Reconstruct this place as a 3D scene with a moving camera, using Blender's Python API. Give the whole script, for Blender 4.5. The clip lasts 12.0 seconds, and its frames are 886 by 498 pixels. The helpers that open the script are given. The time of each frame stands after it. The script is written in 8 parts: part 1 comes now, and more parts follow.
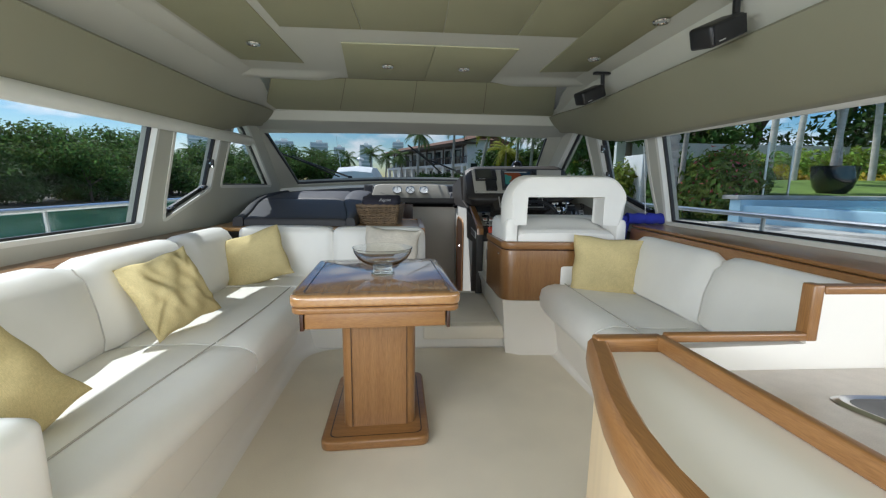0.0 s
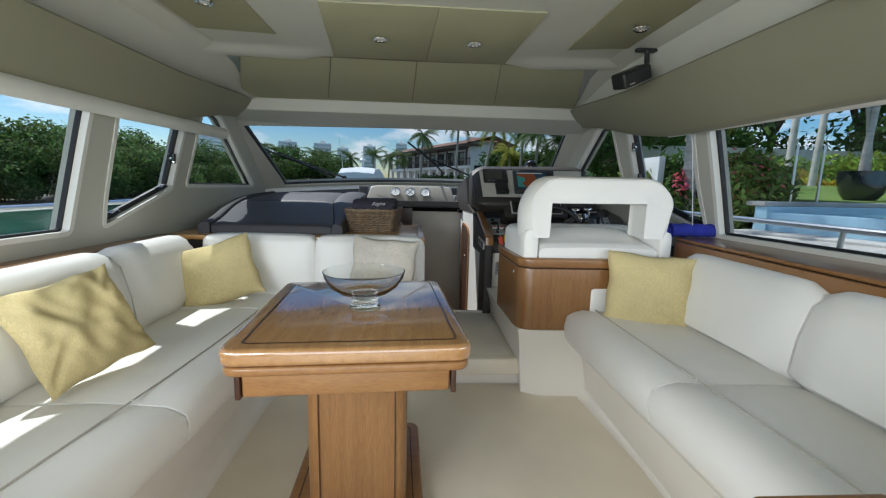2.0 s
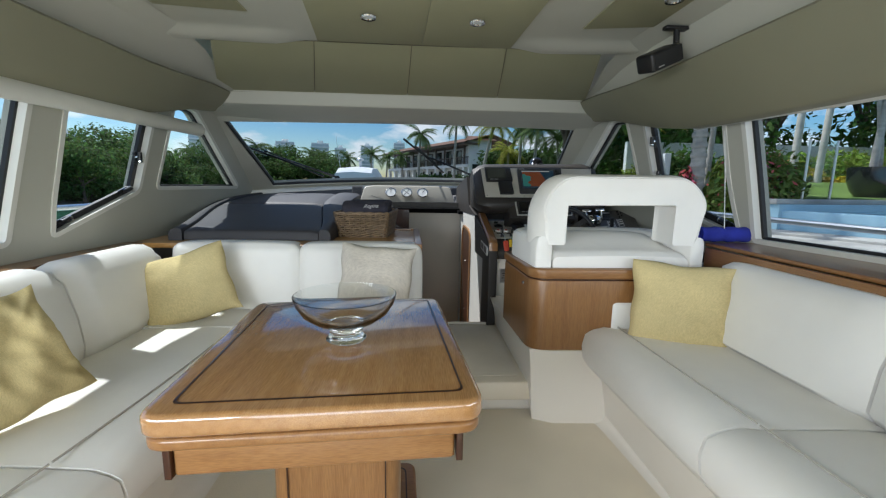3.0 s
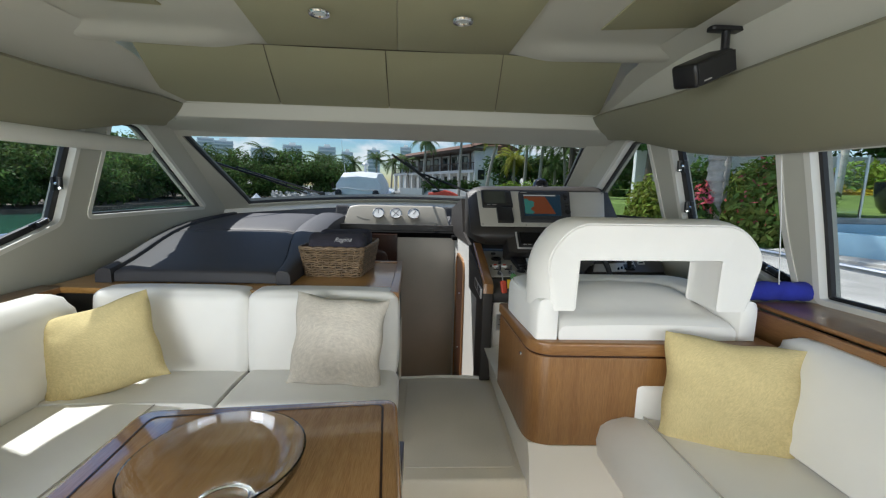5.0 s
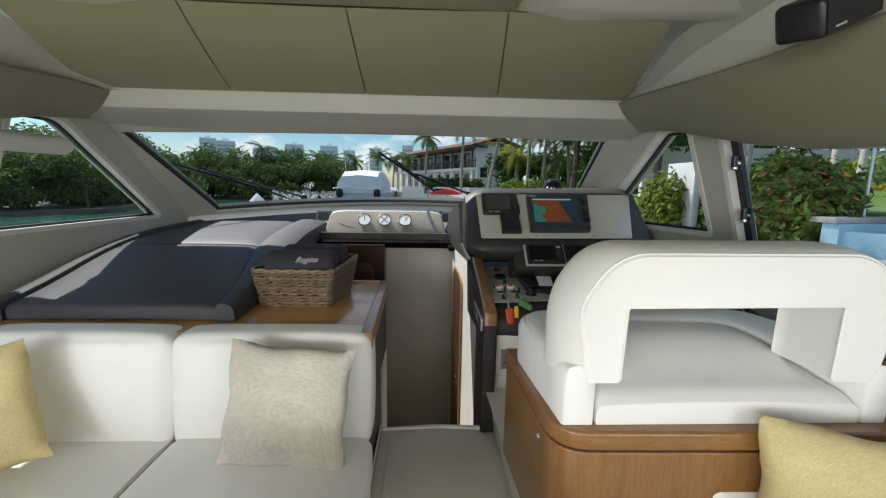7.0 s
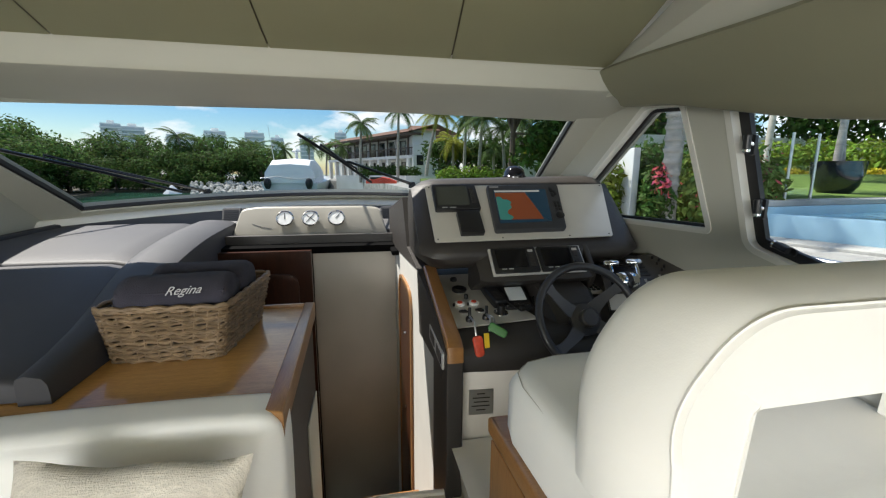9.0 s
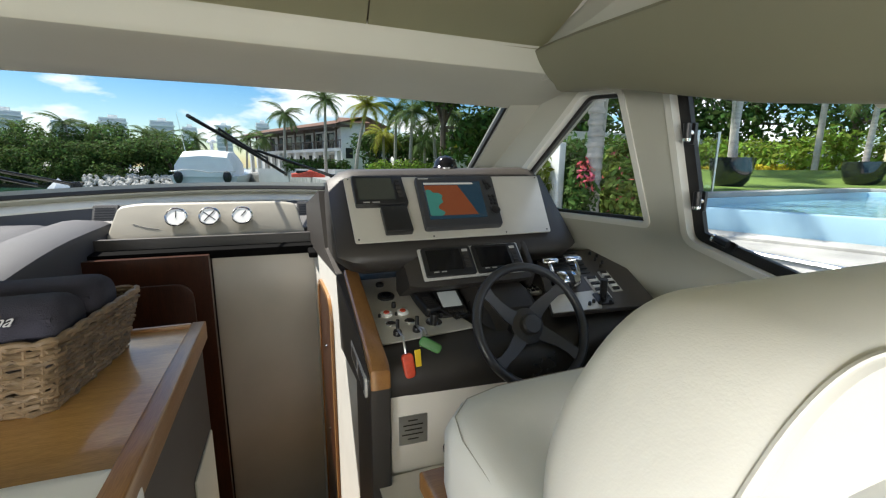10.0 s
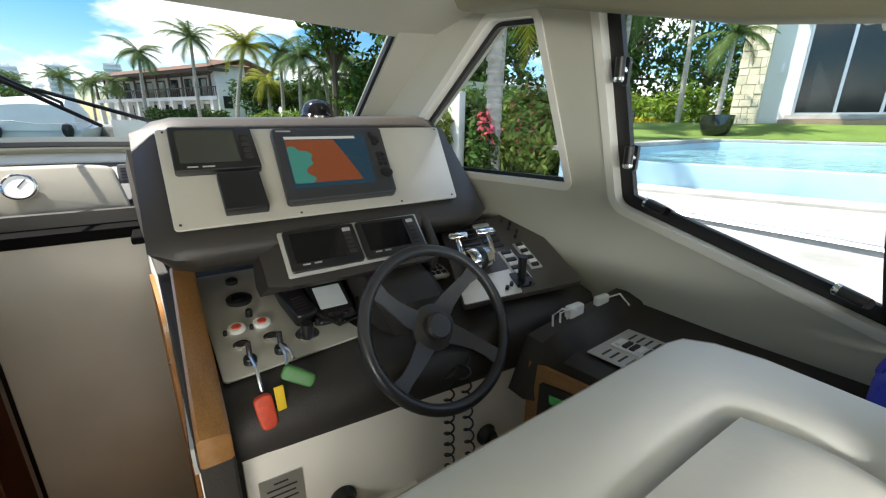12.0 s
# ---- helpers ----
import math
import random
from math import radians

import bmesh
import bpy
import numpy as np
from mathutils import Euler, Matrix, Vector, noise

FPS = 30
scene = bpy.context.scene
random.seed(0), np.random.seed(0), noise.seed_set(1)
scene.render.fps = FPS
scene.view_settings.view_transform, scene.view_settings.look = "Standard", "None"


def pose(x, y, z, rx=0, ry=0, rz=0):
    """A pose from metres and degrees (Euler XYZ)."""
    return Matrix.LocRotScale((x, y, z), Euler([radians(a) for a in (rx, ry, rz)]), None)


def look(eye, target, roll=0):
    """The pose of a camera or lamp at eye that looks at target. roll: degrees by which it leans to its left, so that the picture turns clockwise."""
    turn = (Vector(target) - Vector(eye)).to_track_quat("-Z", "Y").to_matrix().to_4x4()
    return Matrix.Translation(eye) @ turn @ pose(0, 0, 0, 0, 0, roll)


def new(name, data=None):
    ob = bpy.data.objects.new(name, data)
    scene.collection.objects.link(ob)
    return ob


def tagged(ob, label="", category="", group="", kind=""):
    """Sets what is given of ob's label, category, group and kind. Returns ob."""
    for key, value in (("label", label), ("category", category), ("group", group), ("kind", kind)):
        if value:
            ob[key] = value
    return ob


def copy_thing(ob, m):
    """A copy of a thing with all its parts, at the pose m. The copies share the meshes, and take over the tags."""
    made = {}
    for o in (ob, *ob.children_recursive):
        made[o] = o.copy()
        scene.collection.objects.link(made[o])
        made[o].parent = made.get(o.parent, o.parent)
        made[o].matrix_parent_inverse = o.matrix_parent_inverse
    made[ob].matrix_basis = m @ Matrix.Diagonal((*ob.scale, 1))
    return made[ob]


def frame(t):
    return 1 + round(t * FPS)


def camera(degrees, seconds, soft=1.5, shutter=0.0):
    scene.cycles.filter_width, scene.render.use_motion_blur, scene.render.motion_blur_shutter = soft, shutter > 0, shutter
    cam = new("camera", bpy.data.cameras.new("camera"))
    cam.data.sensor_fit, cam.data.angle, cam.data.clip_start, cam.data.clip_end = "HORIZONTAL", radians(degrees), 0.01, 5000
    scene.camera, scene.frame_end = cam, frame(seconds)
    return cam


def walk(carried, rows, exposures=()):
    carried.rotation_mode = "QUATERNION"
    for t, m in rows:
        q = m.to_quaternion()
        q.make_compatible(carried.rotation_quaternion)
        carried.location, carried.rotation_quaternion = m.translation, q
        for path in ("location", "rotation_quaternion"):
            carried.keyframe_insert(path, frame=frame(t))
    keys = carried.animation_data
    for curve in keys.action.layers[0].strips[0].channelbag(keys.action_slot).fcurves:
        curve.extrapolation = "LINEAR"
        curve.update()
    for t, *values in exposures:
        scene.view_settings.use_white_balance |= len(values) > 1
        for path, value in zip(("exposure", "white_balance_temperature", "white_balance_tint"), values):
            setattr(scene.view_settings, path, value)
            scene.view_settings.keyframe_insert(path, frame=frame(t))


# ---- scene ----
cam = camera(95.0, 12.0, 1.2)
PATH = [
    (0, (0.002, -0.052, 1.177), (0.131, 1.918, 0.856), 0.8),
    (0.5, (0.005, 0.046, 1.185), (0.124, 2.017, 0.867), 0.9),
    (1, (0.025, 0.192, 1.185), (0.137, 2.164, 0.871), 1.0),
    (1.5, (0.037, 0.318, 1.178), (0.149, 2.29, 0.863), 1.2),
    (2, (0.029, 0.459, 1.175), (0.147, 2.431, 0.863), 1.4),
    (2.5, (0.026, 0.634, 1.18), (0.15, 2.605, 0.864), 1.2),
    (3, (0.039, 0.742, 1.18), (0.164, 2.712, 0.864), 1.0),
    (5, (0.178, 1.198, 1.328), (0.276, 3.173, 1.032), 1.5),
    (5.5, (0.196, 1.317, 1.348), (0.295, 3.292, 1.048), 1.4),
    (6, (0.219, 1.466, 1.36), (0.317, 3.441, 1.061), 1.3),
    (6.5, (0.246, 1.577, 1.36), (0.327, 3.553, 1.06), 1.0),
    (8.5, (0.267, 2.061, 1.376), (0.505, 4.016, 1.026), 0.5),
    (9, (0.262, 2.19, 1.371), (0.642, 4.12, 1.011), 0.3),
    (9.5, (0.285, 2.287, 1.365), (0.824, 4.177, 0.996), 0.4),
    (10, (0.345, 2.402, 1.355), (1.037, 4.238, 0.97), 0.6),
    (10.5, (0.422, 2.522, 1.355), (1.242, 4.298, 0.938), 0.7),
    (11, (0.471, 2.594, 1.352), (1.406, 4.301, 0.893), 0.7),
    (11.5, (0.511, 2.671, 1.358), (1.536, 4.305, 0.833), 0.7),
    (12, (0.56, 2.727, 1.345), (1.638, 4.303, 0.751), 0.7),
]
walk(cam, [(t, look(eye, target, roll)) for t, eye, target, roll in PATH],
     exposures=[(0.0, 0.54, 5850, 8), (2.5, 0.66, 5850, 8), (5.0, 0.82, 6050, 9), (6.5, 0.92, 6200, 9), (9.0, 1.18, 6450, 9), (12.0, 1.80, 6550, 8)])

# ---- world, sun, exposure ----
SUN_DIR = Vector((-0.42, 0.30, 0.84)).normalized()
world = bpy.data.worlds.new("sky")
scene.world = world
world.use_nodes = True
wn, wl = world.node_tree.nodes, world.node_tree.links
wn.clear()
w_out = wn.new("ShaderNodeOutputWorld")
w_bg = wn.new("ShaderNodeBackground")
w_sky = wn.new("ShaderNodeTexSky")
w_sky.sky_type, w_sky.sun_disc = "NISHITA", False
w_sky.sun_elevation = math.asin(SUN_DIR.z)
w_sky.sun_rotation = math.atan2(SUN_DIR.x, SUN_DIR.y)
w_sky.air_density, w_sky.dust_density, w_sky.ozone_density = 1.0, 0.6, 1.4
w_co = wn.new("ShaderNodeTexCoord")
w_map = wn.new("ShaderNodeMapping")
w_map.inputs["Scale"].default_value = (2.6, 2.6, 7.0)
w_noise = wn.new("ShaderNodeTexNoise")
w_noise.inputs["Scale"].default_value = 1.7
w_noise.inputs["Detail"].default_value = 8
w_noise.inputs["Roughness"].default_value = 0.55
w_ramp = wn.new("ShaderNodeValToRGB")
w_ramp.color_ramp.elements[0].position, w_ramp.color_ramp.elements[1].position = 0.49, 0.60
w_mix = wn.new("ShaderNodeMix")
w_mix.data_type = "RGBA"
w_mix.inputs["B"].default_value = (7.4, 7.5, 7.7, 1)
wl.new(w_co.outputs["Generated"], w_map.inputs["Vector"])
wl.new(w_map.outputs["Vector"], w_noise.inputs["Vector"])
wl.new(w_noise.outputs["Fac"], w_ramp.inputs["Fac"])
wl.new(w_ramp.outputs["Color"], w_mix.inputs["Factor"])
w_sat = wn.new("ShaderNodeHueSaturation")
w_sat.inputs["Saturation"].default_value = 1.55
w_sat.inputs["Value"].default_value = 0.85
wl.new(w_sky.outputs["Color"], w_sat.inputs["Color"])
wl.new(w_sat.outputs["Color"], w_mix.inputs["A"])
wl.new(w_mix.outputs["Result"], w_bg.inputs["Color"])
wl.new(w_bg.outputs["Background"], w_out.inputs["Surface"])
w_bg.inputs["Strength"].default_value = 0.15

sun = new("sun", bpy.data.lights.new("sun", "SUN"))
sun.data.energy, sun.data.angle, sun.data.color = 4.8, radians(0.9), (1.0, 0.95, 0.87)
sun.matrix_world = look((0, 0, 30), Vector((0, 0, 30)) - SUN_DIR)

# added fill lamp standing in for daylight from the unseen cockpit behind the saloon
aft_light = new("aft_door_daylight", bpy.data.lights.new("aft_door_daylight", "AREA"))
aft_light.data.shape, aft_light.data.size, aft_light.data.size_y = "RECTANGLE", 2.2, 1.7
aft_light.data.energy, aft_light.data.color = 19, (1.0, 0.985, 0.965)
aft_light.matrix_world = look((0.0, -1.42, 1.0), (0.0, 1.6, 0.2))
# fill lamps added out of view for sky light in the openings of the long side windows, beside and behind the start of
# the walk
for lx, tx, watts in ((-1.60, 0.9, 44), (1.86, -0.9, 16)):
    side_light = new("side_window_daylight", bpy.data.lights.new("side_window_daylight", "AREA"))
    side_light.data.shape, side_light.data.size, side_light.data.size_y = "RECTANGLE", 1.9, 0.55
    side_light.data.energy, side_light.data.color = watts, (1.0, 0.985, 0.965)
    side_light.matrix_world = look((lx, -0.15, 1.28), (tx, 1.4, 0.3))


# ---- materials ----
def mat(name, color, rough=0.5, metal=0.0, vary=0.12, scale=6.0, grain=0.0, grain_scale=400.0, spec=0.5, coat=0.0, stretch=(1, 1, 1), obj_vary=0.0, fine=0.0):
    """A surface with two scales of variation in colour and a fine bump."""
    m = bpy.data.materials.new(name)
    m.use_nodes = True
    n, l = m.node_tree.nodes, m.node_tree.links
    b = n["Principled BSDF"]
    b.inputs["Roughness"].default_value, b.inputs["Metallic"].default_value = rough, metal
    b.inputs["Specular IOR Level"].default_value = spec
    b.inputs["Coat Weight"].default_value = coat
    co = n.new("ShaderNodeTexCoord")
    mp = n.new("ShaderNodeMapping")
    mp.inputs["Scale"].default_value = stretch
    l.new(co.outputs["Object"], mp.inputs["Vector"])
    big = n.new("ShaderNodeTexNoise")
    big.inputs["Scale"].default_value, big.inputs["Detail"].default_value = scale, 5
    l.new(mp.outputs["Vector"], big.inputs["Vector"])
    hsv = n.new("ShaderNodeHueSaturation")
    hsv.inputs["Color"].default_value = (*color, 1)
    rng = n.new("ShaderNodeMapRange")
    rng.inputs["From Min"].default_value, rng.inputs["From Max"].default_value = 0.3, 0.7
    rng.inputs["To Min"].default_value, rng.inputs["To Max"].default_value = 1 - vary, 1 + vary
    l.new(big.outputs["Fac"], rng.inputs["Value"])
    value = rng.outputs["Result"]
    if fine:
        sm = n.new("ShaderNodeTexNoise")
        sm.inputs["Scale"].default_value, sm.inputs["Detail"].default_value = grain_scale, 3
        l.new(mp.outputs["Vector"], sm.inputs["Vector"])
        r2 = n.new("ShaderNodeMapRange")
        r2.inputs["From Min"].default_value, r2.inputs["From Max"].default_value = 0.3, 0.7
        r2.inputs["To Min"].default_value, r2.inputs["To Max"].default_value = 1 - fine, 1 + fine
        l.new(sm.outputs["Fac"], r2.inputs["Value"])
        mu = n.new("ShaderNodeMath")
        mu.operation = "MULTIPLY"
        l.new(value, mu.inputs[0]), l.new(r2.outputs["Result"], mu.inputs[1])
        value = mu.outputs["Value"]
    if obj_vary:
        oi = n.new("ShaderNodeObjectInfo")
        r3 = n.new("ShaderNodeMapRange")
        r3.inputs["To Min"].default_value, r3.inputs["To Max"].default_value = 1 - obj_vary, 1 + obj_vary
        l.new(oi.outputs["Random"], r3.inputs["Value"])
        mu = n.new("ShaderNodeMath")
        mu.operation = "MULTIPLY"
        l.new(value, mu.inputs[0]), l.new(r3.outputs["Result"], mu.inputs[1])
        value = mu.outputs["Value"]
    l.new(value, hsv.inputs["Value"])
    l.new(hsv.outputs["Color"], b.inputs["Base Color"])
    if grain:
        gn = n.new("ShaderNodeTexNoise")
        gn.inputs["Scale"].default_value, gn.inputs["Detail"].default_value = grain_scale, 2
        l.new(mp.outputs["Vector"], gn.inputs["Vector"])
        bp = n.new("ShaderNodeBump")
        bp.inputs["Strength"].default_value, bp.inputs["Distance"].default_value = grain, 0.002
        l.new(gn.outputs["Fac"], bp.inputs["Height"])
        l.new(bp.outputs["Normal"], b.inputs["Normal"])
    return m


def wood(name, dark, light, stretch, rough=0.3, coat=0.3):
    """Varnished timber; stretch is small along the grain."""
    m = bpy.data.materials.new(name)
    m.use_nodes = True
    n, l = m.node_tree.nodes, m.node_tree.links
    b = n["Principled BSDF"]
    b.inputs["Roughness"].default_value, b.inputs["Coat Weight"].default_value = rough, coat
    b.inputs["Coat Roughness"].default_value = 0.12
    co, mp = n.new("ShaderNodeTexCoord"), n.new("ShaderNodeMapping")
    mp.inputs["Scale"].default_value = stretch
    l.new(co.outputs["Object"], mp.inputs["Vector"])
    a, c = n.new("ShaderNodeTexNoise"), n.new("ShaderNodeTexNoise")
    a.inputs["Scale"].default_value, a.inputs["Detail"].default_value, a.inputs["Distortion"].default_value = 7, 4, 0.25
    c.inputs["Scale"].default_value, c.inputs["Detail"].default_value = 80, 4
    l.new(mp.outputs["Vector"], a.inputs["Vector"]), l.new(mp.outputs["Vector"], c.inputs["Vector"])
    mx = n.new("ShaderNodeMix")
    mx.inputs["Factor"].default_value = 0.62
    l.new(a.outputs["Fac"], mx.inputs["A"]), l.new(c.outputs["Fac"], mx.inputs["B"])
    rp = n.new("ShaderNodeValToRGB")
    rp.color_ramp.elements[0].position, rp.color_ramp.elements[1].position = 0.36, 0.64
    rp.color_ramp.elements[0].color, rp.color_ramp.elements[1].color = (*dark, 1), (*light, 1)
    l.new(mx.outputs["Result"], rp.inputs["Fac"])
    l.new(rp.outputs["Color"], b.inputs["Base Color"])
    bp = n.new("ShaderNodeBump")
    bp.inputs["Strength"].default_value, bp.inputs["Distance"].default_value = 0.12, 0.001
    l.new(c.outputs["Fac"], bp.inputs["Height"])
    l.new(bp.outputs["Normal"], b.inputs["Normal"])
    return m


def woven(name, color, pitch=500.0, depth=0.5, vary=0.2):
    """Linen: two crossing sets of threads."""
    m = mat(name, color, 0.9, vary=vary, scale=5, spec=0.2)
    n, l = m.node_tree.nodes, m.node_tree.links
    b = n["Principled BSDF"]
    co = n.new("ShaderNodeTexCoord")
    hs = []
    for sc in ((pitch * 0.12, pitch, pitch * 0.12), (pitch, pitch * 0.12, pitch), ):
        mp, t = n.new("ShaderNodeMapping"), n.new("ShaderNodeTexNoise")
        mp.inputs["Scale"].default_value = sc
        t.inputs["Scale"].default_value, t.inputs["Detail"].default_value = 1.0, 2
        l.new(co.outputs["Object"], mp.inputs["Vector"]), l.new(mp.outputs["Vector"], t.inputs["Vector"])
        hs.append(t)
    ad = n.new("ShaderNodeMath")
    l.new(hs[0].outputs["Fac"], ad.inputs[0]), l.new(hs[1].outputs["Fac"], ad.inputs[1])
    bp = n.new("ShaderNodeBump")
    bp.inputs["Strength"].default_value, bp.inputs["Distance"].default_value = depth, 0.003
    l.new(ad.outputs["Value"], bp.inputs["Height"]), l.new(bp.outputs["Normal"], b.inputs["Normal"])
    hsv = b.inputs["Base Color"].links[0].from_node
    old = hsv.inputs["Value"].links[0].from_socket
    rg, mu = n.new("ShaderNodeMapRange"), n.new("ShaderNodeMath")
    rg.inputs["From Min"].default_value, rg.inputs["From Max"].default_value = 0.6, 1.4
    rg.inputs["To Min"].default_value, rg.inputs["To Max"].default_value = 0.80, 1.17
    mu.operation = "MULTIPLY"
    l.new(ad.outputs["Value"], rg.inputs["Value"])
    l.new(old, mu.inputs[0]), l.new(rg.outputs["Result"], mu.inputs[1]), l.new(mu.outputs["Value"], hsv.inputs["Value"])
    return m


def pane_mat(name, tint, lo=0.02, hi=0.22, blend=0.12):
    """Thin tinted glass: clear through-view with a Fresnel gloss."""
    m = bpy.data.materials.new(name)
    m.use_nodes = True
    n, l = m.node_tree.nodes, m.node_tree.links
    n.remove(n["Principled BSDF"])
    tr, gl, mx, lw = n.new("ShaderNodeBsdfTransparent"), n.new("ShaderNodeBsdfGlossy"), n.new("ShaderNodeMixShader"), n.new("ShaderNodeLayerWeight")
    tr.inputs["Color"].default_value = (*tint, 1)
    gl.inputs["Roughness"].default_value = 0.02
    lw.inputs["Blend"].default_value = blend
    rg = n.new("ShaderNodeMapRange")
    rg.inputs["To Min"].default_value, rg.inputs["To Max"].default_value = lo, hi
    l.new(lw.outputs["Facing"], rg.inputs["Value"])
    l.new(rg.outputs["Result"], mx.inputs["Fac"]), l.new(tr.outputs["BSDF"], mx.inputs[1]), l.new(gl.outputs["BSDF"], mx.inputs[2])
    l.new(mx.outputs["Shader"], n["Material Output"].inputs["Surface"])
    return m


def glow(name, color, strength):
    m = bpy.data.materials.new(name)
    m.use_nodes = True
    b = m.node_tree.nodes["Principled BSDF"]
    b.inputs["Base Color"].default_value = (*[c * 0.2 for c in color], 1)
    b.inputs["Emission Color"].default_value = (*color, 1)
    b.inputs["Emission Strength"].default_value = strength
    b.inputs["Roughness"].default_value = 0.25
    return m


M_LEATHER = mat("white_leather", (0.86, 0.842, 0.80), 0.52, vary=0.03, scale=4, grain=0.10, grain_scale=420)
def creased(m, scale, depth):
    """Soft creases under the fine grain of a hide."""
    n, l = m.node_tree.nodes, m.node_tree.links
    co, t, bp = n.new("ShaderNodeTexCoord"), n.new("ShaderNodeTexNoise"), n.new("ShaderNodeBump")
    t.inputs["Scale"].default_value, t.inputs["Detail"].default_value, t.inputs["Distortion"].default_value = scale, 3, 1.2
    bp.inputs["Strength"].default_value, bp.inputs["Distance"].default_value = 0.22, depth
    l.new(co.outputs["Object"], t.inputs["Vector"]), l.new(t.outputs["Fac"], bp.inputs["Height"])
    l.new(bp.outputs["Normal"], n["Bump"].inputs["Normal"])


creased(M_LEATHER, 5.0, 0.009)
M_SEAM = mat("seam_thread", (0.5, 0.47, 0.42), 0.8, vary=0.05)
M_GEL = mat("cream_gelcoat", (0.82, 0.775, 0.70), 0.28, vary=0.03, scale=2)
M_SOLE = mat("nonslip_sole", (0.78, 0.705, 0.57), 0.6, vary=0.06, scale=3, grain=0.6, grain_scale=300, fine=0.12)
M_LINER = mat("white_liner", (0.49, 0.485, 0.415), 0.5, vary=0.03, scale=2, grain=0.05, grain_scale=200)
M_HEAD = mat("beige_headliner_vinyl", (0.33, 0.322, 0.198), 0.6, vary=0.04, scale=2, grain=0.25, grain_scale=420)
M_VALANCE = mat("taupe_valance_vinyl", (0.245, 0.237, 0.162), 0.65, vary=0.04, scale=2, grain=0.2, grain_scale=420)
M_SHADE = mat("white_blind_cloth", (0.68, 0.68, 0.62), 0.8, vary=0.05, scale=3)
M_FRAME = mat("cream_window_frame", (0.70, 0.69, 0.63), 0.4, vary=0.03, scale=3)
M_WOOD_X = wood("teak_along_x", (0.215, 0.098, 0.031), (0.325, 0.163, 0.056), (0.35, 7, 7))
M_WOOD_Y = wood("teak_along_y", (0.215, 0.098, 0.031), (0.325, 0.163, 0.056), (7, 0.35, 7))
M_WOOD_Z = wood("teak_along_z", (0.205, 0.095, 0.031), (0.315, 0.158, 0.055), (7, 7, 0.3))
M_WOOD_D = wood("dark_mahogany", (0.022, 0.007, 0.003), (0.055, 0.016, 0.006), (7, 7, 0.6))
M_DASH = mat("charcoal_dash_leatherette", (0.034, 0.033, 0.037), 0.6, vary=0.08, scale=4, grain=0.25, grain_scale=420)
M_HELM = mat("taupe_brown_moulding", (0.031, 0.027, 0.024), 0.5, vary=0.08, scale=5, grain=0.3, grain_scale=350)
M_PANEL = mat("silver_beige_panel", (0.60, 0.575, 0.515), 0.28, metal=0.3, vary=0.04, scale=5)
M_POD = mat("beige_gauge_panel", (0.30, 0.28, 0.235), 0.4, vary=0.04, scale=5)
M_TAUPE = mat("taupe_bulkhead", (0.42, 0.395, 0.345), 0.55, vary=0.06, scale=4, grain=0.1, grain_scale=200)
M_BLACK = mat("black_plastic", (0.012, 0.012, 0.013), 0.35, vary=0.1, scale=10)
# near-black that paints the shade under the gauge panel's overhang
M_PAINTED_SHADE = mat("painted_shade_black", (0.004, 0.004, 0.004), 0.95, vary=0.1, spec=0.05)
M_RUBBER = mat("black_window_seal", (0.01, 0.01, 0.011), 0.5, vary=0.1, scale=10)
M_SCREEN = mat("dark_screen_glass", (0.006, 0.006, 0.008), 0.08, vary=0.05)
M_CHROME = mat("polished_chrome", (0.78, 0.78, 0.78), 0.09, metal=1.0, vary=0.03)
M_STEEL = mat("brushed_steel", (0.62, 0.62, 0.62), 0.28, metal=1.0, vary=0.06, scale=20)
M_ALU = mat("aluminium_plate", (0.52, 0.51, 0.49), 0.4, metal=0.3, vary=0.05, scale=20)
M_WHITE = mat("white_paint", (0.8, 0.8, 0.78), 0.4, vary=0.03)
M_YELLOW = woven("mustard_linen", (0.64, 0.53, 0.27), 700, 0.2, 0.12)
M_LINEN = woven("oatmeal_linen", (0.62, 0.57, 0.49), 420, 0.55, 0.16)
M_WICKER = mat("brown_wicker", (0.19, 0.13, 0.075), 0.55, vary=0.35, scale=30, obj_vary=0.2)
M_NAVY = mat("charcoal_towel", (0.035, 0.033, 0.048), 0.95, vary=0.15, scale=20, grain=1.0, grain_scale=350)
M_BLUE = mat("blue_towel", (0.025, 0.035, 0.33), 0.95, vary=0.15, scale=20, grain=1.0, grain_scale=300)
M_THREAD = mat("white_thread", (0.50, 0.50, 0.52), 0.8, vary=0.05)
M_RED = mat("red_float", (0.6, 0.07, 0.03), 0.5, vary=0.15, scale=60)
M_GREEN = mat("green_float", (0.06, 0.19, 0.05), 0.5, vary=0.1, scale=60)
M_YTAG = mat("yellow_tag", (0.75, 0.5, 0.02), 0.5, vary=0.05)
# tint depth is set to dim the outdoor view against the cabin
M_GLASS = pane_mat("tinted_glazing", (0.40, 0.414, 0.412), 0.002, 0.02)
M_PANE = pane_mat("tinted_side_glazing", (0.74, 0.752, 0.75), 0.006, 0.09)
M_CLEAR = pane_mat("clear_glass", (0.93, 0.95, 0.95))
M_MAPO = glow("chart_land", (0.50, 0.13, 0.045), 0.065)
M_MAPT = glow("chart_shallows", (0.11, 0.5, 0.42), 0.065)
M_MAPB = glow("chart_water", (0.03, 0.10, 0.17), 0.065)
M_MAPW = glow("chart_bar", (0.6, 0.6, 0.55), 0.16)
# pale base has the displays' sky reflection put into its colour
M_LCD = mat("grey_lcd", (0.62, 0.66, 0.66), 0.15, vary=0.05)
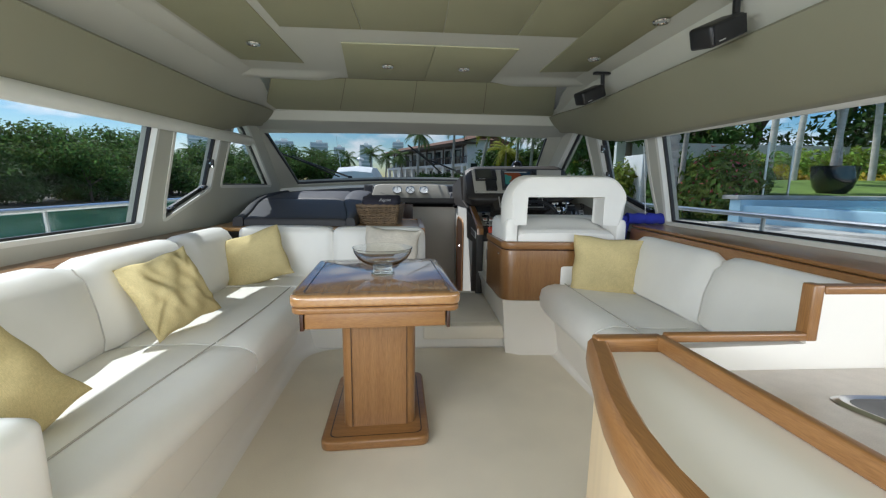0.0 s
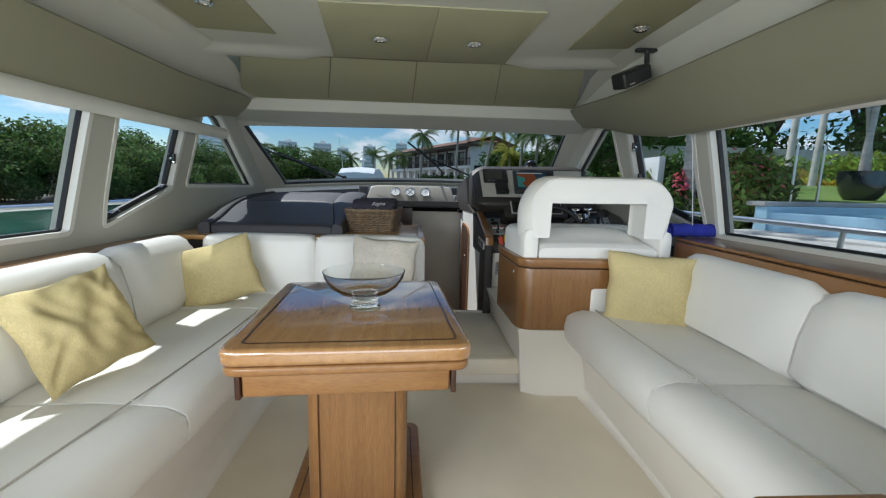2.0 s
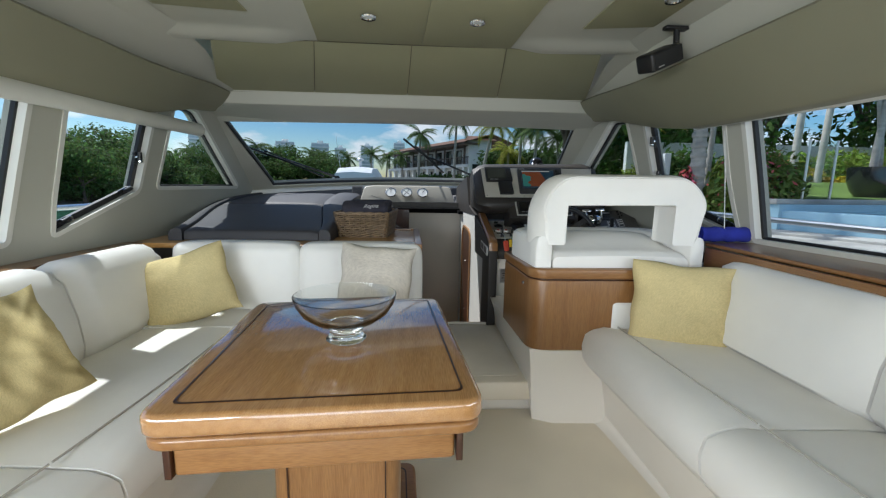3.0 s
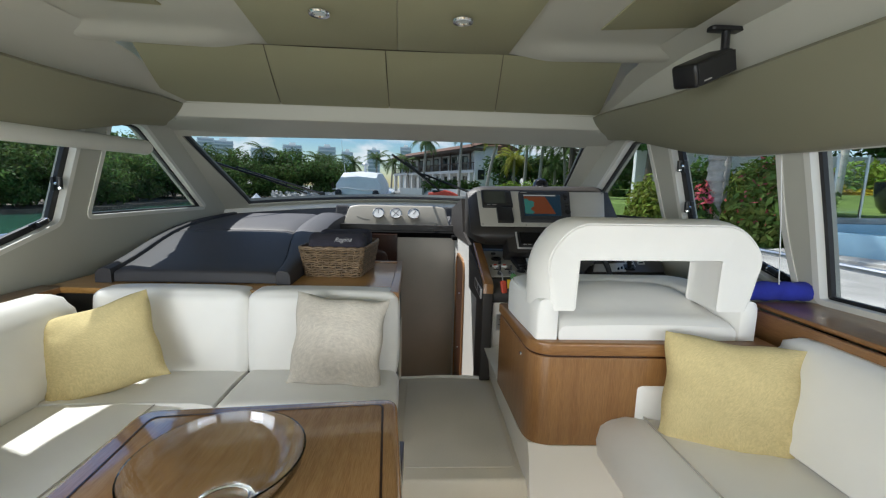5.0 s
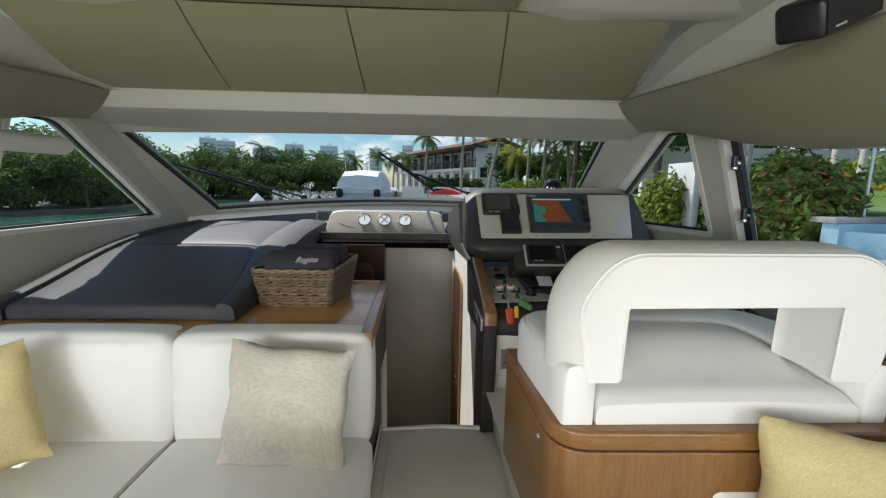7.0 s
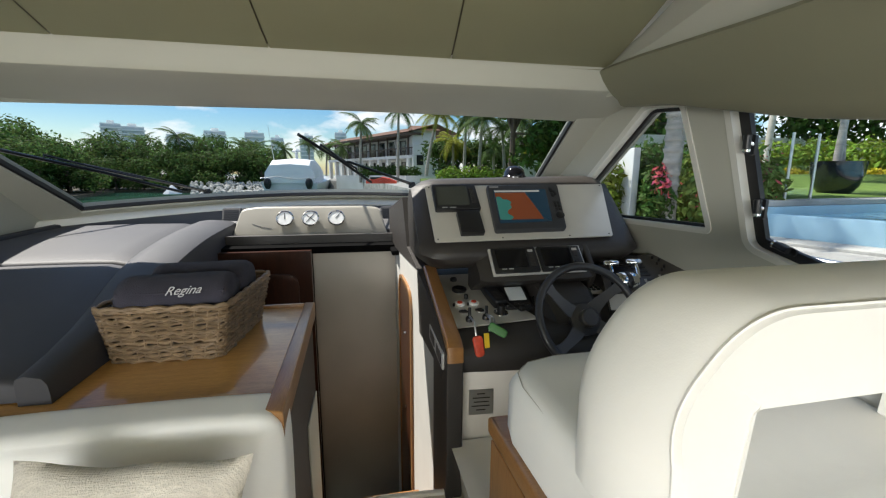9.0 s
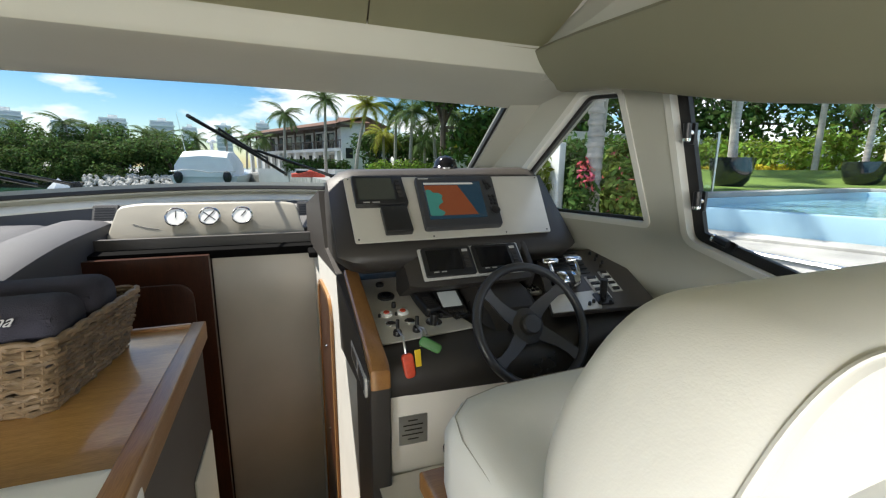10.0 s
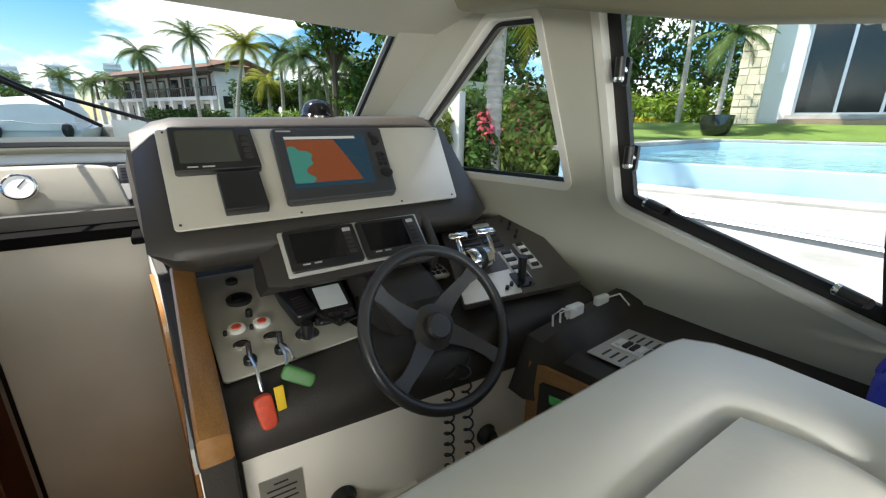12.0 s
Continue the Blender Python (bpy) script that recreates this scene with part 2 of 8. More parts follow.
M_STAIN = mat("headliner_seam", (0.16, 0.14, 0.10), 0.8, vary=0.1)

bowl_glass = mat("bowl_glass", (0.96, 0.98, 0.98), 0.02, vary=0.02)
bowl_glass.node_tree.nodes["Principled BSDF"].inputs["Transmission Weight"].default_value = 1.0
bowl_glass.node_tree.nodes["Principled BSDF"].inputs["IOR"].default_value = 1.45
M_TOP = wood("varnished_teak_top", (0.31, 0.152, 0.052), (0.46, 0.245, 0.095), (7, 0.35, 7), 0.22, 1.0)
M_TOP.node_tree.nodes["Principled BSDF"].inputs["Coat IOR"].default_value = 2.2
M_TOP.node_tree.nodes["Principled BSDF"].inputs["Coat Roughness"].default_value = 0.2
M_TOP_X = wood("varnished_teak_sideboard", (0.36, 0.185, 0.05), (0.53, 0.29, 0.09), (0.7, 7, 7), 0.30, 0.35)
for m_ in (M_TOP, M_TOP_X):
    m_.node_tree.nodes["Principled BSDF"].inputs["Coat IOR"].default_value = 1.9
    m_.node_tree.nodes["Principled BSDF"].inputs["Coat Roughness"].default_value = 0.06

# ---- building helpers ----
POSES = {}


def thing(name, at, label, category, group="", kind="", rz=0):
    ob = new(name)
    ob.empty_display_size = 0.05
    m = pose(*at, 0, 0, rz)
    ob.matrix_world = m
    POSES[ob.name] = m
    return tagged(ob, label, category, group, kind)


def finish(bm, name, material, smooth=30):
    bmesh.ops.remove_doubles(bm, verts=bm.verts, dist=1e-5)
    bmesh.ops.recalc_face_normals(bm, faces=bm.faces)
    me = bpy.data.meshes.new(name)
    bm.to_mesh(me)
    bm.free()
    me.materials.append(material)
    if smooth:
        me.polygons.foreach_set("use_smooth", [True] * len(me.polygons))
        me.set_sharp_from_angle(angle=radians(smooth))
    return me


def part(name, bm, material, parent, label="", smooth=30):
    """One mesh under a thing or under a part; the mesh is given in world coordinates."""
    ob = new(name, finish(bm, name, material, smooth))
    ob.parent = parent
    if parent.name in POSES:
        ob.matrix_parent_inverse = POSES[parent.name].inverted()
    return tagged(ob, label)


def solo(name, bm, material, label, category, group="", kind="", smooth=30):
    return tagged(new(name, finish(bm, name, material, smooth)), label, category, group, kind)


def built(name, bm, material, label="", smooth=30):
    """A piece of the setting."""
    return tagged(new(name, finish(bm, name, material, smooth)), label, "", "", "structure")


def box(x0, x1, y0, y1, z0, z1, r=0.0, seg=3, bm=None, turn=None):
    own = bm is None
    b = bmesh.new()
    bmesh.ops.create_cube(b, size=1)
    for v in b.verts:
        v.co = Vector(((x0 + x1) / 2 + v.co.x * (x1 - x0), (y0 + y1) / 2 + v.co.y * (y1 - y0), (z0 + z1) / 2 + v.co.z * (z1 - z0)))
    if r:
        bmesh.ops.bevel(b, geom=b.edges[:], offset=r, segments=seg, profile=0.5, affect="EDGES")
    if turn is not None:
        bmesh.ops.transform(b, matrix=turn, verts=b.verts)
    if own:
        return b
    return merge(bm, b)


def merge(bm, b):
    me = bpy.data.meshes.new("tmp")
    b.to_mesh(me)
    b.free()
    bm.from_mesh(me)
    bpy.data.meshes.remove(me)
    return bm


def moved(bm, m):
    bmesh.ops.transform(bm, matrix=m, verts=bm.verts)
    return bm


def rounded(poly, r, n=5):
    """A polygon with its corners rounded; r is one radius or one for each corner."""
    out = []
    k = len(poly)
    for i, p in enumerate(poly):
        rr = r[i] if isinstance(r, (list, tuple)) else r
        p, a, c = Vector(p), Vector(poly[i - 1]), Vector(poly[(i + 1) % k])
        u, v = (a - p), (c - p)
        rr = min(rr, u.length * 0.48, v.length * 0.48)
        if rr < 1e-4:
            out.append(tuple(p))
            continue
        s, e = p + u.normalized() * rr, p + v.normalized() * rr
        for j in range(n + 1):
            t = j / n
            q = s * (1 - t) ** 2 + p * 2 * t * (1 - t) + e * t * t
            out.append(tuple(q))
    return out


def slab(poly, z0, z1, r=0.0, seg=3, bm=None, to=None):
    """A polygon in the plane stood up from z0 to z1, with rounded rims. to maps (u, v, w) to a place."""
    b = bmesh.new()
    vs = [b.verts.new((p[0], p[1], z0)) for p in poly]
    f = b.faces.new(vs)
    ex = bmesh.ops.extrude_face_region(b, geom=[f])
    top = [v for v in ex["geom"] if isinstance(v, bmesh.types.BMVert)]
    for v in top:
        v.co.z = z1
    bmesh.ops.recalc_face_normals(b, faces=b.faces)
    if r:
        rims = [e for e in b.edges if abs(e.verts[0].co.z - e.verts[1].co.z) < 1e-6]
        bmesh.ops.bevel(b, geom=rims, offset=r, segments=seg, profile=0.5, affect="EDGES")
    if to:
        for v in b.verts:
            v.co = Vector(to(*v.co))
    if bm is None:
        return b
    return merge(bm, b)


def holed(outer, holes, to, depth):
    """A sheet with openings, given thickness. to(u, v, w): w runs from 0 to depth."""
    b = bmesh.new()
    edges = []
    for loop in (outer, *holes):
        vs = [b.verts.new((p[0], p[1], 0)) for p in loop]
        for i in range(len(vs)):
            edges.append(b.edges.new((vs[i - 1], vs[i])))
    bmesh.ops.triangle_fill(b, edges=edges, use_beauty=True, use_dissolve=False)
    ex = bmesh.ops.extrude_face_region(b, geom=b.faces[:])
    for v in ex["geom"]:
        if isinstance(v, bmesh.types.BMVert):
            v.co.z = depth
    for v in b.verts:
        v.co = Vector(to(*v.co))
    return b


def tube(points, r, n=8, bm=None, closed=False, taper=None):
    b = bm or bmesh.new()
    pts = [Vector(p) for p in points]
    k = len(pts)
    rings = []
    up = Vector((0, 0, 1))
    for i, p in enumerate(pts):
        if closed:
            d = pts[(i + 1) % k] - pts[i - 1]
        else:
            d = pts[min(i + 1, k - 1)] - pts[max(i - 1, 0)]
        d.normalize()
        ref = up if abs(d.z) < 0.95 else Vector((1, 0, 0))
        if i and abs(d.dot(last_u)) < 0.95:
            ref = last_u
        u = (ref - d * ref.dot(d)).normalized()
        last_u = u
        v = d.cross(u)
        rr = r if taper is None else r + (taper - r) * i / max(1, k - 1)
        rings.append([b.verts.new(p + (u * math.cos(2 * math.pi * j / n) + v * math.sin(2 * math.pi * j / n)) * rr) for j in range(n)])
    for i in range(k if closed else k - 1):
        a, c = rings[i], rings[(i + 1) % k]
        for j in range(n):
            b.faces.new((a[j], a[(j + 1) % n], c[(j + 1) % n], c[j]))
    if not closed:
        b.faces.new(rings[0][::-1]), b.faces.new(rings[-1])
    return b


def lathe(profile, at, n=32, bm=None, axis=None):
    """Turn (radius, height) pairs about z at a place; axis turns it."""
    b = bmesh.new()
    rings = []
    for r, h in profile:
        rings.append([b.verts.new((r * math.cos(2 * math.pi * j / n), r * math.sin(2 * math.pi * j / n), h)) for j in range(n)] if r > 1e-5 else [b.verts.new((0, 0, h))])
    for a, c in zip(rings, rings[1:]):
        for j in range(n):
            k = (j + 1) % n
            if len(a) == 1 and len(c) == 1:
                continue
            if len(a) == 1:
                b.faces.new((a[0], c[k], c[j]))
            elif len(c) == 1:
                b.faces.new((a[j], a[k], c[0]))
            else:
                b.faces.new((a[j], a[k], c[k], c[j]))
    m = Matrix.Translation(at)
    if axis is not None:
        m = m @ Vector(axis).to_track_quat("Z", "Y").to_matrix().to_4x4()
    moved(b, m)
    if bm is None:
        return b
    return merge(bm, b)


def loft(rows, close_ends=False, bm=None, ring=False):
    """A skin over rows of points, each of the same length."""
    b = bm or bmesh.new()
    vs = [[b.verts.new(p) for p in row] for row in rows]
    for a, c in zip(vs, vs[1:]):
        k = len(a)
        for j in range(k if ring else k - 1):
            b.faces.new((a[j], a[(j + 1) % k], c[(j + 1) % k], c[j]))
    if close_ends:
        b.faces.new(vs[0][::-1]), b.faces.new(vs[-1])
    return b


def cushion(x0, x1, y0, y1, z0, z1, r=0.045, puff=0.012, turn=None, cuts=18):
    """An upholstered block: rounded edges and slightly swollen faces."""
    b = bmesh.new()
    bmesh.ops.create_cube(b, size=2)
    bmesh.ops.subdivide_edges(b, edges=b.edges[:], cuts=cuts, use_grid_fill=True)
    h = Vector(((x1 - x0) / 2, (y1 - y0) / 2, (z1 - z0) / 2))
    c = Vector(((x0 + x1) / 2, (y0 + y1) / 2, (z0 + z1) / 2))
    rr = min(r, *h)
    for v in b.verts:
        u = v.co.copy()
        s = Vector([math.copysign(abs(a) ** 0.6, a) for a in u])
        q = Vector((s.x * h.x, s.y * h.y, s.z * h.z))
        inner = Vector([max(-(h[i] - rr), min(h[i] - rr, q[i])) for i in range(3)])
        d = q - inner
        if d.length > 1e-6:
            q = inner + d.normalized() * rr
        for i in range(3):
            j, k = (i + 1) % 3, (i + 2) % 3
            if abs(u[i]) > 0.99:
                q[i] += math.copysign(puff, u[i]) * (1 - u[j] ** 2) * (1 - u[k] ** 2)
        v.co = c + q
    if turn is not None:
        moved(b, Matrix.Translation(c) @ turn @ Matrix.Translation(-c))
    return b


def pillow(w, h, d, seed=0, n=34):
    """A scatter cushion standing in the xz plane about its middle, pinched at the corners and creased."""
    b = bmesh.new()
    rnd = random.Random(seed)
    ph = [rnd.uniform(0, 6.3) for _ in range(6)]
    folds = []
    for k in range(26):
        a = rnd.uniform(0, 6.283) if k % 2 else math.pi / 4 + math.pi / 2 * (k // 2 % 4) + rnd.uniform(-0.2, 0.2)
        r0 = 1.0 / max(abs(math.cos(a)), abs(math.sin(a)))
        p0 = Vector((math.cos(a), math.sin(a))) * r0 * 0.98
        aim = Vector((rnd.uniform(-0.5, 0.5), rnd.uniform(-0.5, 0.5)))
        p1 = p0.lerp(aim, rnd.uniform(0.3, 0.9))
        folds.append((p0, p1, rnd.uniform(0.045, 0.10), rnd.choice((-1, -1, 1)) * rnd.uniform(0.004, 0.010)))
    front, back = [], []
    for side, rows in ((1, front), (-1, back)):
        for i in range(n + 1):
            row = []
            for j in range(n + 1):
                u, v = 2 * i / n - 1, 2 * j / n - 1
                bulge = ((1 - abs(u) ** 2.6) * (1 - abs(v) ** 2.6)) ** 0.5
                pin = 1 - 0.07 * (1 - v * v) * abs(u) ** 3
                pin2 = 1 - 0.07 * (1 - u * u) * abs(v) ** 3
                x, z = u * w / 2 * pin, v * h / 2 * pin2
                wr = 0.010 * math.sin(4 * u + 3 * v + ph[0]) * bulge + 0.005 * math.sin(9 * v - 4 * u + ph[1]) * bulge
                wr += (0.012 if seed == 2 else 0.008) * noise.noise(Vector((u * 1.6 + 9 * seed, v * 4.2 + u * 1.5, seed))) * bulge
                p = Vector((u, v))
                for p0, p1, wd, am in folds:
                    e = p1 - p0
                    t = max(0.0, min(1.0, (p - p0).dot(e) / e.length_squared))
                    q = (p - p0 - e * t).length / wd
                    if q < 3:
                        wr += am * math.exp(-q * q) * (1 - 0.7 * t) * min(1, bulge * 2.5)
                row.append((x + 0.004 * math.sin(7 * v + ph[3]), side * (d / 2 * bulge + wr * (1 if side > 0 else 0.4)), z + 0.004 * math.sin(6 * u + ph[4])))
            rows.append(row)
    loft(front, bm=b), loft(back, bm=b)
    edge = [front[i][0] for i in range(n + 1)] + [front[n][j] for j in range(1, n + 1)] + [front[i][n] for i in range(n - 1, -1, -1)] + [front[0][j] for j in range(n - 1, 0, -1)]
    eb = [back[i][0] for i in range(n + 1)] + [back[n][j] for j in range(1, n + 1)] + [back[i][n] for i in range(n - 1, -1, -1)] + [back[0][j] for j in range(n - 1, 0, -1)]
    loft([edge, eb], ring=True, bm=b)
    return b


def smoothstep(a, b, x):
    t = max(0.0, min(1.0, (x - a) / (b - a)))
    return t * t * (3 - 2 * t)



def plane(o, u, v):
    """A map from (u, v, w) to a place, on a plane given by a corner and two directions."""
    o, u, v = Vector(o), Vector(u).normalized(), Vector(v).normalized()
    n = u.cross(v).normalized()
    return lambda a, b, c: tuple(o + u * a + v * b + n * c)


def rect(u0, u1, v0, v1, r=0.0, n=3):
    p = [(u0, v0), (u1, v0), (u1, v1), (u0, v1)]
    return rounded(p, r, n) if r else p


def words(name, body, size, to_matrix, material, parent, label="", depth=0.0006, align="CENTER", slant=0.0):
    cu = bpy.data.curves.new(name, "FONT")
    cu.body, cu.size, cu.extrude, cu.align_x, cu.align_y = body, size, depth, align, "CENTER"
    cu.shear = slant
    cu.materials.append(material)
    ob = new(name, cu)
    ob.parent = parent
    if parent.name in POSES:
        ob.matrix_parent_inverse = POSES[parent.name].inverted()
    ob.matrix_basis = to_matrix
    return tagged(ob, label)


def axes(o, u, v):
    u, v = Vector(u).normalized(), Vector(v).normalized()
    n = u.cross(v).normalized()
    v = n.cross(u)
    m = Matrix((u, v, n)).transposed().to_4x4()
    m.translation = Vector(o)
    return m

# ---- the saloon's shell ----
def left_x(y, z):
    return -1.61 + 0.2 * (z - 1.2)


def right_x(y, z):
    return 1.71 - 0.2 * (z - 1.2) - 0.1 * (y - 2.75)


def on_left(u, v, w):
    return (left_x(u, v) - w, u, v)


def on_right(u, v, w):
    return (right_x(u, v) + w, u, v)


WIN_L = {
    "window_1": rounded([(-1.2, 0.93), (2.515, 0.905), (2.545, 1.23), (2.59, 1.66), (-1.2, 1.66)], [0.02, 0.02, 0.3, 0.02, 0.02]),
    "window_2": rounded([(2.745, 0.915), (3.295, 1.11), (3.345, 1.44), (3.38, 1.66), (2.77, 1.66), (2.735, 1.05)], [0.015, 0.03, 0.2, 0.03, 0.03, 0.06]),
    "window_3": rounded([(3.475, 1.13), (4.64, 1.125), (3.80, 1.655), (3.56, 1.655)], [0.03, 0.03, 0.05, 0.03]),
}
WIN_R = {
    "window_4": rounded([(-1.2, 0.925), (2.705, 0.925), (2.712, 1.2), (2.735, 1.66), (-1.2, 1.66)], [0.02, 0.015, 0.3, 0.02, 0.02]),
    "window_5": rounded([(2.80, 0.925), (3.425, 1.118), (3.48, 1.62), (3.49, 1.68), (2.86, 1.68), (2.85, 1.2)], [0.015, 0.035, 0.1, 0.03, 0.02, 0.2]),
    "window_6": rounded([(3.59, 1.158), (4.62, 1.14), (3.86, 1.665), (3.68, 1.65)], [0.012, 0.03, 0.03, 0.02]),
}
WALL_L = [(-2.7, 0.0), (4.9, 0.0), (5.12, 1.12), (4.10, 1.68), (3.9, 1.8), (-2.7, 1.95)]
built("wall_left", holed(WALL_L, list(WIN_L.values()), on_left, 0.09), M_LINER, "cream moulded cabin side with three window openings")
built("wall_right", holed(WALL_L, list(WIN_R.values()), on_right, 0.09), M_LINER, "cream moulded cabin side with three window openings")


def ring_strip(loop, to, inset, w0, w1, grow=0.0):
    """A frame that follows a window's outline."""
    k = len(loop)
    c = Vector((sum(p[0] for p in loop) / k, sum(p[1] for p in loop) / k))
    inner, outer = [], []
    for i, p in enumerate(loop):
        a, q = Vector(loop[i - 1]), Vector(loop[(i + 1) % k])
        t = (q - a).normalized()
        nrm = Vector((t.y, -t.x))
        if nrm.dot(Vector(p) - c) < 0:
            nrm = -nrm
        outer.append(tuple(Vector(p) + nrm * grow))
        inner.append(tuple(Vector(p) - nrm * inset))
    rows = []
    for u, w in ((outer, w1), (outer, w0), (inner, w0), (inner, w1)):
        rows.append([to(x, y, w) for x, y in u])
    rows.append(rows[0])
    return loft(rows, ring=True)


def window(name, loop, to, seal, label):
    w = thing(name, to(loop[0][0], loop[0][1], 0.04), label, "", kind="structure")
    part("window_frame", ring_strip(loop, to, 0.004, -0.006, 0.03, 0.020), M_FRAME, w, "cream moulded surround")
    part("seal", ring_strip(loop, to, seal, 0.03, 0.05, -0.003), M_RUBBER, w, "black rubber seal")
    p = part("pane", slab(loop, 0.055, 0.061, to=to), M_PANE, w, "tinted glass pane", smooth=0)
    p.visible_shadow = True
    return w


for nm, loop in WIN_L.items():
    window(nm, loop, on_left, 0.035 if nm == "window_2" else 0.016, "tinted cabin side window with black seal")
for nm, loop in WIN_R.items():
    window(nm, loop, on_right, 0.04 if nm == "window_5" else 0.018, "tinted cabin side window with black seal")


# windscreen: an opening in a raked sheet between roof and dash
def screen(u, v, w):
    """u across, v from 0 at the top to 1 at the bottom."""
    s = (u + 0.05) / 1.42
    y_top, y_bot = 4.16 + 0.10 * (1 - s * s), 5.08 + 0.52 * (1 - s * s)
    z_top, z_bot = 1.650 + 0.018 * (1 - s * s) + 0.008 * u, 1.140 + 0.052 * (1 - s * s) + 0.012 * u
    y, z = y_top + (y_bot - y_top) * v, z_top + (z_bot - z_top) * v
    x = -0.05 + (u + 0.05) * (0.955 + 0.07 * v)
    return (x, y + 0.45 * w, z + w)


def grid_loop(u0, u1, v0, v1, n=26):
    return [(u0 + (u1 - u0) * i / n, v0) for i in range(n + 1)] + [(u1, v0 + (v1 - v0) * j / 8) for j in range(1, 9)] + [(u1 - (u1 - u0) * i / n, v1) for i in range(1, n + 1)] + [(u0, v1 - (v1 - v0) * j / 8) for j in range(1, 8)]


open_loop = [(u - 0.13 * (1 - v) ** 1.3 * smoothstep(-0.9, -1.40, u), v) for u, v in grid_loop(-1.43, 1.405, 0.0, 1.0)]
outer_loop = grid_loop(-1.70, 1.66, -0.12, 1.1)
built("windscreen_surround", holed(outer_loop, [open_loop], screen, 0.06), M_LINER, "cream moulded surround of the raked windscreen")
ws = thing("window_7", (0, 5.4, 1.2), "wide raked windscreen with a black seal", "", kind="structure")
part("seal", ring_strip(open_loop, screen, 0.014, 0.01, 0.03, 0.004), M_RUBBER, ws, "black rubber seal")
rows = [[screen(-1.60 + 3.02 * i / 30, j / 8, 0.035) for i in range(31)] for j in range(9)]
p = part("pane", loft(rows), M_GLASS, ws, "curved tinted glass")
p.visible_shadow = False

# ceiling: liner, vinyl panels, the sloped forward panel and the header
b = slab([(-1.22, -2.7), (1.25, -2.7), (1.25, 3.03), (1.0, 3.06), (-1.0, 3.06), (-1.22, 3.03)], 1.912, 1.97)
built("ceiling", b, M_LINER, "white moulded deckhead liner")


def ceiling_panel(poly, z, label, mat_=None):
    return built("ceiling_panel", slab(poly, z, z + 0.008, 0.002, 2), mat_ or M_HEAD, label)


seams = [(-0.66, -0.272), (-0.268, 0.128), (0.132, 0.50), (0.504, 0.86)]
for u0, u1 in seams:
    built("ceiling_panel_aft", slab([(u0 * 0.98, -2.6), (u1 * 0.98, -2.6), (u1, 2.09), (u0, 2.09)], 1.9075, 1.914, 0.002, 2), M_HEAD, "beige vinyl headliner panel with fine seams")
ceiling_panel([(-1.10, -2.6), (-0.70, -2.6), (-0.71, 2.70), (-1.08, 2.66)], 1.9065, "beige vinyl side headliner panel")
ceiling_panel([(0.89, -2.6), (1.24, -2.6), (1.22, 2.66), (0.805, 2.74)], 1.9065, "beige vinyl side headliner panel")
b = bmesh.new()
slab([(-0.405, 2.29), (0.098, 2.29), (0.053, 3.045), (-0.49, 3.04)], 1.9055, 1.914, 0.002, 2, bm=b)
slab([(0.100, 2.29), (0.56, 2.295), (0.53, 3.05), (0.055, 3.045)], 1.9055, 1.914, 0.002, 2, bm=b)
built("ceiling_hatch_panel", b, M_HEAD, "beige vinyl hatch panel with two downlights")
for sx in (-1, 1):
    rows = []
    for i in range(13):
        row = []
        for j in range(15):
            x = sx * (0.50 + 0.70 * j / 14)
            y = 2.80 + (0.262 - 0.05 * (x / 1.02) ** 2) * i / 12
            row.append((x, y, 1.9105 - 0.027 * smoothstep(0.25, 0.85, i / 12) * smoothstep(0.03, 0.32, j / 14)))
        rows.append(row)
    built("ceiling_moulding", loft(rows), M_LINER, "white moulded swelling in the deckhead", 60)


def forward(u, v):
    """The sloped panel: u across from 0 to 1, v from the ceiling to the header."""
    xa, xb = -1.02 - 0.33 * v, 1.02 + 0.24 * v
    s = 2 * u - 1
    return (xa + (xb - xa) * u, 3.06 - 0.05 * s * s + (0.76 + 0.02 * s * s) * v, 1.906 - 0.024 * smoothstep(0.5, 0.8, abs(s)) * (1 - v) - 0.104 * v - 0.012 * math.sin(math.pi * v))


for k in range(4):
    rows = [[forward((k + 0.004 + 0.992 * i / 6) / 4, j / 8) for i in range(7)] for j in range(9)]
    built("ceiling_panel_forward", loft(rows), M_HEAD, "beige vinyl panel sloping to the windscreen")
rows = [[(x, y + 0.004, z + 0.010) for x, y, z in (forward(i / 24, j / 8) for i in range(25))] for j in range(9)]
built("ceiling_backing", loft(rows), M_STAIN, "dark gap behind the vinyl panels")
b = bmesh.new()
rows = []
for i in range(31):
    u = i / 30
    s = 2 * u - 1
    x = -1.66 + 3.20 * u
    y = 3.80 - 0.02 * s * s
    top_ = [(x, y - 0.02, 1.835), (x, y, 1.802), (x, y + 0.008, 1.79), (x, y + 0.016, 1.735), (x, y + 0.026, 1.718), (x, y + 0.05, 1.710), (x * 0.98, y + 0.20, 1.697 - 0.01 * s * s), (x * 0.965, y + 0.32, 1.68 - 0.015 * s * s), (x * 0.96, y + 0.42, 1.662 - 0.02 * s * s), (x * 0.96, y + 0.50, 1.69), (x * 0.96, y + 0.5, 1.84)]
    rows.append(top_)
loft(rows, close_ends=True, bm=b)
built("ceiling_header", b, M_LINER, "white moulded header above the windscreen")
b = tube([(-1.36 + 2.63 * i / 20, 3.815 - 0.02 * (2 * i / 20 - 1) ** 2, 1.797) for i in range(21)], 0.006, 6)
built("ceiling_trim", b, M_VALANCE, "piping between vinyl panel and header")


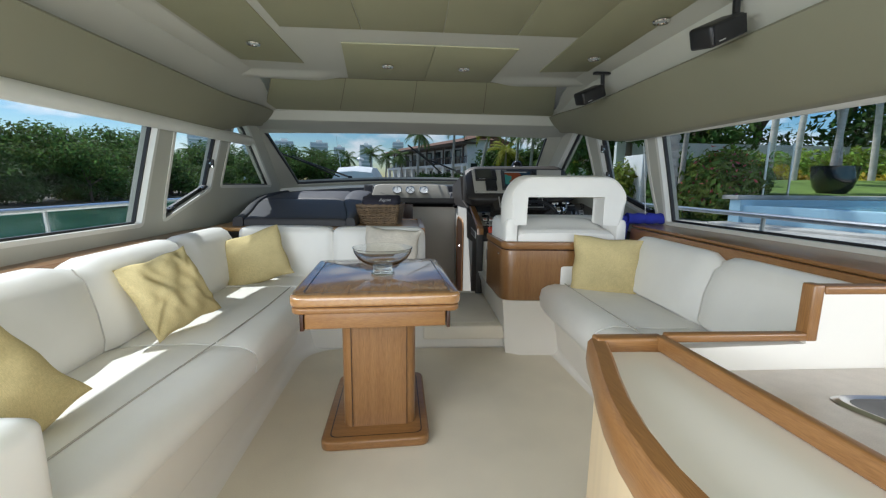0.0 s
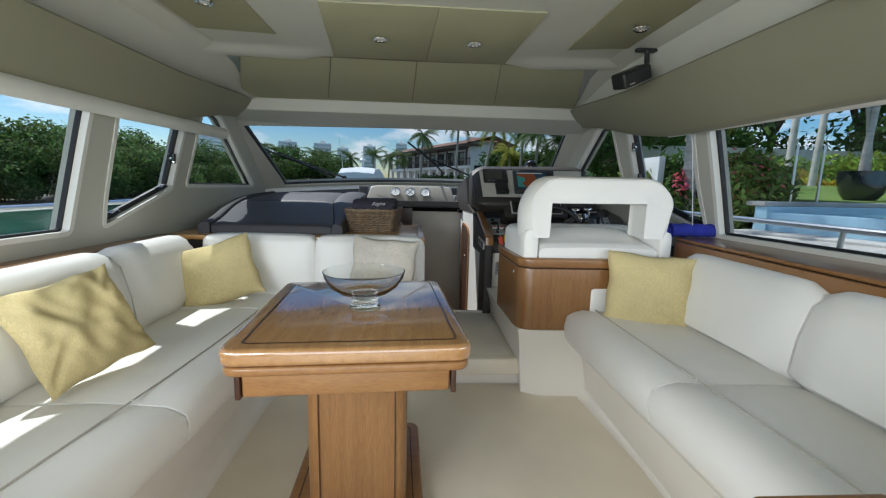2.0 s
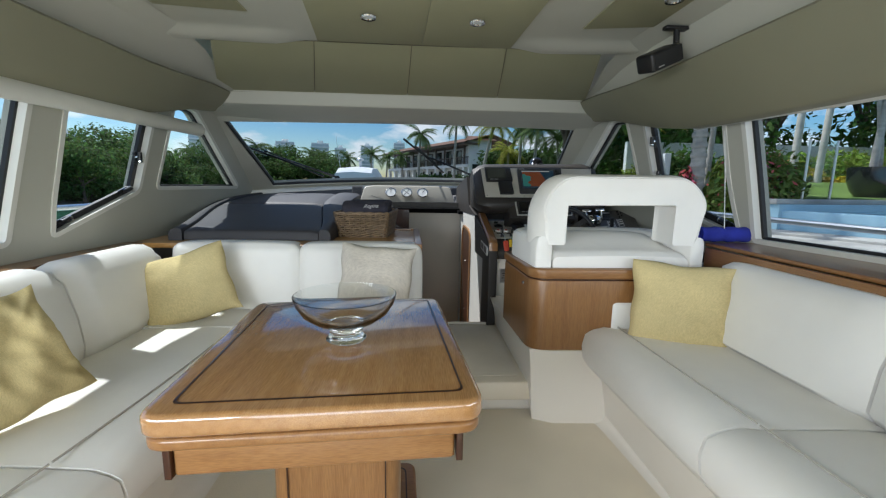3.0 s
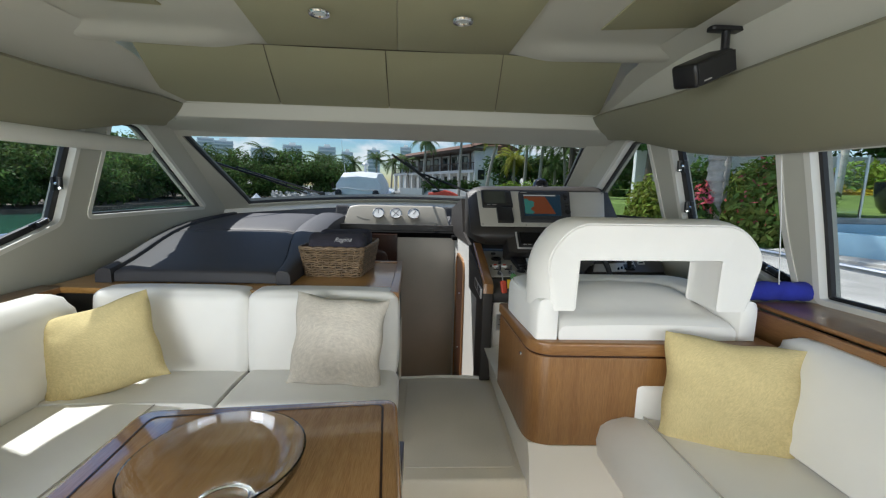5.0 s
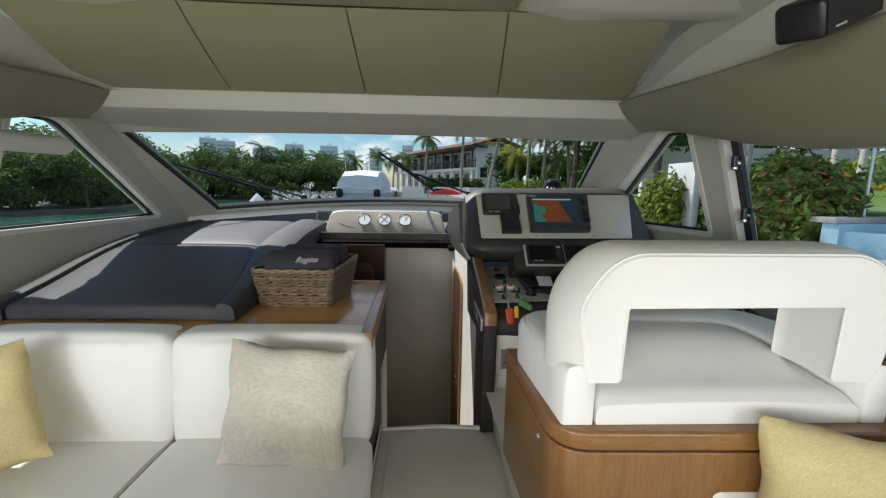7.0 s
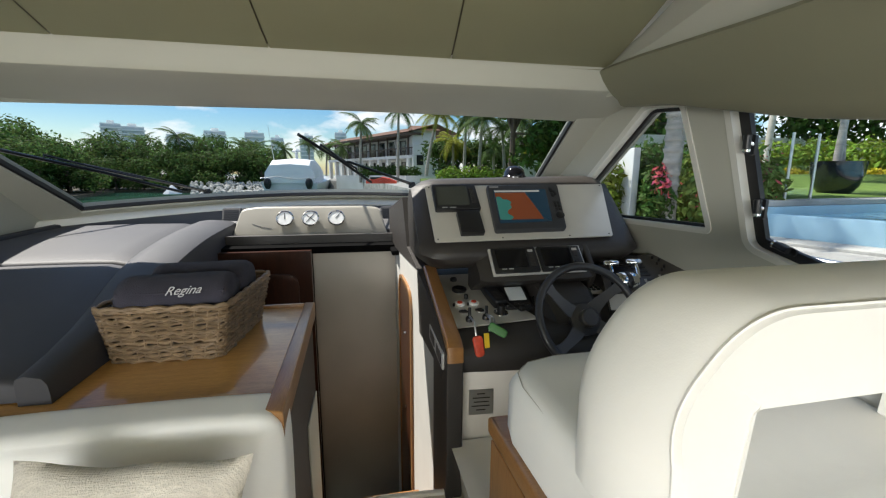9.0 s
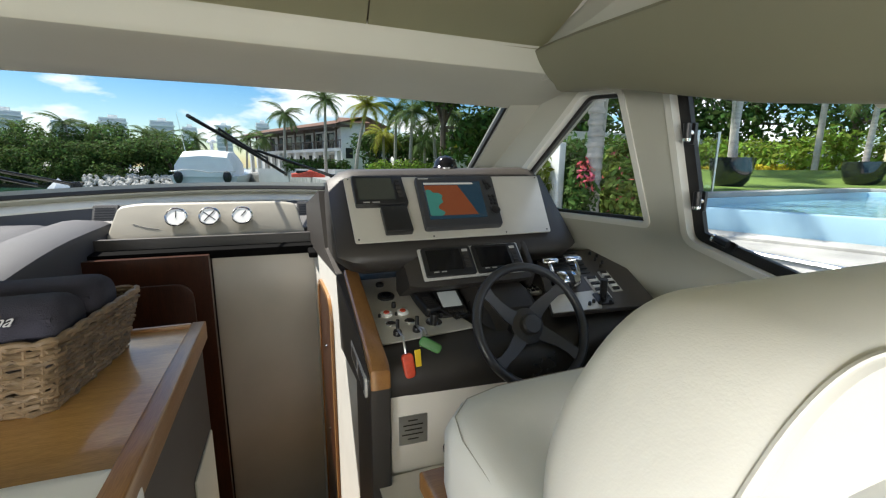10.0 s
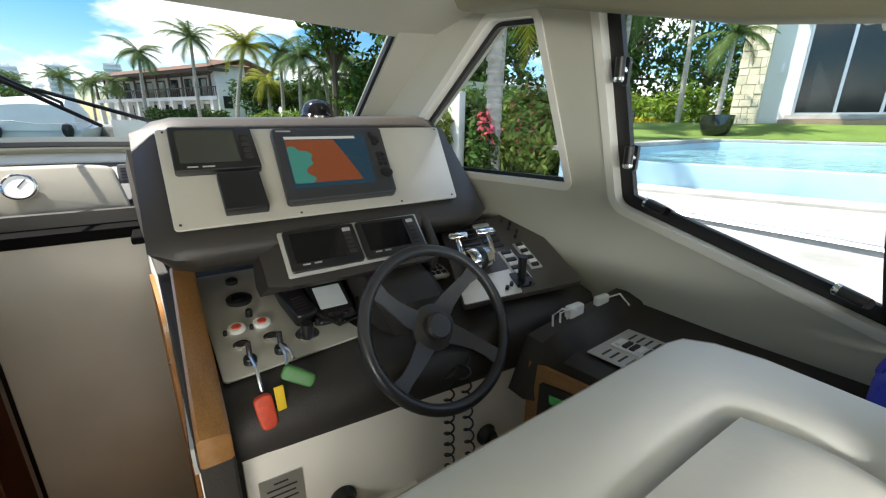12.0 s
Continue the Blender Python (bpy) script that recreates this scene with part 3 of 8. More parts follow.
# cove between ceiling and valance, the valances and the rolled blinds
def cove(sx, xv):
    rows = []
    for i in range(21):
        y = -2.7 + 6.55 * i / 20
        f = smoothstep(2.9, 3.85, y)
        rows.append([(sx * (1.10 + 0.14 * f), y, 1.909 - 0.10 * f), (sx * (1.22 + 0.04 * f), y, 1.885 - 0.095 * f), (sx * (xv + 0.01), y, 1.80 - 0.02 * f), (sx * (xv + 0.05), y, 1.70), (sx * (xv + 0.34), y, 1.72)])
    return loft(rows)


built("cove_left", cove(-1, 1.30), M_LINER, "white liner beside the ceiling")
built("cove_right", cove(1, 1.25), M_LINER, "white liner beside the ceiling")


def valance(name, sx, xi, tip):
    rows = []
    for i in range(29):
        y = -2.6 + (tip + 2.6) * i / 28
        f = smoothstep(2.7, tip, y) ** 1.3
        g = smoothstep(-2.6, 3.2, y)
        zt, zb = 1.712 + 0.03 * g + 0.05 * f, 1.455 + 0.03 * g + 0.17 * f
        xo = xi + 0.21 - 0.10 * f
        sec = [(xi + 0.10, zt + 0.012), (xi + 0.015, zt + 0.010), (xi, zt - 0.004), (xi + 0.02, zt - 0.035)]
        for j in range(1, 6):
            t = j / 6
            sec.append((xi + 0.02 + (xo - xi - 0.02) * t, zt - 0.035 + (zb + 0.02 - zt + 0.035) * t - 0.012 * math.sin(math.pi * t)))
        sec += [(xo, zb + 0.006), (xo + 0.02, zb), (xo + 0.10, zb + 0.004), (xo + 0.14, zb + 0.1), (xo + 0.12, zt)]
        rows.append([(sx * x, y, z) for x, z in sec])
    b = loft(rows, close_ends=True, ring=True)
    return built(name, b, M_VALANCE, "taupe vinyl padded valance over the side windows", 40)


valance("valance_left", -1, 1.27, 3.80)
valance("valance_right", 1, 1.225, 3.80)


def blind(name, x0, x1, z0, z1, y0, y1):
    t = thing(name, (x0, y0, z0), "rolled white window blind under the valance", "blind")
    n = 18
    pts = [(x0 + (x1 - x0) * i / n, y0 + (y1 - y0) * i / n, z0 + (z1 - z0) * i / n) for i in range(n + 1)]
    part("roll", tube(pts, 0.042, 14), M_SHADE, t)
    d = (Vector(pts[-1]) - Vector(pts[0])).normalized()
    part("end_cap", lathe([(0, 0), (0.03, 0), (0.03, 0.03), (0.012, 0.04), (0, 0.045)], Vector(pts[-1]) - d * 0.005, 14, axis=d), M_WHITE, t, "white plastic end cap")
    return t


blind("blind", -1.475, -1.475, 1.44, 1.52, -2.4, 3.74)
blind("blind", 1.645, 1.545, 1.447, 1.535, -2.4, 2.93)

solo("pull_cord", tube([(1.578, 2.765, 1.47), (1.602, 2.755, 1.25), (1.628, 2.745, 0.96)], 0.0022, 5), M_WHITE, "thin white blind cord hanging by the window pillar", "cord")

# floor: sunken sole, step, raised sole, moulded seat bases
SOLE = rounded([(-0.70, -2.7), (1.02, -2.7), (0.99, 2.0), (0.93, 2.72), (-0.76, 2.72)], [0, 0, 0, 0.22, 0.25], 8)
built("floor", slab(SOLE, -0.06, 0.0), M_SOLE, "cream non-slip saloon sole")


def upstand(loop, h, out, steps=8):
    """A coved rise round the sunken floor."""
    rows = []
    k = len(loop)
    for j in range(steps + 1):
        t = j / steps
        if t < 0.5:
            a = t * 2 * math.pi / 2
            o, z = 0.05 * math.sin(a), 0.05 * (1 - math.cos(a))
        else:
            o, z = 0.05 + (out - 0.05) * (t - 0.5) * 2, 0.05 + (h - 0.05) * (t - 0.5) * 2
        row = []
        for i in range(k):
            p, a, q = Vector(loop[i]), Vector(loop[max(0, i - 1)]), Vector(loop[min(k - 1, i + 1)])
            d = (q - a).normalized()
            nrm = Vector((d.y, -d.x))
            row.append((p.x + nrm.x * o, p.y + nrm.y * o, z - 0.001))
        rows.append(row)
    return loft(rows)


edge = list(SOLE)[1:]
edge = edge + [SOLE[0]]
# left base under the settee, from aft to the forward corner and across to the step
built("seat_base_left", upstand(edge, 0.20, 0.07), M_GEL, "cream moulded cove round the sunken sole")
b = bmesh.new()
slab(rounded([(0.05, 2.63), (0.62, 2.63), (0.62, 3.50), (0.05, 3.50)], 0.015), 0.10, 0.20, 0.012, bm=b)
built("floor_raised", b, M_SOLE, "raised non-slip sole one step up")
b = tube([(0.06, 3.49, 0.197), (0.3, 3.51, 0.200), (0.57, 3.49, 0.203)], 0.012, 8)
built("floor_trim", b, M_GEL, "cream lip at the head of the companionway")
built("step_riser", box(-0.9, 1.15, 2.705, 2.95, 0.0, 0.185, 0.03), M_GEL, "cream moulded step riser")
# mould that carries the helm seat cabinet
b = loft([[(0.600, 3.5, 0.19), (0.600, 2.74, 0.19), (0.63, 2.63, -0.01), (0.73, 2.585, -0.01), (1.0, 2.575, -0.01), (1.8, 2.575, -0.01)],
          [(0.590, 3.5, 0.22), (0.588, 2.70, 0.22), (0.608, 2.595, 0.16), (0.70, 2.566, 0.14), (1.0, 2.560, 0.14), (1.8, 2.560, 0.14)],
          [(0.578, 3.5, 0.32), (0.578, 2.68, 0.32), (0.592, 2.575, 0.32), (0.68, 2.552, 0.32), (1.0, 2.55, 0.32), (1.8, 2.55, 0.32)],
          [(0.548, 3.5, 0.404), (0.562, 2.66, 0.404), (0.580, 2.568, 0.404), (0.66, 2.542, 0.404), (1.0, 2.536, 0.404), (1.8, 2.536, 0.404)],
          [(1.0, 3.5, 0.405), (1.0, 3.0, 0.405), (1.1, 2.9, 0.405), (1.15, 2.9, 0.405), (1.2, 2.9, 0.405), (1.8, 2.9, 0.405)]])
built("helm_seat_plinth", b, M_GEL, "cream moulded plinth")
# closing surfaces: subfloor, unseen aft bulkhead with an assumed open door, side decks inside
built("subfloor", box(-1.75, 1.95, -2.7, 3.45, -0.12, -0.07), M_GEL, "cream under-floor")
aft = holed([(-1.8, -0.06), (1.9, -0.06), (1.9, 1.97), (-1.8, 1.97)], [[(-1.15, 0.0), (1.15, 0.0), (1.15, 1.85), (-1.15, 1.85)]], lambda u, v, w: (u, -1.5 - w, v), 0.06)
built("wall_aft", aft, M_LINER, "unseen cream aft bulkhead with an assumed cockpit door")
built("roof", box(-1.75, 1.75, -2.75, 3.1, 1.975, 2.02), M_GEL, "white coachroof")
b = loft([[(x, 3.0, 2.0), (x, 3.9, 1.93), (x, 4.3, 1.78)] for x in (-1.6, 0, 1.6)])
built("roof_forward", b, M_GEL, "white coachroof sloping forward")

# ---- dining table ----
def table():
    t = thing("dining_table", (-0.12, 1.85, 0), "teak pedestal table with an inlaid top, holding a glass bowl", "table")
    top = rounded([(-0.485, 1.455), (0.182, 1.497), (0.115, 2.262), (-0.535, 2.20)], 0.05, 6)
    part("tabletop", slab(top, 0.70, 0.748, 0.014, 4), M_TOP, t, "varnished teak top")
    part("lower_leaf", slab(rounded([(-0.480, 1.460), (0.177, 1.502), (0.11, 2.257), (-0.53, 2.195)], 0.05, 6), 0.672, 0.698, 0.008, 3), M_WOOD_Y, t, "folded lower leaf")
    inl = rounded([(-0.440, 1.502), (0.140, 1.538), (0.08, 2.225), (-0.487, 2.165)], 0.02, 3)
    inl2 = rounded([(-0.435, 1.507), (0.135, 1.543), (0.075, 2.220), (-0.482, 2.160)], 0.02, 3)
    b = bmesh.new()
    loft([[(*p, 0.7488) for p in inl], [(*p, 0.7492) for p in inl2]], ring=True, bm=b)
    part("inlay_line", b, M_WOOD_D, t, "dark inlay line")
    part("apron", slab(rounded([(-0.435, 1.487), (0.122, 1.523), (0.06, 2.20), (-0.475, 2.15)], 0.012, 3), 0.605, 0.670, 0.004), M_WOOD_X, t)
    for x0, x1 in ((-0.450, -0.436), (0.124, 0.138)):
        y = 1.486 if x0 < 0 else 1.522
        part("runner", box(x0, x1, y - 0.004, y + 0.66, 0.60, 0.668, 0.002), M_WOOD_D, t, "dark slide runner")
    part("column", slab(rounded([(-0.335, 1.705), (0.0, 1.727), (-0.03, 2.14), (-0.36, 2.12)], 0.05, 6), 0.045, 0.605), M_WOOD_Z, t, "square teak pedestal with rounded corners")
    for (x, y) in ((-0.292, 1.705), (-0.042, 1.721)):
        part("column_joint", box(x - 0.0015, x + 0.0015, y - 0.0022, y + 0.004, 0.05, 0.60), M_WOOD_D, t, "fine dark joint")
    part("base", slab(rounded([(-0.42, 1.59), (0.065, 1.62), (0.035, 2.265), (-0.445, 2.235)], 0.05, 6), 0.0, 0.048, 0.012, 3), M_WOOD_X, t, "teak foot plate")
    b = bmesh.new()
    o = rounded([(-0.385, 1.625), (0.03, 1.652), (0.0, 2.23), (-0.41, 2.203)], 0.035, 4)
    i_ = rounded([(-0.380, 1.630), (0.025, 1.657), (-0.005, 2.225), (-0.405, 2.198)], 0.035, 4)
    loft([[(*p, 0.0486) for p in o], [(*p, 0.049) for p in i_]], ring=True, bm=b)
    part("base_inlay", b, M_WOOD_D, t, "dark inlay line")
    return t


table()
prof = [(0, 0.0), (0.052, 0.0), (0.055, 0.004), (0.05, 0.010), (0.044, 0.016), (0.044, 0.026), (0.047, 0.032), (0.043, 0.038), (0.05, 0.044), (0.085, 0.056), (0.115, 0.078), (0.134, 0.108), (0.139, 0.128), (0.136, 0.129), (0.130, 0.108), (0.110, 0.081), (0.08, 0.061), (0.04, 0.050), (0, 0.047)]
solo("glass_bowl", lathe(prof, (-0.157, 1.835, 0.7495), 48), bowl_glass, "clear glass footed bowl standing on the table", "bowl", smooth=60)


# ---- port settee ----
def settee_left():
    s = thing("corner_settee", (-1.1, 1.9, 0), "white leather corner settee on a moulded base", "sofa")
    part("base", slab(rounded([(-1.60, 0.2), (-0.80, 0.2), (-0.80, 2.74), (-0.2, 2.76), (0.06, 2.76), (0.06, 3.08), (-1.60, 3.08)], [0.02, 0.02, 0.15, 0.02, 0.04, 0.01, 0.02]), 0.10, 0.30, 0.02), M_GEL, s, "cream moulded plinth")
    # seat cushions: two along the side, a corner and one forward
    def edge(y):
        return -0.80 + 0.09 * smoothstep(0.7, 2.4, y)
    for y0, y1 in ((0.42, 1.735), (1.745, 2.734)):
        n = 14
        rows = []
        for i in range(n + 1):
            y = y0 + (y1 - y0) * i / n
            e = min(1, (i if y1 > 2 else min(i, n - i)) / 1.3)
            q = 0.012 * (1 - e)
            x = edge(y)
            rows.append([(-1.40, y, 0.30), (-1.42, y, 0.44 - q), (-1.25, y, 0.455 - q), (-1.0, y, 0.462 - q), (x - 0.16, y, 0.455 - q), (x - 0.06, y, 0.447 - q), (x - 0.015, y, 0.43 - q), (x + 0.012, y, 0.40), (x + 0.02, y, 0.36), (x + 0.01, y, 0.31), (x - 0.015, y, 0.285), (x - 0.1, y, 0.28)])
        part("seat_cushion", loft(rows, close_ends=True, ring=True), M_LEATHER, s, "", 50)
        part("piping", tube([(edge(y0 + (y1 - y0) * i / n) - 0.155, y0 + (y1 - y0) * i / n, 0.457) for i in range(n + 1)], 0.0035, 5), M_SEAM, s, "stitched seam")
    n = 12
    rows = []
    for i in range(n + 1):
        x = -1.40 + (1.40 - 0.645) * i / n
        e = min(1, (n - i) / 1.0)
        q = 0.010 * (1 - e)
        yf = 2.735
        rows.append([(x, 3.06, 0.30), (x, 3.07, 0.455 - q), (x, 2.95, 0.468 - q), (x, yf + 0.06, 0.463 - q), (x, yf + 0.001, 0.4615 - q), (x, yf, 0.30)])
    part("seat_cushion", loft(rows, close_ends=True, ring=True), M_LEATHER, s, "corner seat cushion", 50)
    part("seat_cushion", cushion(-0.635, 0.07, 2.70, 3.06, 0.29, 0.465, 0.04, 0.008), M_LEATHER, s)
    # backrests on the side
    for y0, y1 in ((0.45, 1.665), (1.675, 2.40), (2.41, 3.02)):
        n, rows = 10, []
        for i in range(n + 1):
            t = i / n
            y = y0 + (y1 - y0) * t
            e = 0.03 * (max(0, 1 - min(t, 1 - t) * n / 1.2)) ** 2
            rows.append([(-1.50, y, 0.44), (-1.31 - e * 0.5, y, 0.445), (-1.285 - e, y, 0.50), (-1.30 - e, y, 0.62), (-1.335 - e, y, 0.76), (-1.365 - e, y, 0.815 - e), (-1.41, y, 0.838 - e), (-1.47, y, 0.838 - e), (-1.515, y, 0.815 - e), (-1.53, y, 0.76), (-1.54, y, 0.44)])
        part("backrest", loft(rows, close_ends=True, ring=True), M_LEATHER, s, "", 55)
    # backrests forward
    for x0, x1 in ((-1.34, -0.645), (-0.635, 0.06)):
        b = cushion(x0, x1, 3.035, 3.19, 0.415, 0.825, 0.038, 0.010)
        for v in b.verts:
            v.co.y += 0.10 * (v.co.z - 0.46)
        part("backrest", b, M_LEATHER, s, "", 55)
    # aft armrest
    part("armrest", cushion(-1.5, -0.782, 0.42, 0.80, 0.30, 0.685, 0.035, 0.010), M_LEATHER, s)
    return s


settee_left()
ledge = slab([(-1.72, -2.4), (-1.545, -2.4), (-1.545, 3.20), (-1.66, 3.20), (-1.70, 2.0)], 0.785, 0.815, 0.006)
solo("side_shelf", ledge, M_WOOD_Y, "varnished teak ledge under the side windows", "shelf")
ledge = slab([(1.50, 0.2), (1.98, 0.2), (1.80, 2.74), (1.53, 2.74)], 0.885, 0.905, 0.006)
solo("side_shelf", ledge, M_WOOD_Y, "varnished teak ledge under the side windows", "shelf")
solo("side_shelf_front", box(1.50, 1.52, 0.2, 2.70, 0.62, 0.884, 0.004), M_WOOD_Y, "teak facing below the side ledge", "panel", kind="structure")


# ---- starboard settee ----
def settee_right():
    s = thing("settee", (1.2, 1.8, 0), "white leather two-seat settee on a moulded base", "sofa")
    b = loft([[(1.02, y, 0.0) , (0.985, y, 0.05), (0.955, y, 0.2), (0.93, y, 0.30), (1.6, y, 0.31)] for y in (0.9, 1.6, 2.2, 2.62)])
    part("base", b, M_GEL, s, "cream moulded plinth")
    for y0, y1 in ((0.92, 1.735), (1.745, 2.575)):
        n, rows = 12, []
        for i in range(n + 1):
            t = i / n
            y = y0 + (y1 - y0) * t
            q = 0.014 * max(0, 1 - min(t, 1 - t) * n / 1.4)
            x = 0.855 - 0.03 * smoothstep(1.0, 2.5, y)
            rows.append([(1.42, y, 0.32), (1.44, y, 0.50 - q), (1.3, y, 0.515 - q), (1.1, y, 0.52 - q), (x + 0.17, y, 0.522 - q), (x + 0.10, y, 0.53 - q), (x + 0.05, y, 0.518 - q), (x + 0.012, y, 0.485), (x, y, 0.43), (x + 0.01, y, 0.37), (x + 0.04, y, 0.325), (x + 0.12, y, 0.31)])
        part("seat_cushion", loft(rows, close_ends=True, ring=True), M_LEATHER, s, "", 50)
        part("piping", tube([(0.855 - 0.03 * smoothstep(1.0, 2.5, y) + 0.165, y, 0.524) for y in [y0 + (y1 - y0) * i / n for i in range(n + 1)]], 0.0035, 5), M_SEAM, s, "stitched seam")
    for y0, y1 in ((0.92, 1.775), (1.785, 2.53)):
        n, rows = 12, []
        for i in range(n + 1):
            t = i / n
            y = y0 + (y1 - y0) * t
            e = 0.035 * (max(0, 1 - min(t, 1 - t) * n / 1.5)) ** 2
            rows.append([(1.58, y, 0.49), (1.39 + e * 0.5, y, 0.495), (1.345 + e, y, 0.53), (1.36 + e, y, 0.66), (1.40 + e, y, 0.78), (1.43 + e, y, 0.835 - e), (1.47, y, 0.858 - e), (1.53, y, 0.855 - e), (1.56, y, 0.83 - e), (1.58, y, 0.76)])
        part("backrest", loft(rows, close_ends=True, ring=True), M_LEATHER, s, "", 55)
    part("armrest", cushion(0.945, 1.42, 2.535, 2.60, 0.49, 0.655, 0.03, 0.01), M_LEATHER, s, "slim end bolster")
    return s


settee_right()


# ---- scatter cushions ----
def scatter(at, rx, ry, rz, w, h, d, seed, material, label, lie=None):
    """lie: instead of the three turns, the directions of the cushion's width and height."""
    b = pillow(w, h, d, seed)
    m = pose(*at, rx, ry, rz)
    if lie:
        u, v = Vector(lie[0]).normalized(), Vector(lie[1]).normalized()
        n = v.cross(u).normalized()
        m = Matrix((u, n, u.cross(n))).transposed().to_4x4()
        m.translation = Vector(at)
    moved(b, m)
    return solo("cushion", b, material, label, "cushion", "scatter cushions", smooth=60)


scatter((-1.16, 0.98, 0.60), -22, -25, 75, 0.40, 0.40, 0.15, 1, M_YELLOW, "mustard linen cushion leaning on the white settee arm")
scatter((-1.165, 1.905, 0.65), 0, 0, 0, 0.37, 0.36, 0.13, 2, M_YELLOW, "crumpled mustard linen cushion on the white settee", ((0.156, -0.005, -0.307), (-0.085, -0.25, -0.05)))
scatter((-1.150, 2.86, 0.630), -20, -17, 15, 0.45, 0.38, 0.13, 3, M_YELLOW, "mustard linen cushion in the settee corner")
scatter((-0.188, 2.925, 0.648), -14, 4, -2, 0.41, 0.40, 0.12, 4, M_LINEN, "oatmeal linen cushion leaning on the settee back")
scatter((1.205, 2.42, 0.66), -12, 3, -17, 0.42, 0.39, 0.13, 5, M_YELLOW, "olive mustard linen cushion on the starboard settee")


# ---- helm seat ----
def dip(ob):
    """The seat falls away towards its aft edge."""
    for v in ob.data.vertices:
        if v.co.z > 0.85:
            v.co.z -= 0.034 * (1 - smoothstep(2.57, 2.84, v.co.y))


def helm_seat():
    c = thing("helm_seat_cabinet", (1.0, 2.9, 0.41), "teak cabinet with a rounded corner below the helm seat", "cabinet")
    foot = rounded([(0.548, 3.03), (0.570, 2.545), (1.44, 2.530), (1.44, 3.03)], [0, 0.09, 0, 0], 8)
    part("body", slab(foot, 0.405, 0.745, 0.004), M_WOOD_Z, c)
    part("plinth_line", slab(rounded([(0.551, 3.03), (0.573, 2.548), (1.438, 2.533), (1.438, 3.03)], [0, 0.09, 0, 0], 8), 0.7455, 0.7525), M_WOOD_D, c, "dark shadow line")
    part("rim", slab(rounded([(0.543, 3.04), (0.564, 2.537), (1.45, 2.520), (1.45, 3.04)], [0, 0.095, 0, 0], 8), 0.753, 0.802, 0.010), M_WOOD_X, c, "teak top rim")
    part("latch", lathe([(0, 0), (0.008, 0), (0.008, 0.004), (0.004, 0.007), (0, 0.007)], (0.5655, 2.672, 0.706), 12, axis=(-1, -0.04, 0)), M_CHROME, c, "chrome push latch")
    s = thing("helm_bench", (1.0, 2.9, 0.82), "white leather helm bench with an arched backrest", "seat")
    rows = []
    for k in range(19):
        t = k / 18
        y = 2.566 + 0.322 * t
        e = max(0.0, 1 - k / 2.2) ** 2
        x0, x1 = 0.669 + 0.088 * t ** 1.3, 1.324 - 0.106 * t
        z = 0.940 - 0.034 * (1 - smoothstep(2.57, 2.84, y)) - 0.020 * e
        rows.append([(x0, y, 0.803), (x0, y, z - 0.020), (x0 + 0.005, y, z - 0.008), (x0 + 0.018, y, z)] + [(x0 + (x1 - x0) * j / 10, y, z + 0.008 * math.sin(math.pi * j / 10)) for j in range(1, 10)] + [(x1 - 0.018, y, z), (x1 - 0.005, y, z - 0.008), (x1, y, z - 0.020), (x1, y, 0.803)])
    part("seat_cushion", loft(rows, close_ends=True, ring=True), M_LEATHER, s, "", 50)
    u_shape = [((0.592, 2.566), (0.660, 2.566)), ((0.586, 2.573), (0.664, 2.573)), ((0.580, 2.66), (0.682, 2.66)), ((0.570, 2.78), (0.708, 2.76)), ((0.562, 2.93), (0.728, 2.84)), ((0.575, 2.995), (0.742, 2.870)), ((0.62, 3.043), (0.760, 2.886)),
               ((0.70, 3.066), (0.790, 2.893)), ((0.85, 3.070), (0.88, 2.897)), ((1.0, 3.072), (1.0, 2.900)), ((1.2, 3.075), (1.1, 2.904)), ((1.34, 3.077), (1.17, 2.907)), ((1.385, 3.068), (1.203, 2.903)),
               ((1.420, 3.02), (1.226, 2.885)), ((1.437, 2.94), (1.240, 2.85)), ((1.430, 2.83), (1.268, 2.78)), ((1.415, 2.68), (1.306, 2.66)), ((1.400, 2.573), (1.330, 2.573)), ((1.394, 2.566), (1.334, 2.566))]
    prof = [(0, 0.803), (0, 0.905), (0.03, 0.922), (0.09, 0.936), (0.17, 0.944), (0.35, 0.949), (0.6, 0.950), (0.82, 0.947), (0.93, 0.940), (1, 0.925), (1, 0.803)]
    rows = [[(o[0] + (i_[0] - o[0]) * a, o[1] + (i_[1] - o[1]) * a, z if z < 0.81 else z - (0.018 if n in (0, len(u_shape) - 1) else 0)) for a, z in prof] for n, (o, i_) in enumerate(u_shape)]
    part("bolster", loft(rows, close_ends=True, ring=True), M_LEATHER, s, "raised leather bolster round the seat", 60)
    dip(s.children[-1])
    part("seam", tube([(o[0] + (i_[0] - o[0]) * 0.09, o[1] + (i_[1] - o[1]) * 0.09, 0.9370 - 0.034 * (1 - smoothstep(2.57, 2.84, o[1]))) for o, i_ in u_shape[1:-1]], 0.0011, 4), M_SEAM, s, "fine stitched seam")
    # arched backrest: a flat aft face, a broad rounded shoulder and square inner edges
    outer = rounded([(0.574, 0.910), (0.570, 1.10), (0.66, 1.236), (1.31, 1.240), (1.415, 1.13), (1.412, 0.912)], [0, 0.12, 0.13, 0.13, 0.12, 0], 10)
    inner = rounded([(0.712, 0.910), (0.712, 1.092), (1.240, 1.098), (1.246, 0.912)], [0, 0.016, 0.016, 0], 10)
    rows = []
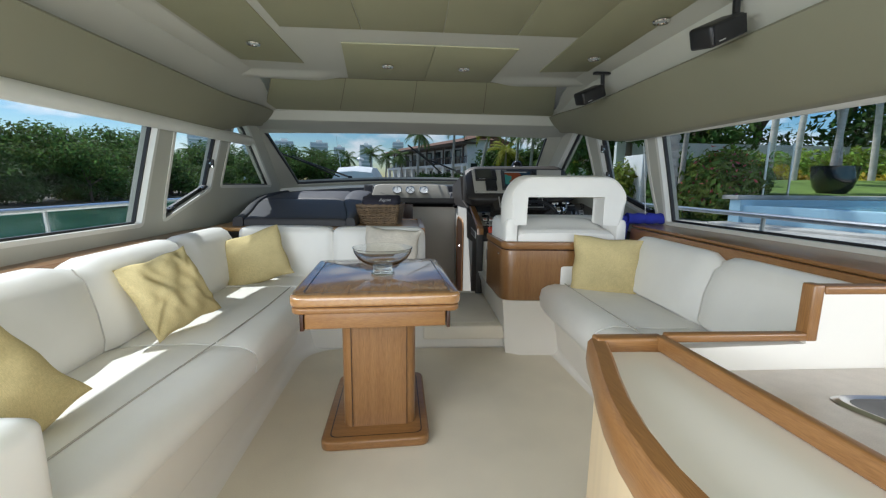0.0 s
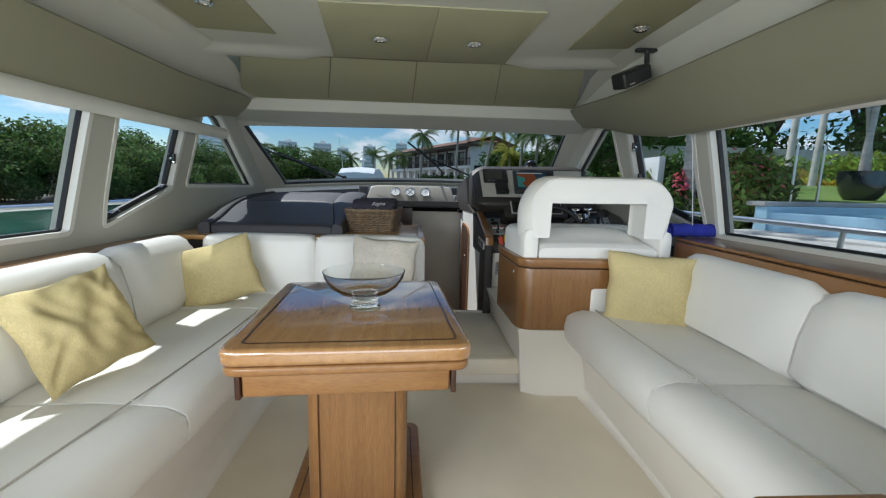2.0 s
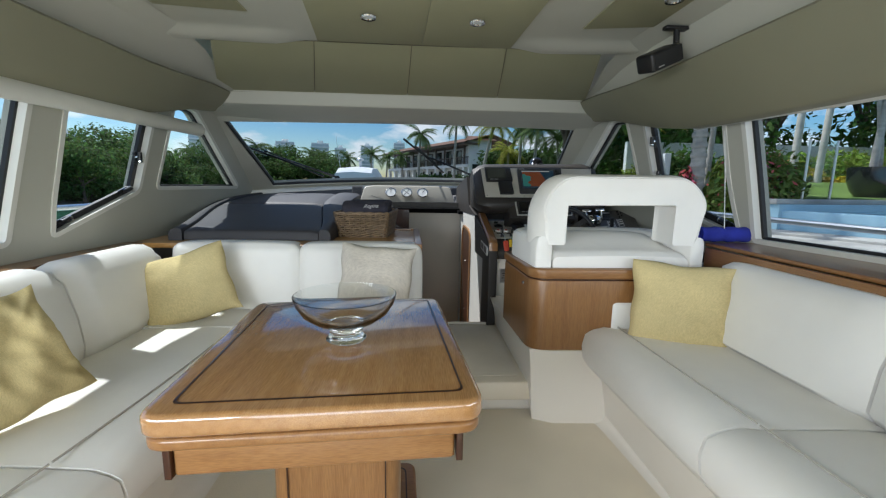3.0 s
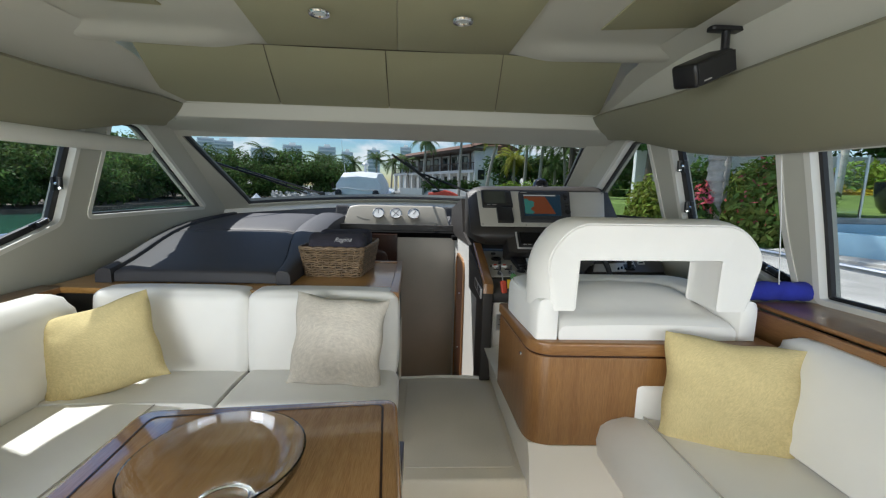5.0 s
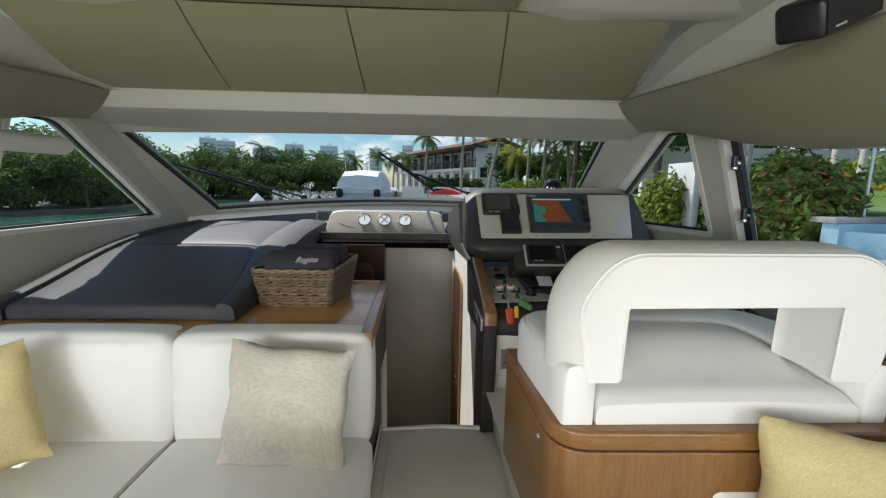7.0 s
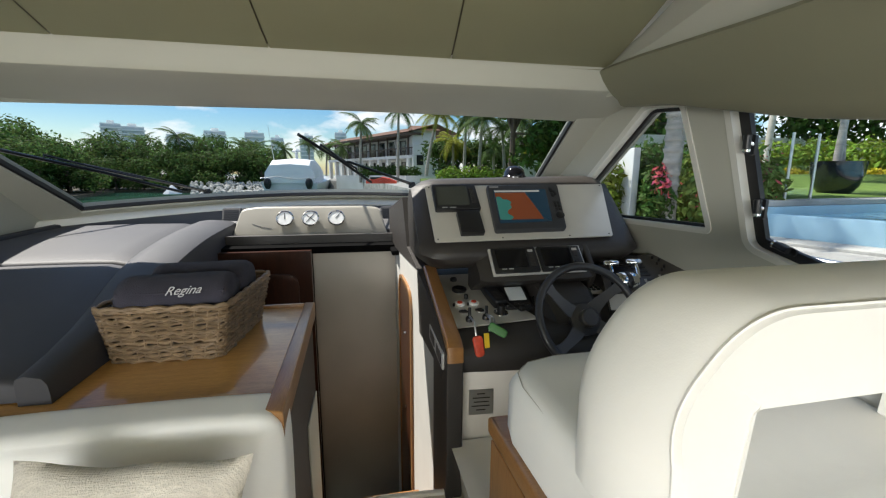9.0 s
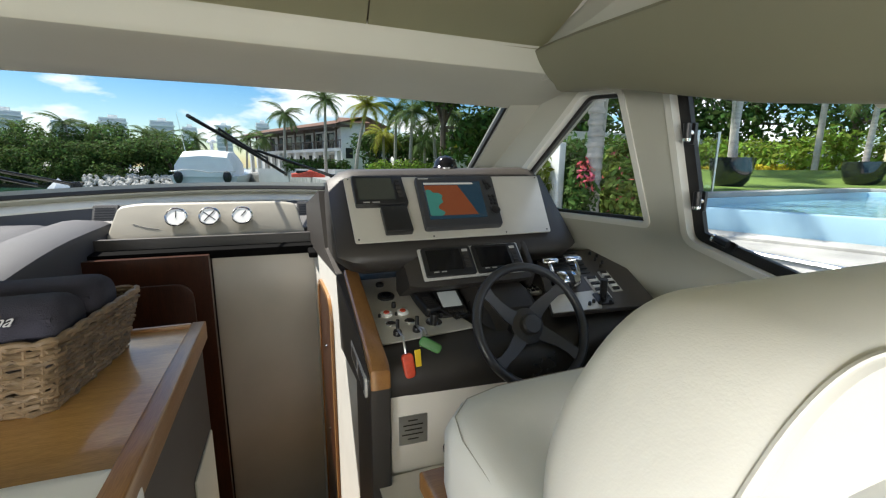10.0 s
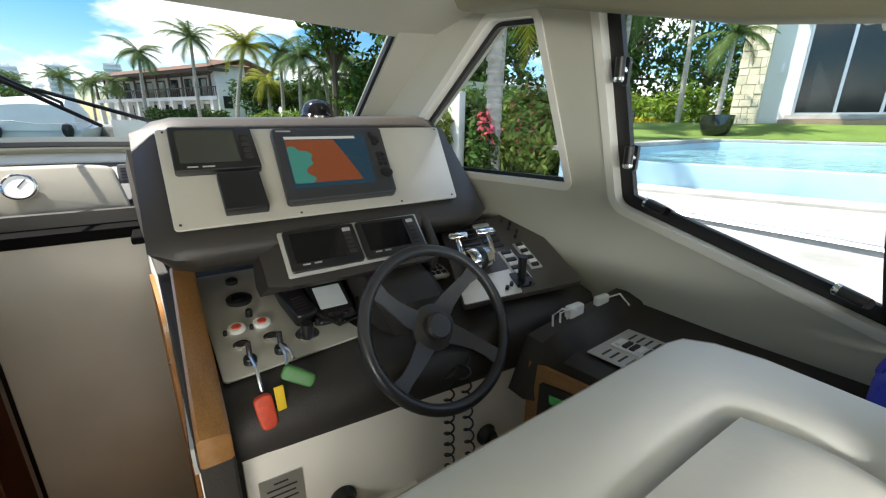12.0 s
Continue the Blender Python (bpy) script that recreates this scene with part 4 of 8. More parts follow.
    for y, side, up, grow in ((2.566, 0.082, 0.040, 0.010), (2.564, 0.072, 0.034, 0.003), (2.572, 0.060, 0.026, 0.0), (2.595, 0.036, 0.013, 0.0), (2.63, 0.014, 0.004, 0.0), (2.67, 0.0, 0.0, 0.0), (2.705, 0.004, 0.002, 0.0), (2.725, 0.014, 0.010, 0.003), (2.735, 0.032, 0.026, 0.012)):
        row = []
        for x, z in outer:
            k = smoothstep(0.0, 0.42, abs(x - 0.99))
            row.append((x + math.copysign(side * k * (1 - 0.55 * smoothstep(0.95, 1.15, z)), 0.99 - x), y, z + (0.008 if z < 0.93 and grow > 0.005 else 0) - 0.6 * up * smoothstep(0.95, 1.2, z)))
        for x, z in inner[::-1]:
            row.append((x + math.copysign(grow, x - 0.979) * -1, y, z + (grow if z > 1.0 else 0) + (0.008 if z < 0.93 and grow > 0.005 else 0)))
        rows.append([(x, y - 0.06 * (z - 0.92), z) for x, y, z in row])
    part("backrest", loft(rows, close_ends=True, ring=True), M_LEATHER, s, "arched leather backrest with an open middle", 50)
    part("backrest_seam", tube([(x, y - 0.001, z + 0.0005) for x, y, z in rows[2][:len(outer)]], 0.0022, 5), M_LEATHER, s, "piped seam along the backrest")
    return s


helm_seat()


# ---- galley ----
def galley():
    g = thing("galley_counter", (0.9, 0.3, 0), "cream galley counter with teak fiddles and a curved end", "counter")
    curve = [(0.418, 0.858), (0.392, 0.77), (0.362, 0.68), (0.336, 0.59), (0.318, 0.50), (0.311, 0.41), (0.318, 0.30), (0.34, 0.15), (0.38, 0.0), (0.43, -0.2), (0.46, -0.6)]
    body = [(x + 0.02, y - 0.01) for x, y in curve] + [(1.70, -0.6), (1.70, 0.84), (0.47, 0.85)]
    part("body", slab(body, 0.0, 0.70), mat("beech_laminate", (0.68, 0.53, 0.33), 0.35, vary=0.06, scale=3, stretch=(6, 6, 0.5)), g, "pale curved front")
    part("shelf_top", slab([(x + 0.036, y - 0.01) for x, y in curve] + [(0.64, -0.6), (0.64, 0.30), (0.60, 0.83), (0.47, 0.84)], 0.776, 0.785), M_GEL, g, "cream raised shelf")
    b = bmesh.new()
    rows = []
    for i, (x, y) in enumerate(curve):
        a, q = Vector(curve[max(0, i - 1)]), Vector(curve[min(len(curve) - 1, i + 1)])
        d = (q - a).normalized()
        nx, ny = -d.y, d.x
        if nx < 0:
            nx, ny = -nx, -ny
        rows.append([(x + nx * o, y + ny * o, z) for o, z in ((0, 0.735), (-0.004, 0.76), (-0.002, 0.803), (0.006, 0.812), (0.034, 0.814), (0.041, 0.807), (0.041, 0.77), (0.02, 0.735))])
    part("edge_rail", loft(rows, close_ends=True, ring=True), M_WOOD_Y, g, "curved teak edge rail", 40)
    part("fiddle", box(0.43, 0.60, 0.835, 0.872, 0.775, 0.818, 0.006), M_WOOD_X, g)
    part("fiddle", box(0.601, 0.965, 0.834, 0.860, 0.806, 0.826, 0.005), M_WOOD_X, g)
    f = box(-0.012, 0.012, -0.95, 0.0, 0.785, 0.822, 0.005)
    part("fiddle", moved(f, pose(0.590, 0.85, 0, 0, 0, 4.5)), M_WOOD_Y, g, "teak divider rail")
    part("splashback", slab([(0.60, 0.79), (0.955, 0.80), (0.955, 0.93), (1.70, 0.93), (1.70, 0.60), (0.60, 0.60)], 0.0, 0.028, to=lambda u, v, w: (u, 0.835 + w, v)), M_GEL, g, "cream splashback")
    part("fiddle", box(0.953, 0.981, 0.832, 0.868, 0.806, 0.948, 0.005), M_WOOD_Z, g, "upright teak fiddle")
    part("fiddle", box(0.982, 1.70, 0.832, 0.868, 0.924, 0.945, 0.005), M_WOOD_X, g)
    part("worktop", slab([(0.615, 0.834), (0.68, -0.6), (1.70, -0.6), (1.70, 0.834)], 0.70, 0.735, 0.003), mat("grey_beige_worktop", (0.52, 0.46, 0.40), 0.3, vary=0.06, scale=30, fine=0.08), g, "speckled beige worktop")
    k = thing("galley_sink", (1.1, 0.5, 0.735), "stainless sink let into the galley worktop", "sink")
    lo = rounded([(0.86, 0.71), (1.45, 0.67), (1.45, 0.30), (0.98, 0.30)], 0.06, 6)
    cx, cy = 1.2, 0.52
    rows = [[(*p, 0.7362) for p in lo], [(cx + (x - cx) * 0.97, cy + (y - cy) * 0.95, 0.742) for x, y in lo], [(cx + (x - cx) * 0.93, cy + (y - cy) * 0.89, 0.739) for x, y in lo]]
    part("rim", loft(rows, ring=True), M_STEEL, k, "brushed sink rim")
    rows = [[(cx + (x - cx) * 0.93, cy + (y - cy) * 0.89, 0.7392) for x, y in lo], [(cx + (x - cx) * 0.90, cy + (y - cy) * 0.85, 0.7385) for x, y in lo]]
    b = loft(rows, ring=True)
    b.faces.new([v for v in b.verts][len(lo):])
    # flat black sheet paints the dark of the open sink
    part("cover", b, M_BLACK, k, "flat black sheet for the sink's dark opening")
    return g


galley()

# ---- helm console ----
def wall_x(y):
    """The companionway's side wall runs slightly askew."""
    return 0.451 + 0.08 * (4.70 - y)


def console_side(y, z, w):
    return (min(wall_x(y) - 0.004, 0.526) + w, y, z)


def socket_place(u, v, w):
    return console_side(3.625 + u, 0.700 + v + 0.06 * u, w - 0.0005)


def helm():
    h = thing("helm_console", (1.0, 3.7, 0.2), "taupe-brown helm console with instruments, wheel and switch panels", "console")
    # lower body
    part("front_panel", slab([(0.60, 0.20), (1.62, 0.20), (1.62, 0.70), (0.60, 0.665)], 0, 0.03, to=lambda u, v, w: (u, 3.515 + w - 0.06 * (u - 0.6), v)), M_GEL, h, "cream panel below the console")
    part("corner_post", slab(rounded([(0.528, 3.464), (0.588, 3.464), (0.592, 3.60), (0.524, 3.714)], 0.008), -0.3, 0.735, 0.0), M_HELM, h, "dark brown corner post")
    # brown moulding: front lip and sloping top
    rows = []
    for i in range(17):
        t = i / 16
        x = 0.585 + (1.66 - 0.585) * t
        yf = 3.53 - 0.09 * t
        up = 0.045 * smoothstep(0.55, 0.75, t)
        rows.append([(x, yf + 0.06, 0.66), (x, yf - 0.012, 0.665), (x, yf - 0.022, 0.69), (x, yf + 0.0, 0.75 + up * 0.6), (x, yf + 0.03, 0.775 + up), (x, yf + 0.075, 0.787 + up), (x, yf + 0.30, 0.825 + up * 1.5), (x, 4.12, 0.872 + up * 2.6), (x, 4.25, 0.88 + up * 2.6)])
    part("moulding", loft(rows, close_ends=False), M_HELM, h, "sloping brown moulded top", 45)
    part("side_panel", slab(rounded([(3.466, 0.735), (3.56, 0.625), (3.714, 0.633), (3.984, 0.642), (4.03, 0.925), (4.02, 0.932), (3.80, 0.872), (3.60, 0.817), (3.47, 0.765)], 0.004), 0, 0.046, to=console_side), M_HELM, h, "brown console side")
    part("side_panel", slab([(4.0, 0.93), (4.28, 1.0), (4.4, 1.25), (4.9, 1.15), (4.9, 0.90), (4.7, 0.925), (4.02, 0.932)], 0, 0.046, to=console_side), M_HELM, h, "brown console side")
    # teak cap on the edge
    path = [(4.02, 0.955), (3.80, 0.895), (3.60, 0.84), (3.49, 0.81), (3.465, 0.79), (3.46, 0.735)]
    rows = []
    for y, z in path:
        rows.append([(0.53, y, z - 0.05), (0.53, y, z - 0.006), (0.536, y, z), (0.58, y, z - 0.004), (0.587, y, z - 0.01), (0.587, y, z - 0.05)])
    rows[-1] = [(0.53, 3.51, 0.733), (0.53, 3.462, 0.733), (0.536, 3.457, 0.733), (0.58, 3.457, 0.733), (0.587, 3.462, 0.733), (0.587, 3.51, 0.733)]
    part("edge_trim", loft(rows, close_ends=True, ring=True), M_WOOD_Y, h, "teak edge trim", 40)
    # socket plate on the side
    p = part("socket_plate", slab(rect(-0.13, 0.13, 0.0, 0.062, 0.008), 0.0, 0.007, to=lambda u, v, w: socket_place(u, v, -w)), M_ALU, h, "silver socket plate")
    for u in (-0.063, 0.063):
        part("socket", slab(rect(u - 0.045, u + 0.045, 0.011, 0.051, 0.006), 0.007, 0.010, to=lambda a, v, w: socket_place(a, v, -w)), M_BLACK, p, "black socket")
    # instrument pod
    rows = []
    for i in range(21):
        t = i / 20
        x = 0.495 + (1.545 - 0.495) * t
        e = max(0, 1 - min(t, 1 - t) * 20 / 2.0) ** 2
        s = 0.05 * e
        lift = 0.012 * (2 * t - 1)
        prof = [(4.34, 0.95 + s), (4.36, 1.28 - s), (4.30 - s * 0.3, 1.352 - s + lift), (4.235, 1.360 - s + lift), (4.185 + s * 0.2, 1.350 - s + lift), (4.150 + s, 1.318 + lift), (3.88 + s, 1.080), (3.845 + s, 1.045), (3.84 + s, 1.015 + s * 0.4), (3.865 + s, 0.985 + s), (3.93 + s, 0.955 + s), (4.1, 0.945 + s)]
        rows.append([(x, y, z) for y, z in prof])
    part("instrument_pod", loft(rows, close_ends=True, ring=True), M_HELM, h, "brown leather-look instrument pod", 50)
    P = plane((0.563, 3.872, 1.083), (1, 0, 0.008), (0, 0.27, 0.225))
    panel = part("instrument_panel", slab(rounded([(-0.004, 0.0), (0.835, 0.002), (0.93, 0.362), (-0.008, 0.358)], 0.012), 0.0, 0.007, 0.002, to=P), M_PANEL, h, "silver-beige instrument panel")
    for u, v in ((0.01, 0.345), (0.01, 0.015), (0.30, 0.012), (0.62, 0.012), (0.82, 0.016), (0.62, 0.35), (0.91, 0.348)):
        part("screw", slab(rect(u - 0.003, u + 0.003, v - 0.003, v + 0.003, 0.002), 0.0065, 0.009, to=P), M_BLACK, panel)
    d = part("display", slab(rect(0.020, 0.232, 0.175, 0.343, 0.01), 0.006, 0.030, 0.004, to=P), M_BLACK, h, "small black display")
    part("screen", slab(rect(0.036, 0.182, 0.20, 0.325), 0.0302, 0.0315, to=P), mat("grey_green_lcd", (0.055, 0.06, 0.05), 0.2, vary=0.1), d, "dark grey-green screen")
    for k in range(5):
        part("key", slab(rect(0.196, 0.216, 0.21 + 0.023 * k, 0.227 + 0.023 * k, 0.003), 0.030, 0.033, to=P), M_HELM, d)
    part("marking", slab(rect(0.05, 0.075, 0.183, 0.188), 0.0301, 0.0308, to=P), M_ALU, d)
    part("marking", slab(rect(0.085, 0.115, 0.183, 0.188), 0.0301, 0.0308, to=P), M_ALU, d)
    part("speaker_cover", slab(rect(0.112, 0.218, 0.027, 0.160, 0.006), 0.006, 0.035, 0.004, to=P), M_BLACK, h, "black square cover")
    pl = part("chart_plotter", slab(rounded([(0.268, 0.034), (0.606, 0.036), (0.660, 0.334), (0.288, 0.330)], 0.015), 0.006, 0.034, 0.006, to=P), mat("graphite_plastic", (0.035, 0.036, 0.04), 0.4, vary=0.06), h, "graphite chart plotter")
    part("screen", slab(rounded([(0.296, 0.075), (0.548, 0.078), (0.582, 0.295), (0.313, 0.292)], 0.004), 0.0342, 0.0352, to=P), M_MAPB, pl, "lit chart with dark blue sea")
    land = [(0.303, 0.095), (0.512, 0.095), (0.500, 0.15), (0.485, 0.21), (0.468, 0.272), (0.316, 0.272)]
    part("chart_land", slab(land, 0.0353, 0.0358, to=P), M_MAPO, pl, "orange chart land")
    teal = [(0.303, 0.095), (0.355, 0.093), (0.372, 0.11), (0.345, 0.135), (0.355, 0.155), (0.378, 0.17), (0.372, 0.19), (0.385, 0.205), (0.37, 0.225), (0.345, 0.225), (0.338, 0.245), (0.315, 0.245)]
    part("chart_inlet", slab(rounded(teal, 0.008, 2), 0.0359, 0.0364, to=P), M_MAPT, pl, "turquoise chart shallows")
    part("status_bar", slab(rect(0.316, 0.545, 0.276, 0.288), 0.0359, 0.0363, to=P), M_MAPW, pl, "pale status bar")
    for k, (u, v, w_, h_) in enumerate([(0.608, 0.29, 0.016, 0.03), (0.607, 0.255, 0.016, 0.025), (0.622, 0.27, 0.014, 0.03), (0.60, 0.20, 0.013, 0.016), (0.617, 0.20, 0.013, 0.016), (0.598, 0.178, 0.013, 0.016), (0.615, 0.178, 0.013, 0.016), (0.594, 0.156, 0.013, 0.014), (0.611, 0.156, 0.013, 0.014)]):
        part("key", slab(rect(u - w_ / 2, u + w_ / 2, v - h_ / 2, v + h_ / 2, 0.004), 0.034, 0.039, 0.001, to=P), M_BLACK, pl)
    part("dial", slab([(0.598 + 0.021 * math.cos(a * math.pi / 8), 0.115 + 0.021 * math.sin(a * math.pi / 8)) for a in range(16)], 0.034, 0.043, 0.003, to=P), M_BLACK, pl, "round rotary dial")
    part("brand_bar", slab(rect(0.30, 0.345, 0.312, 0.318), 0.0342, 0.0348, to=P), M_ALU, pl, "pale maker's bar")
    # lower twin displays
    rows = []
    for i in range(13):
        t = i / 12
        x = 0.735 + (1.262 - 0.735) * t
        e = max(0, 1 - min(t, 1 - t) * 12 / 1.5) ** 2 * 0.03
        rows.append([(x, 3.98, 0.85), (x, 3.93, 0.85), (x, 3.80 + e, 0.905), (x, 3.757 + e, 0.924), (x, 3.746 + e, 0.936), (x, 3.757 + e, 0.95), (x, 3.872 + e, 1.062 - e), (x, 3.90, 1.07 - e), (x, 3.98, 1.06 - e)])
    part("display_mount", loft(rows, close_ends=True, ring=True), M_HELM, h, "brown moulded display mount", 45)
    part("display_hood", slab(rounded([(3.76, 0.955), (3.87, 1.075), (3.95, 1.09), (4.0, 1.0), (3.92, 0.86), (3.80, 0.86)], 0.04), 0, 0.03, 0.008, to=lambda u, v, w: (1.235 + w, u, v)), M_HELM, h, "curved side cheek")
    Q = plane((0.774, 3.752, 0.9505), (1, 0, 0.004), (0, 0.09, 0.09))
    tp = part("display_plate", slab(rounded([(0.010, 0.004), (0.436, 0.008), (0.441, 0.147), (0.010, 0.143)], 0.006), 0.0, 0.006, 0.001, to=Q), M_ALU, h, "silver plate with two displays")
    for u0 in (0.020, 0.228):
        d = part("display", slab(rect(u0, u0 + 0.200, 0.013, 0.138, 0.008), 0.006, 0.018, 0.003, to=Q), M_BLACK, tp)
        d2 = part("screen", slab(rect(u0 + 0.016, u0 + 0.152, 0.036, 0.126), 0.0182, 0.0192, to=Q), M_SCREEN, tp, "dark glossy screen")
        for k in range(6):
            part("key", slab(rect(u0 + 0.163, u0 + 0.186, 0.040 + 0.0145 * k, 0.051 + 0.0145 * k, 0.002), 0.018, 0.0205, to=Q), M_ALU if k == 5 else M_HELM, tp)
        for k in (0.03, 0.06):
            part("marking", slab(rect(u0 + k, u0 + k + 0.02, 0.028, 0.032), 0.0181, 0.0187, to=Q), M_ALU, tp)
    # compass dome
    part("compass", lathe([(0.062, 0), (0.062, 0.012), (0.057, 0.018), (0.055, 0.03), (0.046, 0.05), (0.028, 0.064), (0, 0.07)], (1.06, 4.28, 1.352), 24), M_SCREEN, h, "black domed compass")
    # port switch panel
    S = plane((0.595, 3.612, 0.7955), (1, 0, 0.004), (0, 0.5, 0.081))
    sw = part("switch_panel", slab(rounded([(0.0, 0.0), (0.345, 0.028), (0.21, 0.40), (0.19, 0.505), (-0.012, 0.505)], 0.012), 0.0, 0.006, 0.001, to=S), M_PANEL, h, "brushed beige switch panel")

    def knob(u, v, r, hgt, m_, nm, lab="", par=None, S_=S):
        o = Vector(S_(u, v, 0.006))
        n = Vector(S_(u, v, 1.006)) - o
        return part(nm, lathe([(0, 0), (r, 0), (r, hgt * 0.75), (r * 0.85, hgt), (0, hgt)], o, 16, axis=n), m_, par or sw, lab)

    g = knob(0.085, 0.322, 0.034, 0.012, M_BLACK, "gauge", "round black gauge")
    knob(0.085, 0.322, 0.022, 0.0135, M_SCREEN, "gauge_glass")
    knob(0.083, 0.432, 0.017, 0.012, M_BLACK, "button")
    for u, v in ((0.056, 0.185), (0.117, 0.185)):
        knob(u, v, 0.022, 0.010, M_WHITE, "button_cover", "clear flip cover over a red button")
        knob(u, v, 0.012, 0.013, M_RED, "button")
        knob(u - 0.028, v - 0.012, 0.005, 0.012, M_BLACK, "toggle")
    for u, v in ((0.055, 0.115), (0.125, 0.118)):
        knob(u, v, 0.019, 0.005, M_CHROME, "bezel", "chrome warning light bezel")
        knob(u, v, 0.013, 0.0055, M_HELM, "lens")
    for u, v in ((0.095, 0.235), (0.245, 0.12), (0.285, 0.14), (0.315, 0.17), (0.30, 0.10), (0.325, 0.12)):
        knob(u, v, 0.009, 0.02, M_BLACK, "toggle", "black toggle switch")
    knob(0.207, 0.09, 0.03, 0.004, M_CHROME, "socket_flange", "chrome socket flange")
    knob(0.207, 0.09, 0.016, 0.035, M_BLACK, "socket_plug", "black plug")
    # ignition keys
    for k, (u, v) in enumerate(((0.062, 0.045), (0.132, 0.052))):
        knob(u, v, 0.015, 0.016, M_BLACK, "ignition", "black ignition barrel")
    # radar keypad under the wheel
    part("keypad", slab(rounded([(0.60, 0.16), (0.70, 0.15), (0.72, 0.27), (0.64, 0.28)], 0.012), 0.03, 0.045, 0.003, to=S), M_PANEL, h, "silver keypad")
    for a in range(3):
        for c in range(3):
            part("key", slab(rect(0.635 + 0.022 * a, 0.65 + 0.022 * a, 0.165 + 0.024 * c, 0.18 + 0.024 * c, 0.004), 0.045, 0.049, to=S), M_BLACK, h)
    part("wheel_housing", loft([[(0.965, 3.92, 0.82), (0.985, 3.92, 0.925), (1.0, 3.92, 0.94), (1.19, 3.92, 0.94), (1.21, 3.92, 0.925), (1.24, 3.92, 0.83)], [(0.965, 3.72, 0.80), (0.982, 3.72, 0.885), (0.998, 3.72, 0.90), (1.19, 3.72, 0.90), (1.21, 3.72, 0.885), (1.24, 3.72, 0.81)], [(0.98, 3.65, 0.79), (0.995, 3.645, 0.845), (1.01, 3.645, 0.86), (1.18, 3.64, 0.86), (1.20, 3.64, 0.845), (1.22, 3.64, 0.80)], [(1.0, 3.60, 0.76), (1.01, 3.60, 0.78), (1.03, 3.60, 0.79), (1.16, 3.60, 0.79), (1.18, 3.60, 0.78), (1.20, 3.60, 0.76)]]), M_HELM, h, "brown housing behind the wheel")
    # starboard control panel
    T = plane((1.205, 3.562, 0.842), (0.42, -0.115, 0.036), (0.14, 0.46, 0.135))
    quad = rounded([(0.0, 0.0), (0.40, 0.0), (0.41, 0.485), (0.05, 0.40)], 0.012)
    rp = part("control_panel", slab(quad, -0.01, 0.006, 0.001, to=T), mat("brown_control_panel", (0.062, 0.054, 0.048), 0.35, vary=0.06), h, "brown control panel with breakers")
    part("control_plate", slab(rounded([(0.004, 0.004), (0.19, 0.004), (0.20, 0.12), (0.02, 0.11)], 0.008), 0.006, 0.009, to=T), M_PANEL, rp, "brushed plate")
    for k, (u0, v0, w_, h_) in enumerate([(0.20, 0.06, 0.05, 0.16), (0.27, 0.10, 0.04, 0.15)]):
        q = part("breaker_row", slab(rect(u0, u0 + w_, v0, v0 + h_), 0.006, 0.010, to=T), M_ALU, rp, "grey breaker strip")
        for j in range(7):
            part("breaker", slab(rect(u0 + 0.008, u0 + w_ - 0.008, v0 + 0.008 + j * h_ / 7.4, v0 + 0.022 + j * h_ / 7.4), 0.010, 0.016, to=T), M_WHITE if j % 2 else M_BLACK, q)
    for j in range(6):
        for i in range(2):
            part("label_window", slab(rect(0.10 + 0.075 * i, 0.165 + 0.075 * i, 0.25 + 0.035 * j, 0.272 + 0.035 * j, 0.004), 0.006, 0.011, 0.001, to=T), M_BLACK if (i + j) % 5 else M_ALU, rp, "small black gauge window")
    for j in range(5):
        knob(0.30 + 0.02 * (j % 2), 0.29 + 0.03 * j, 0.006, 0.014, M_BLACK, "toggle", "", rp, T)
    for j in range(5):
        knob(0.15 + 0.02 * j, 0.03 + 0.012 * (j % 2), 0.006, 0.016, M_BLACK, "toggle", "", rp, T)
    knob(0.085, 0.40, 0.035, 0.008, M_BLACK, "cup_holder", "black round recess", rp, T)
    # throttle
    th = thing("throttle", T(0.10, 0.16, 0.006), "chrome twin-lever engine throttle", "throttle lever")
    part("throttle_base", moved(lathe([(0, -0.045), (0.034, -0.045), (0.04, -0.03), (0.04, 0.03), (0.034, 0.045), (0, 0.045)], (0, 0, 0), 24, axis=(1, 0, 0)), Matrix.Translation(Vector(T(0.10, 0.16, 0.04)))), M_CHROME, th, "chrome drum")
    part("drum_band", moved(lathe([(0.0405, -0.012), (0.0415, -0.010), (0.0415, 0.010), (0.0405, 0.012)], (0, 0, 0), 24, axis=(1, 0, 0)), Matrix.Translation(Vector(T(0.10, 0.16, 0.04)))), M_BLACK, th, "black band")
    for du in (-0.05, 0.055):
        part("lever", tube([T(0.10 + du, 0.16, 0.05), T(0.10 + du, 0.19, 0.075), T(0.10 + du, 0.225, 0.088)], 0.009, 10, taper=0.007), M_CHROME, th, "chrome lever")
        part("grip", moved(box(-0.035, 0.035, -0.014, 0.014, -0.011, 0.011, 0.010, 3), axes(T(0.10 + du * 0.9, 0.23, 0.092), (1, -0.2, 0.05), (0.1, 0.9, 0.3))), M_CHROME, th, "chrome grip")
    kn = thing("trim_lever", T(0.215, 0.06, 0.006), "black joystick lever on a small plate", "lever")
    part("lever_plate", slab(rect(0.185, 0.245, 0.025, 0.095, 0.006), 0.006, 0.012, to=T), M_BLACK, kn)
    part("lever", tube([T(0.215, 0.06, 0.01), T(0.215, 0.07, 0.05), T(0.215, 0.075, 0.085)], 0.012, 10, taper=0.014), M_BLACK, kn)
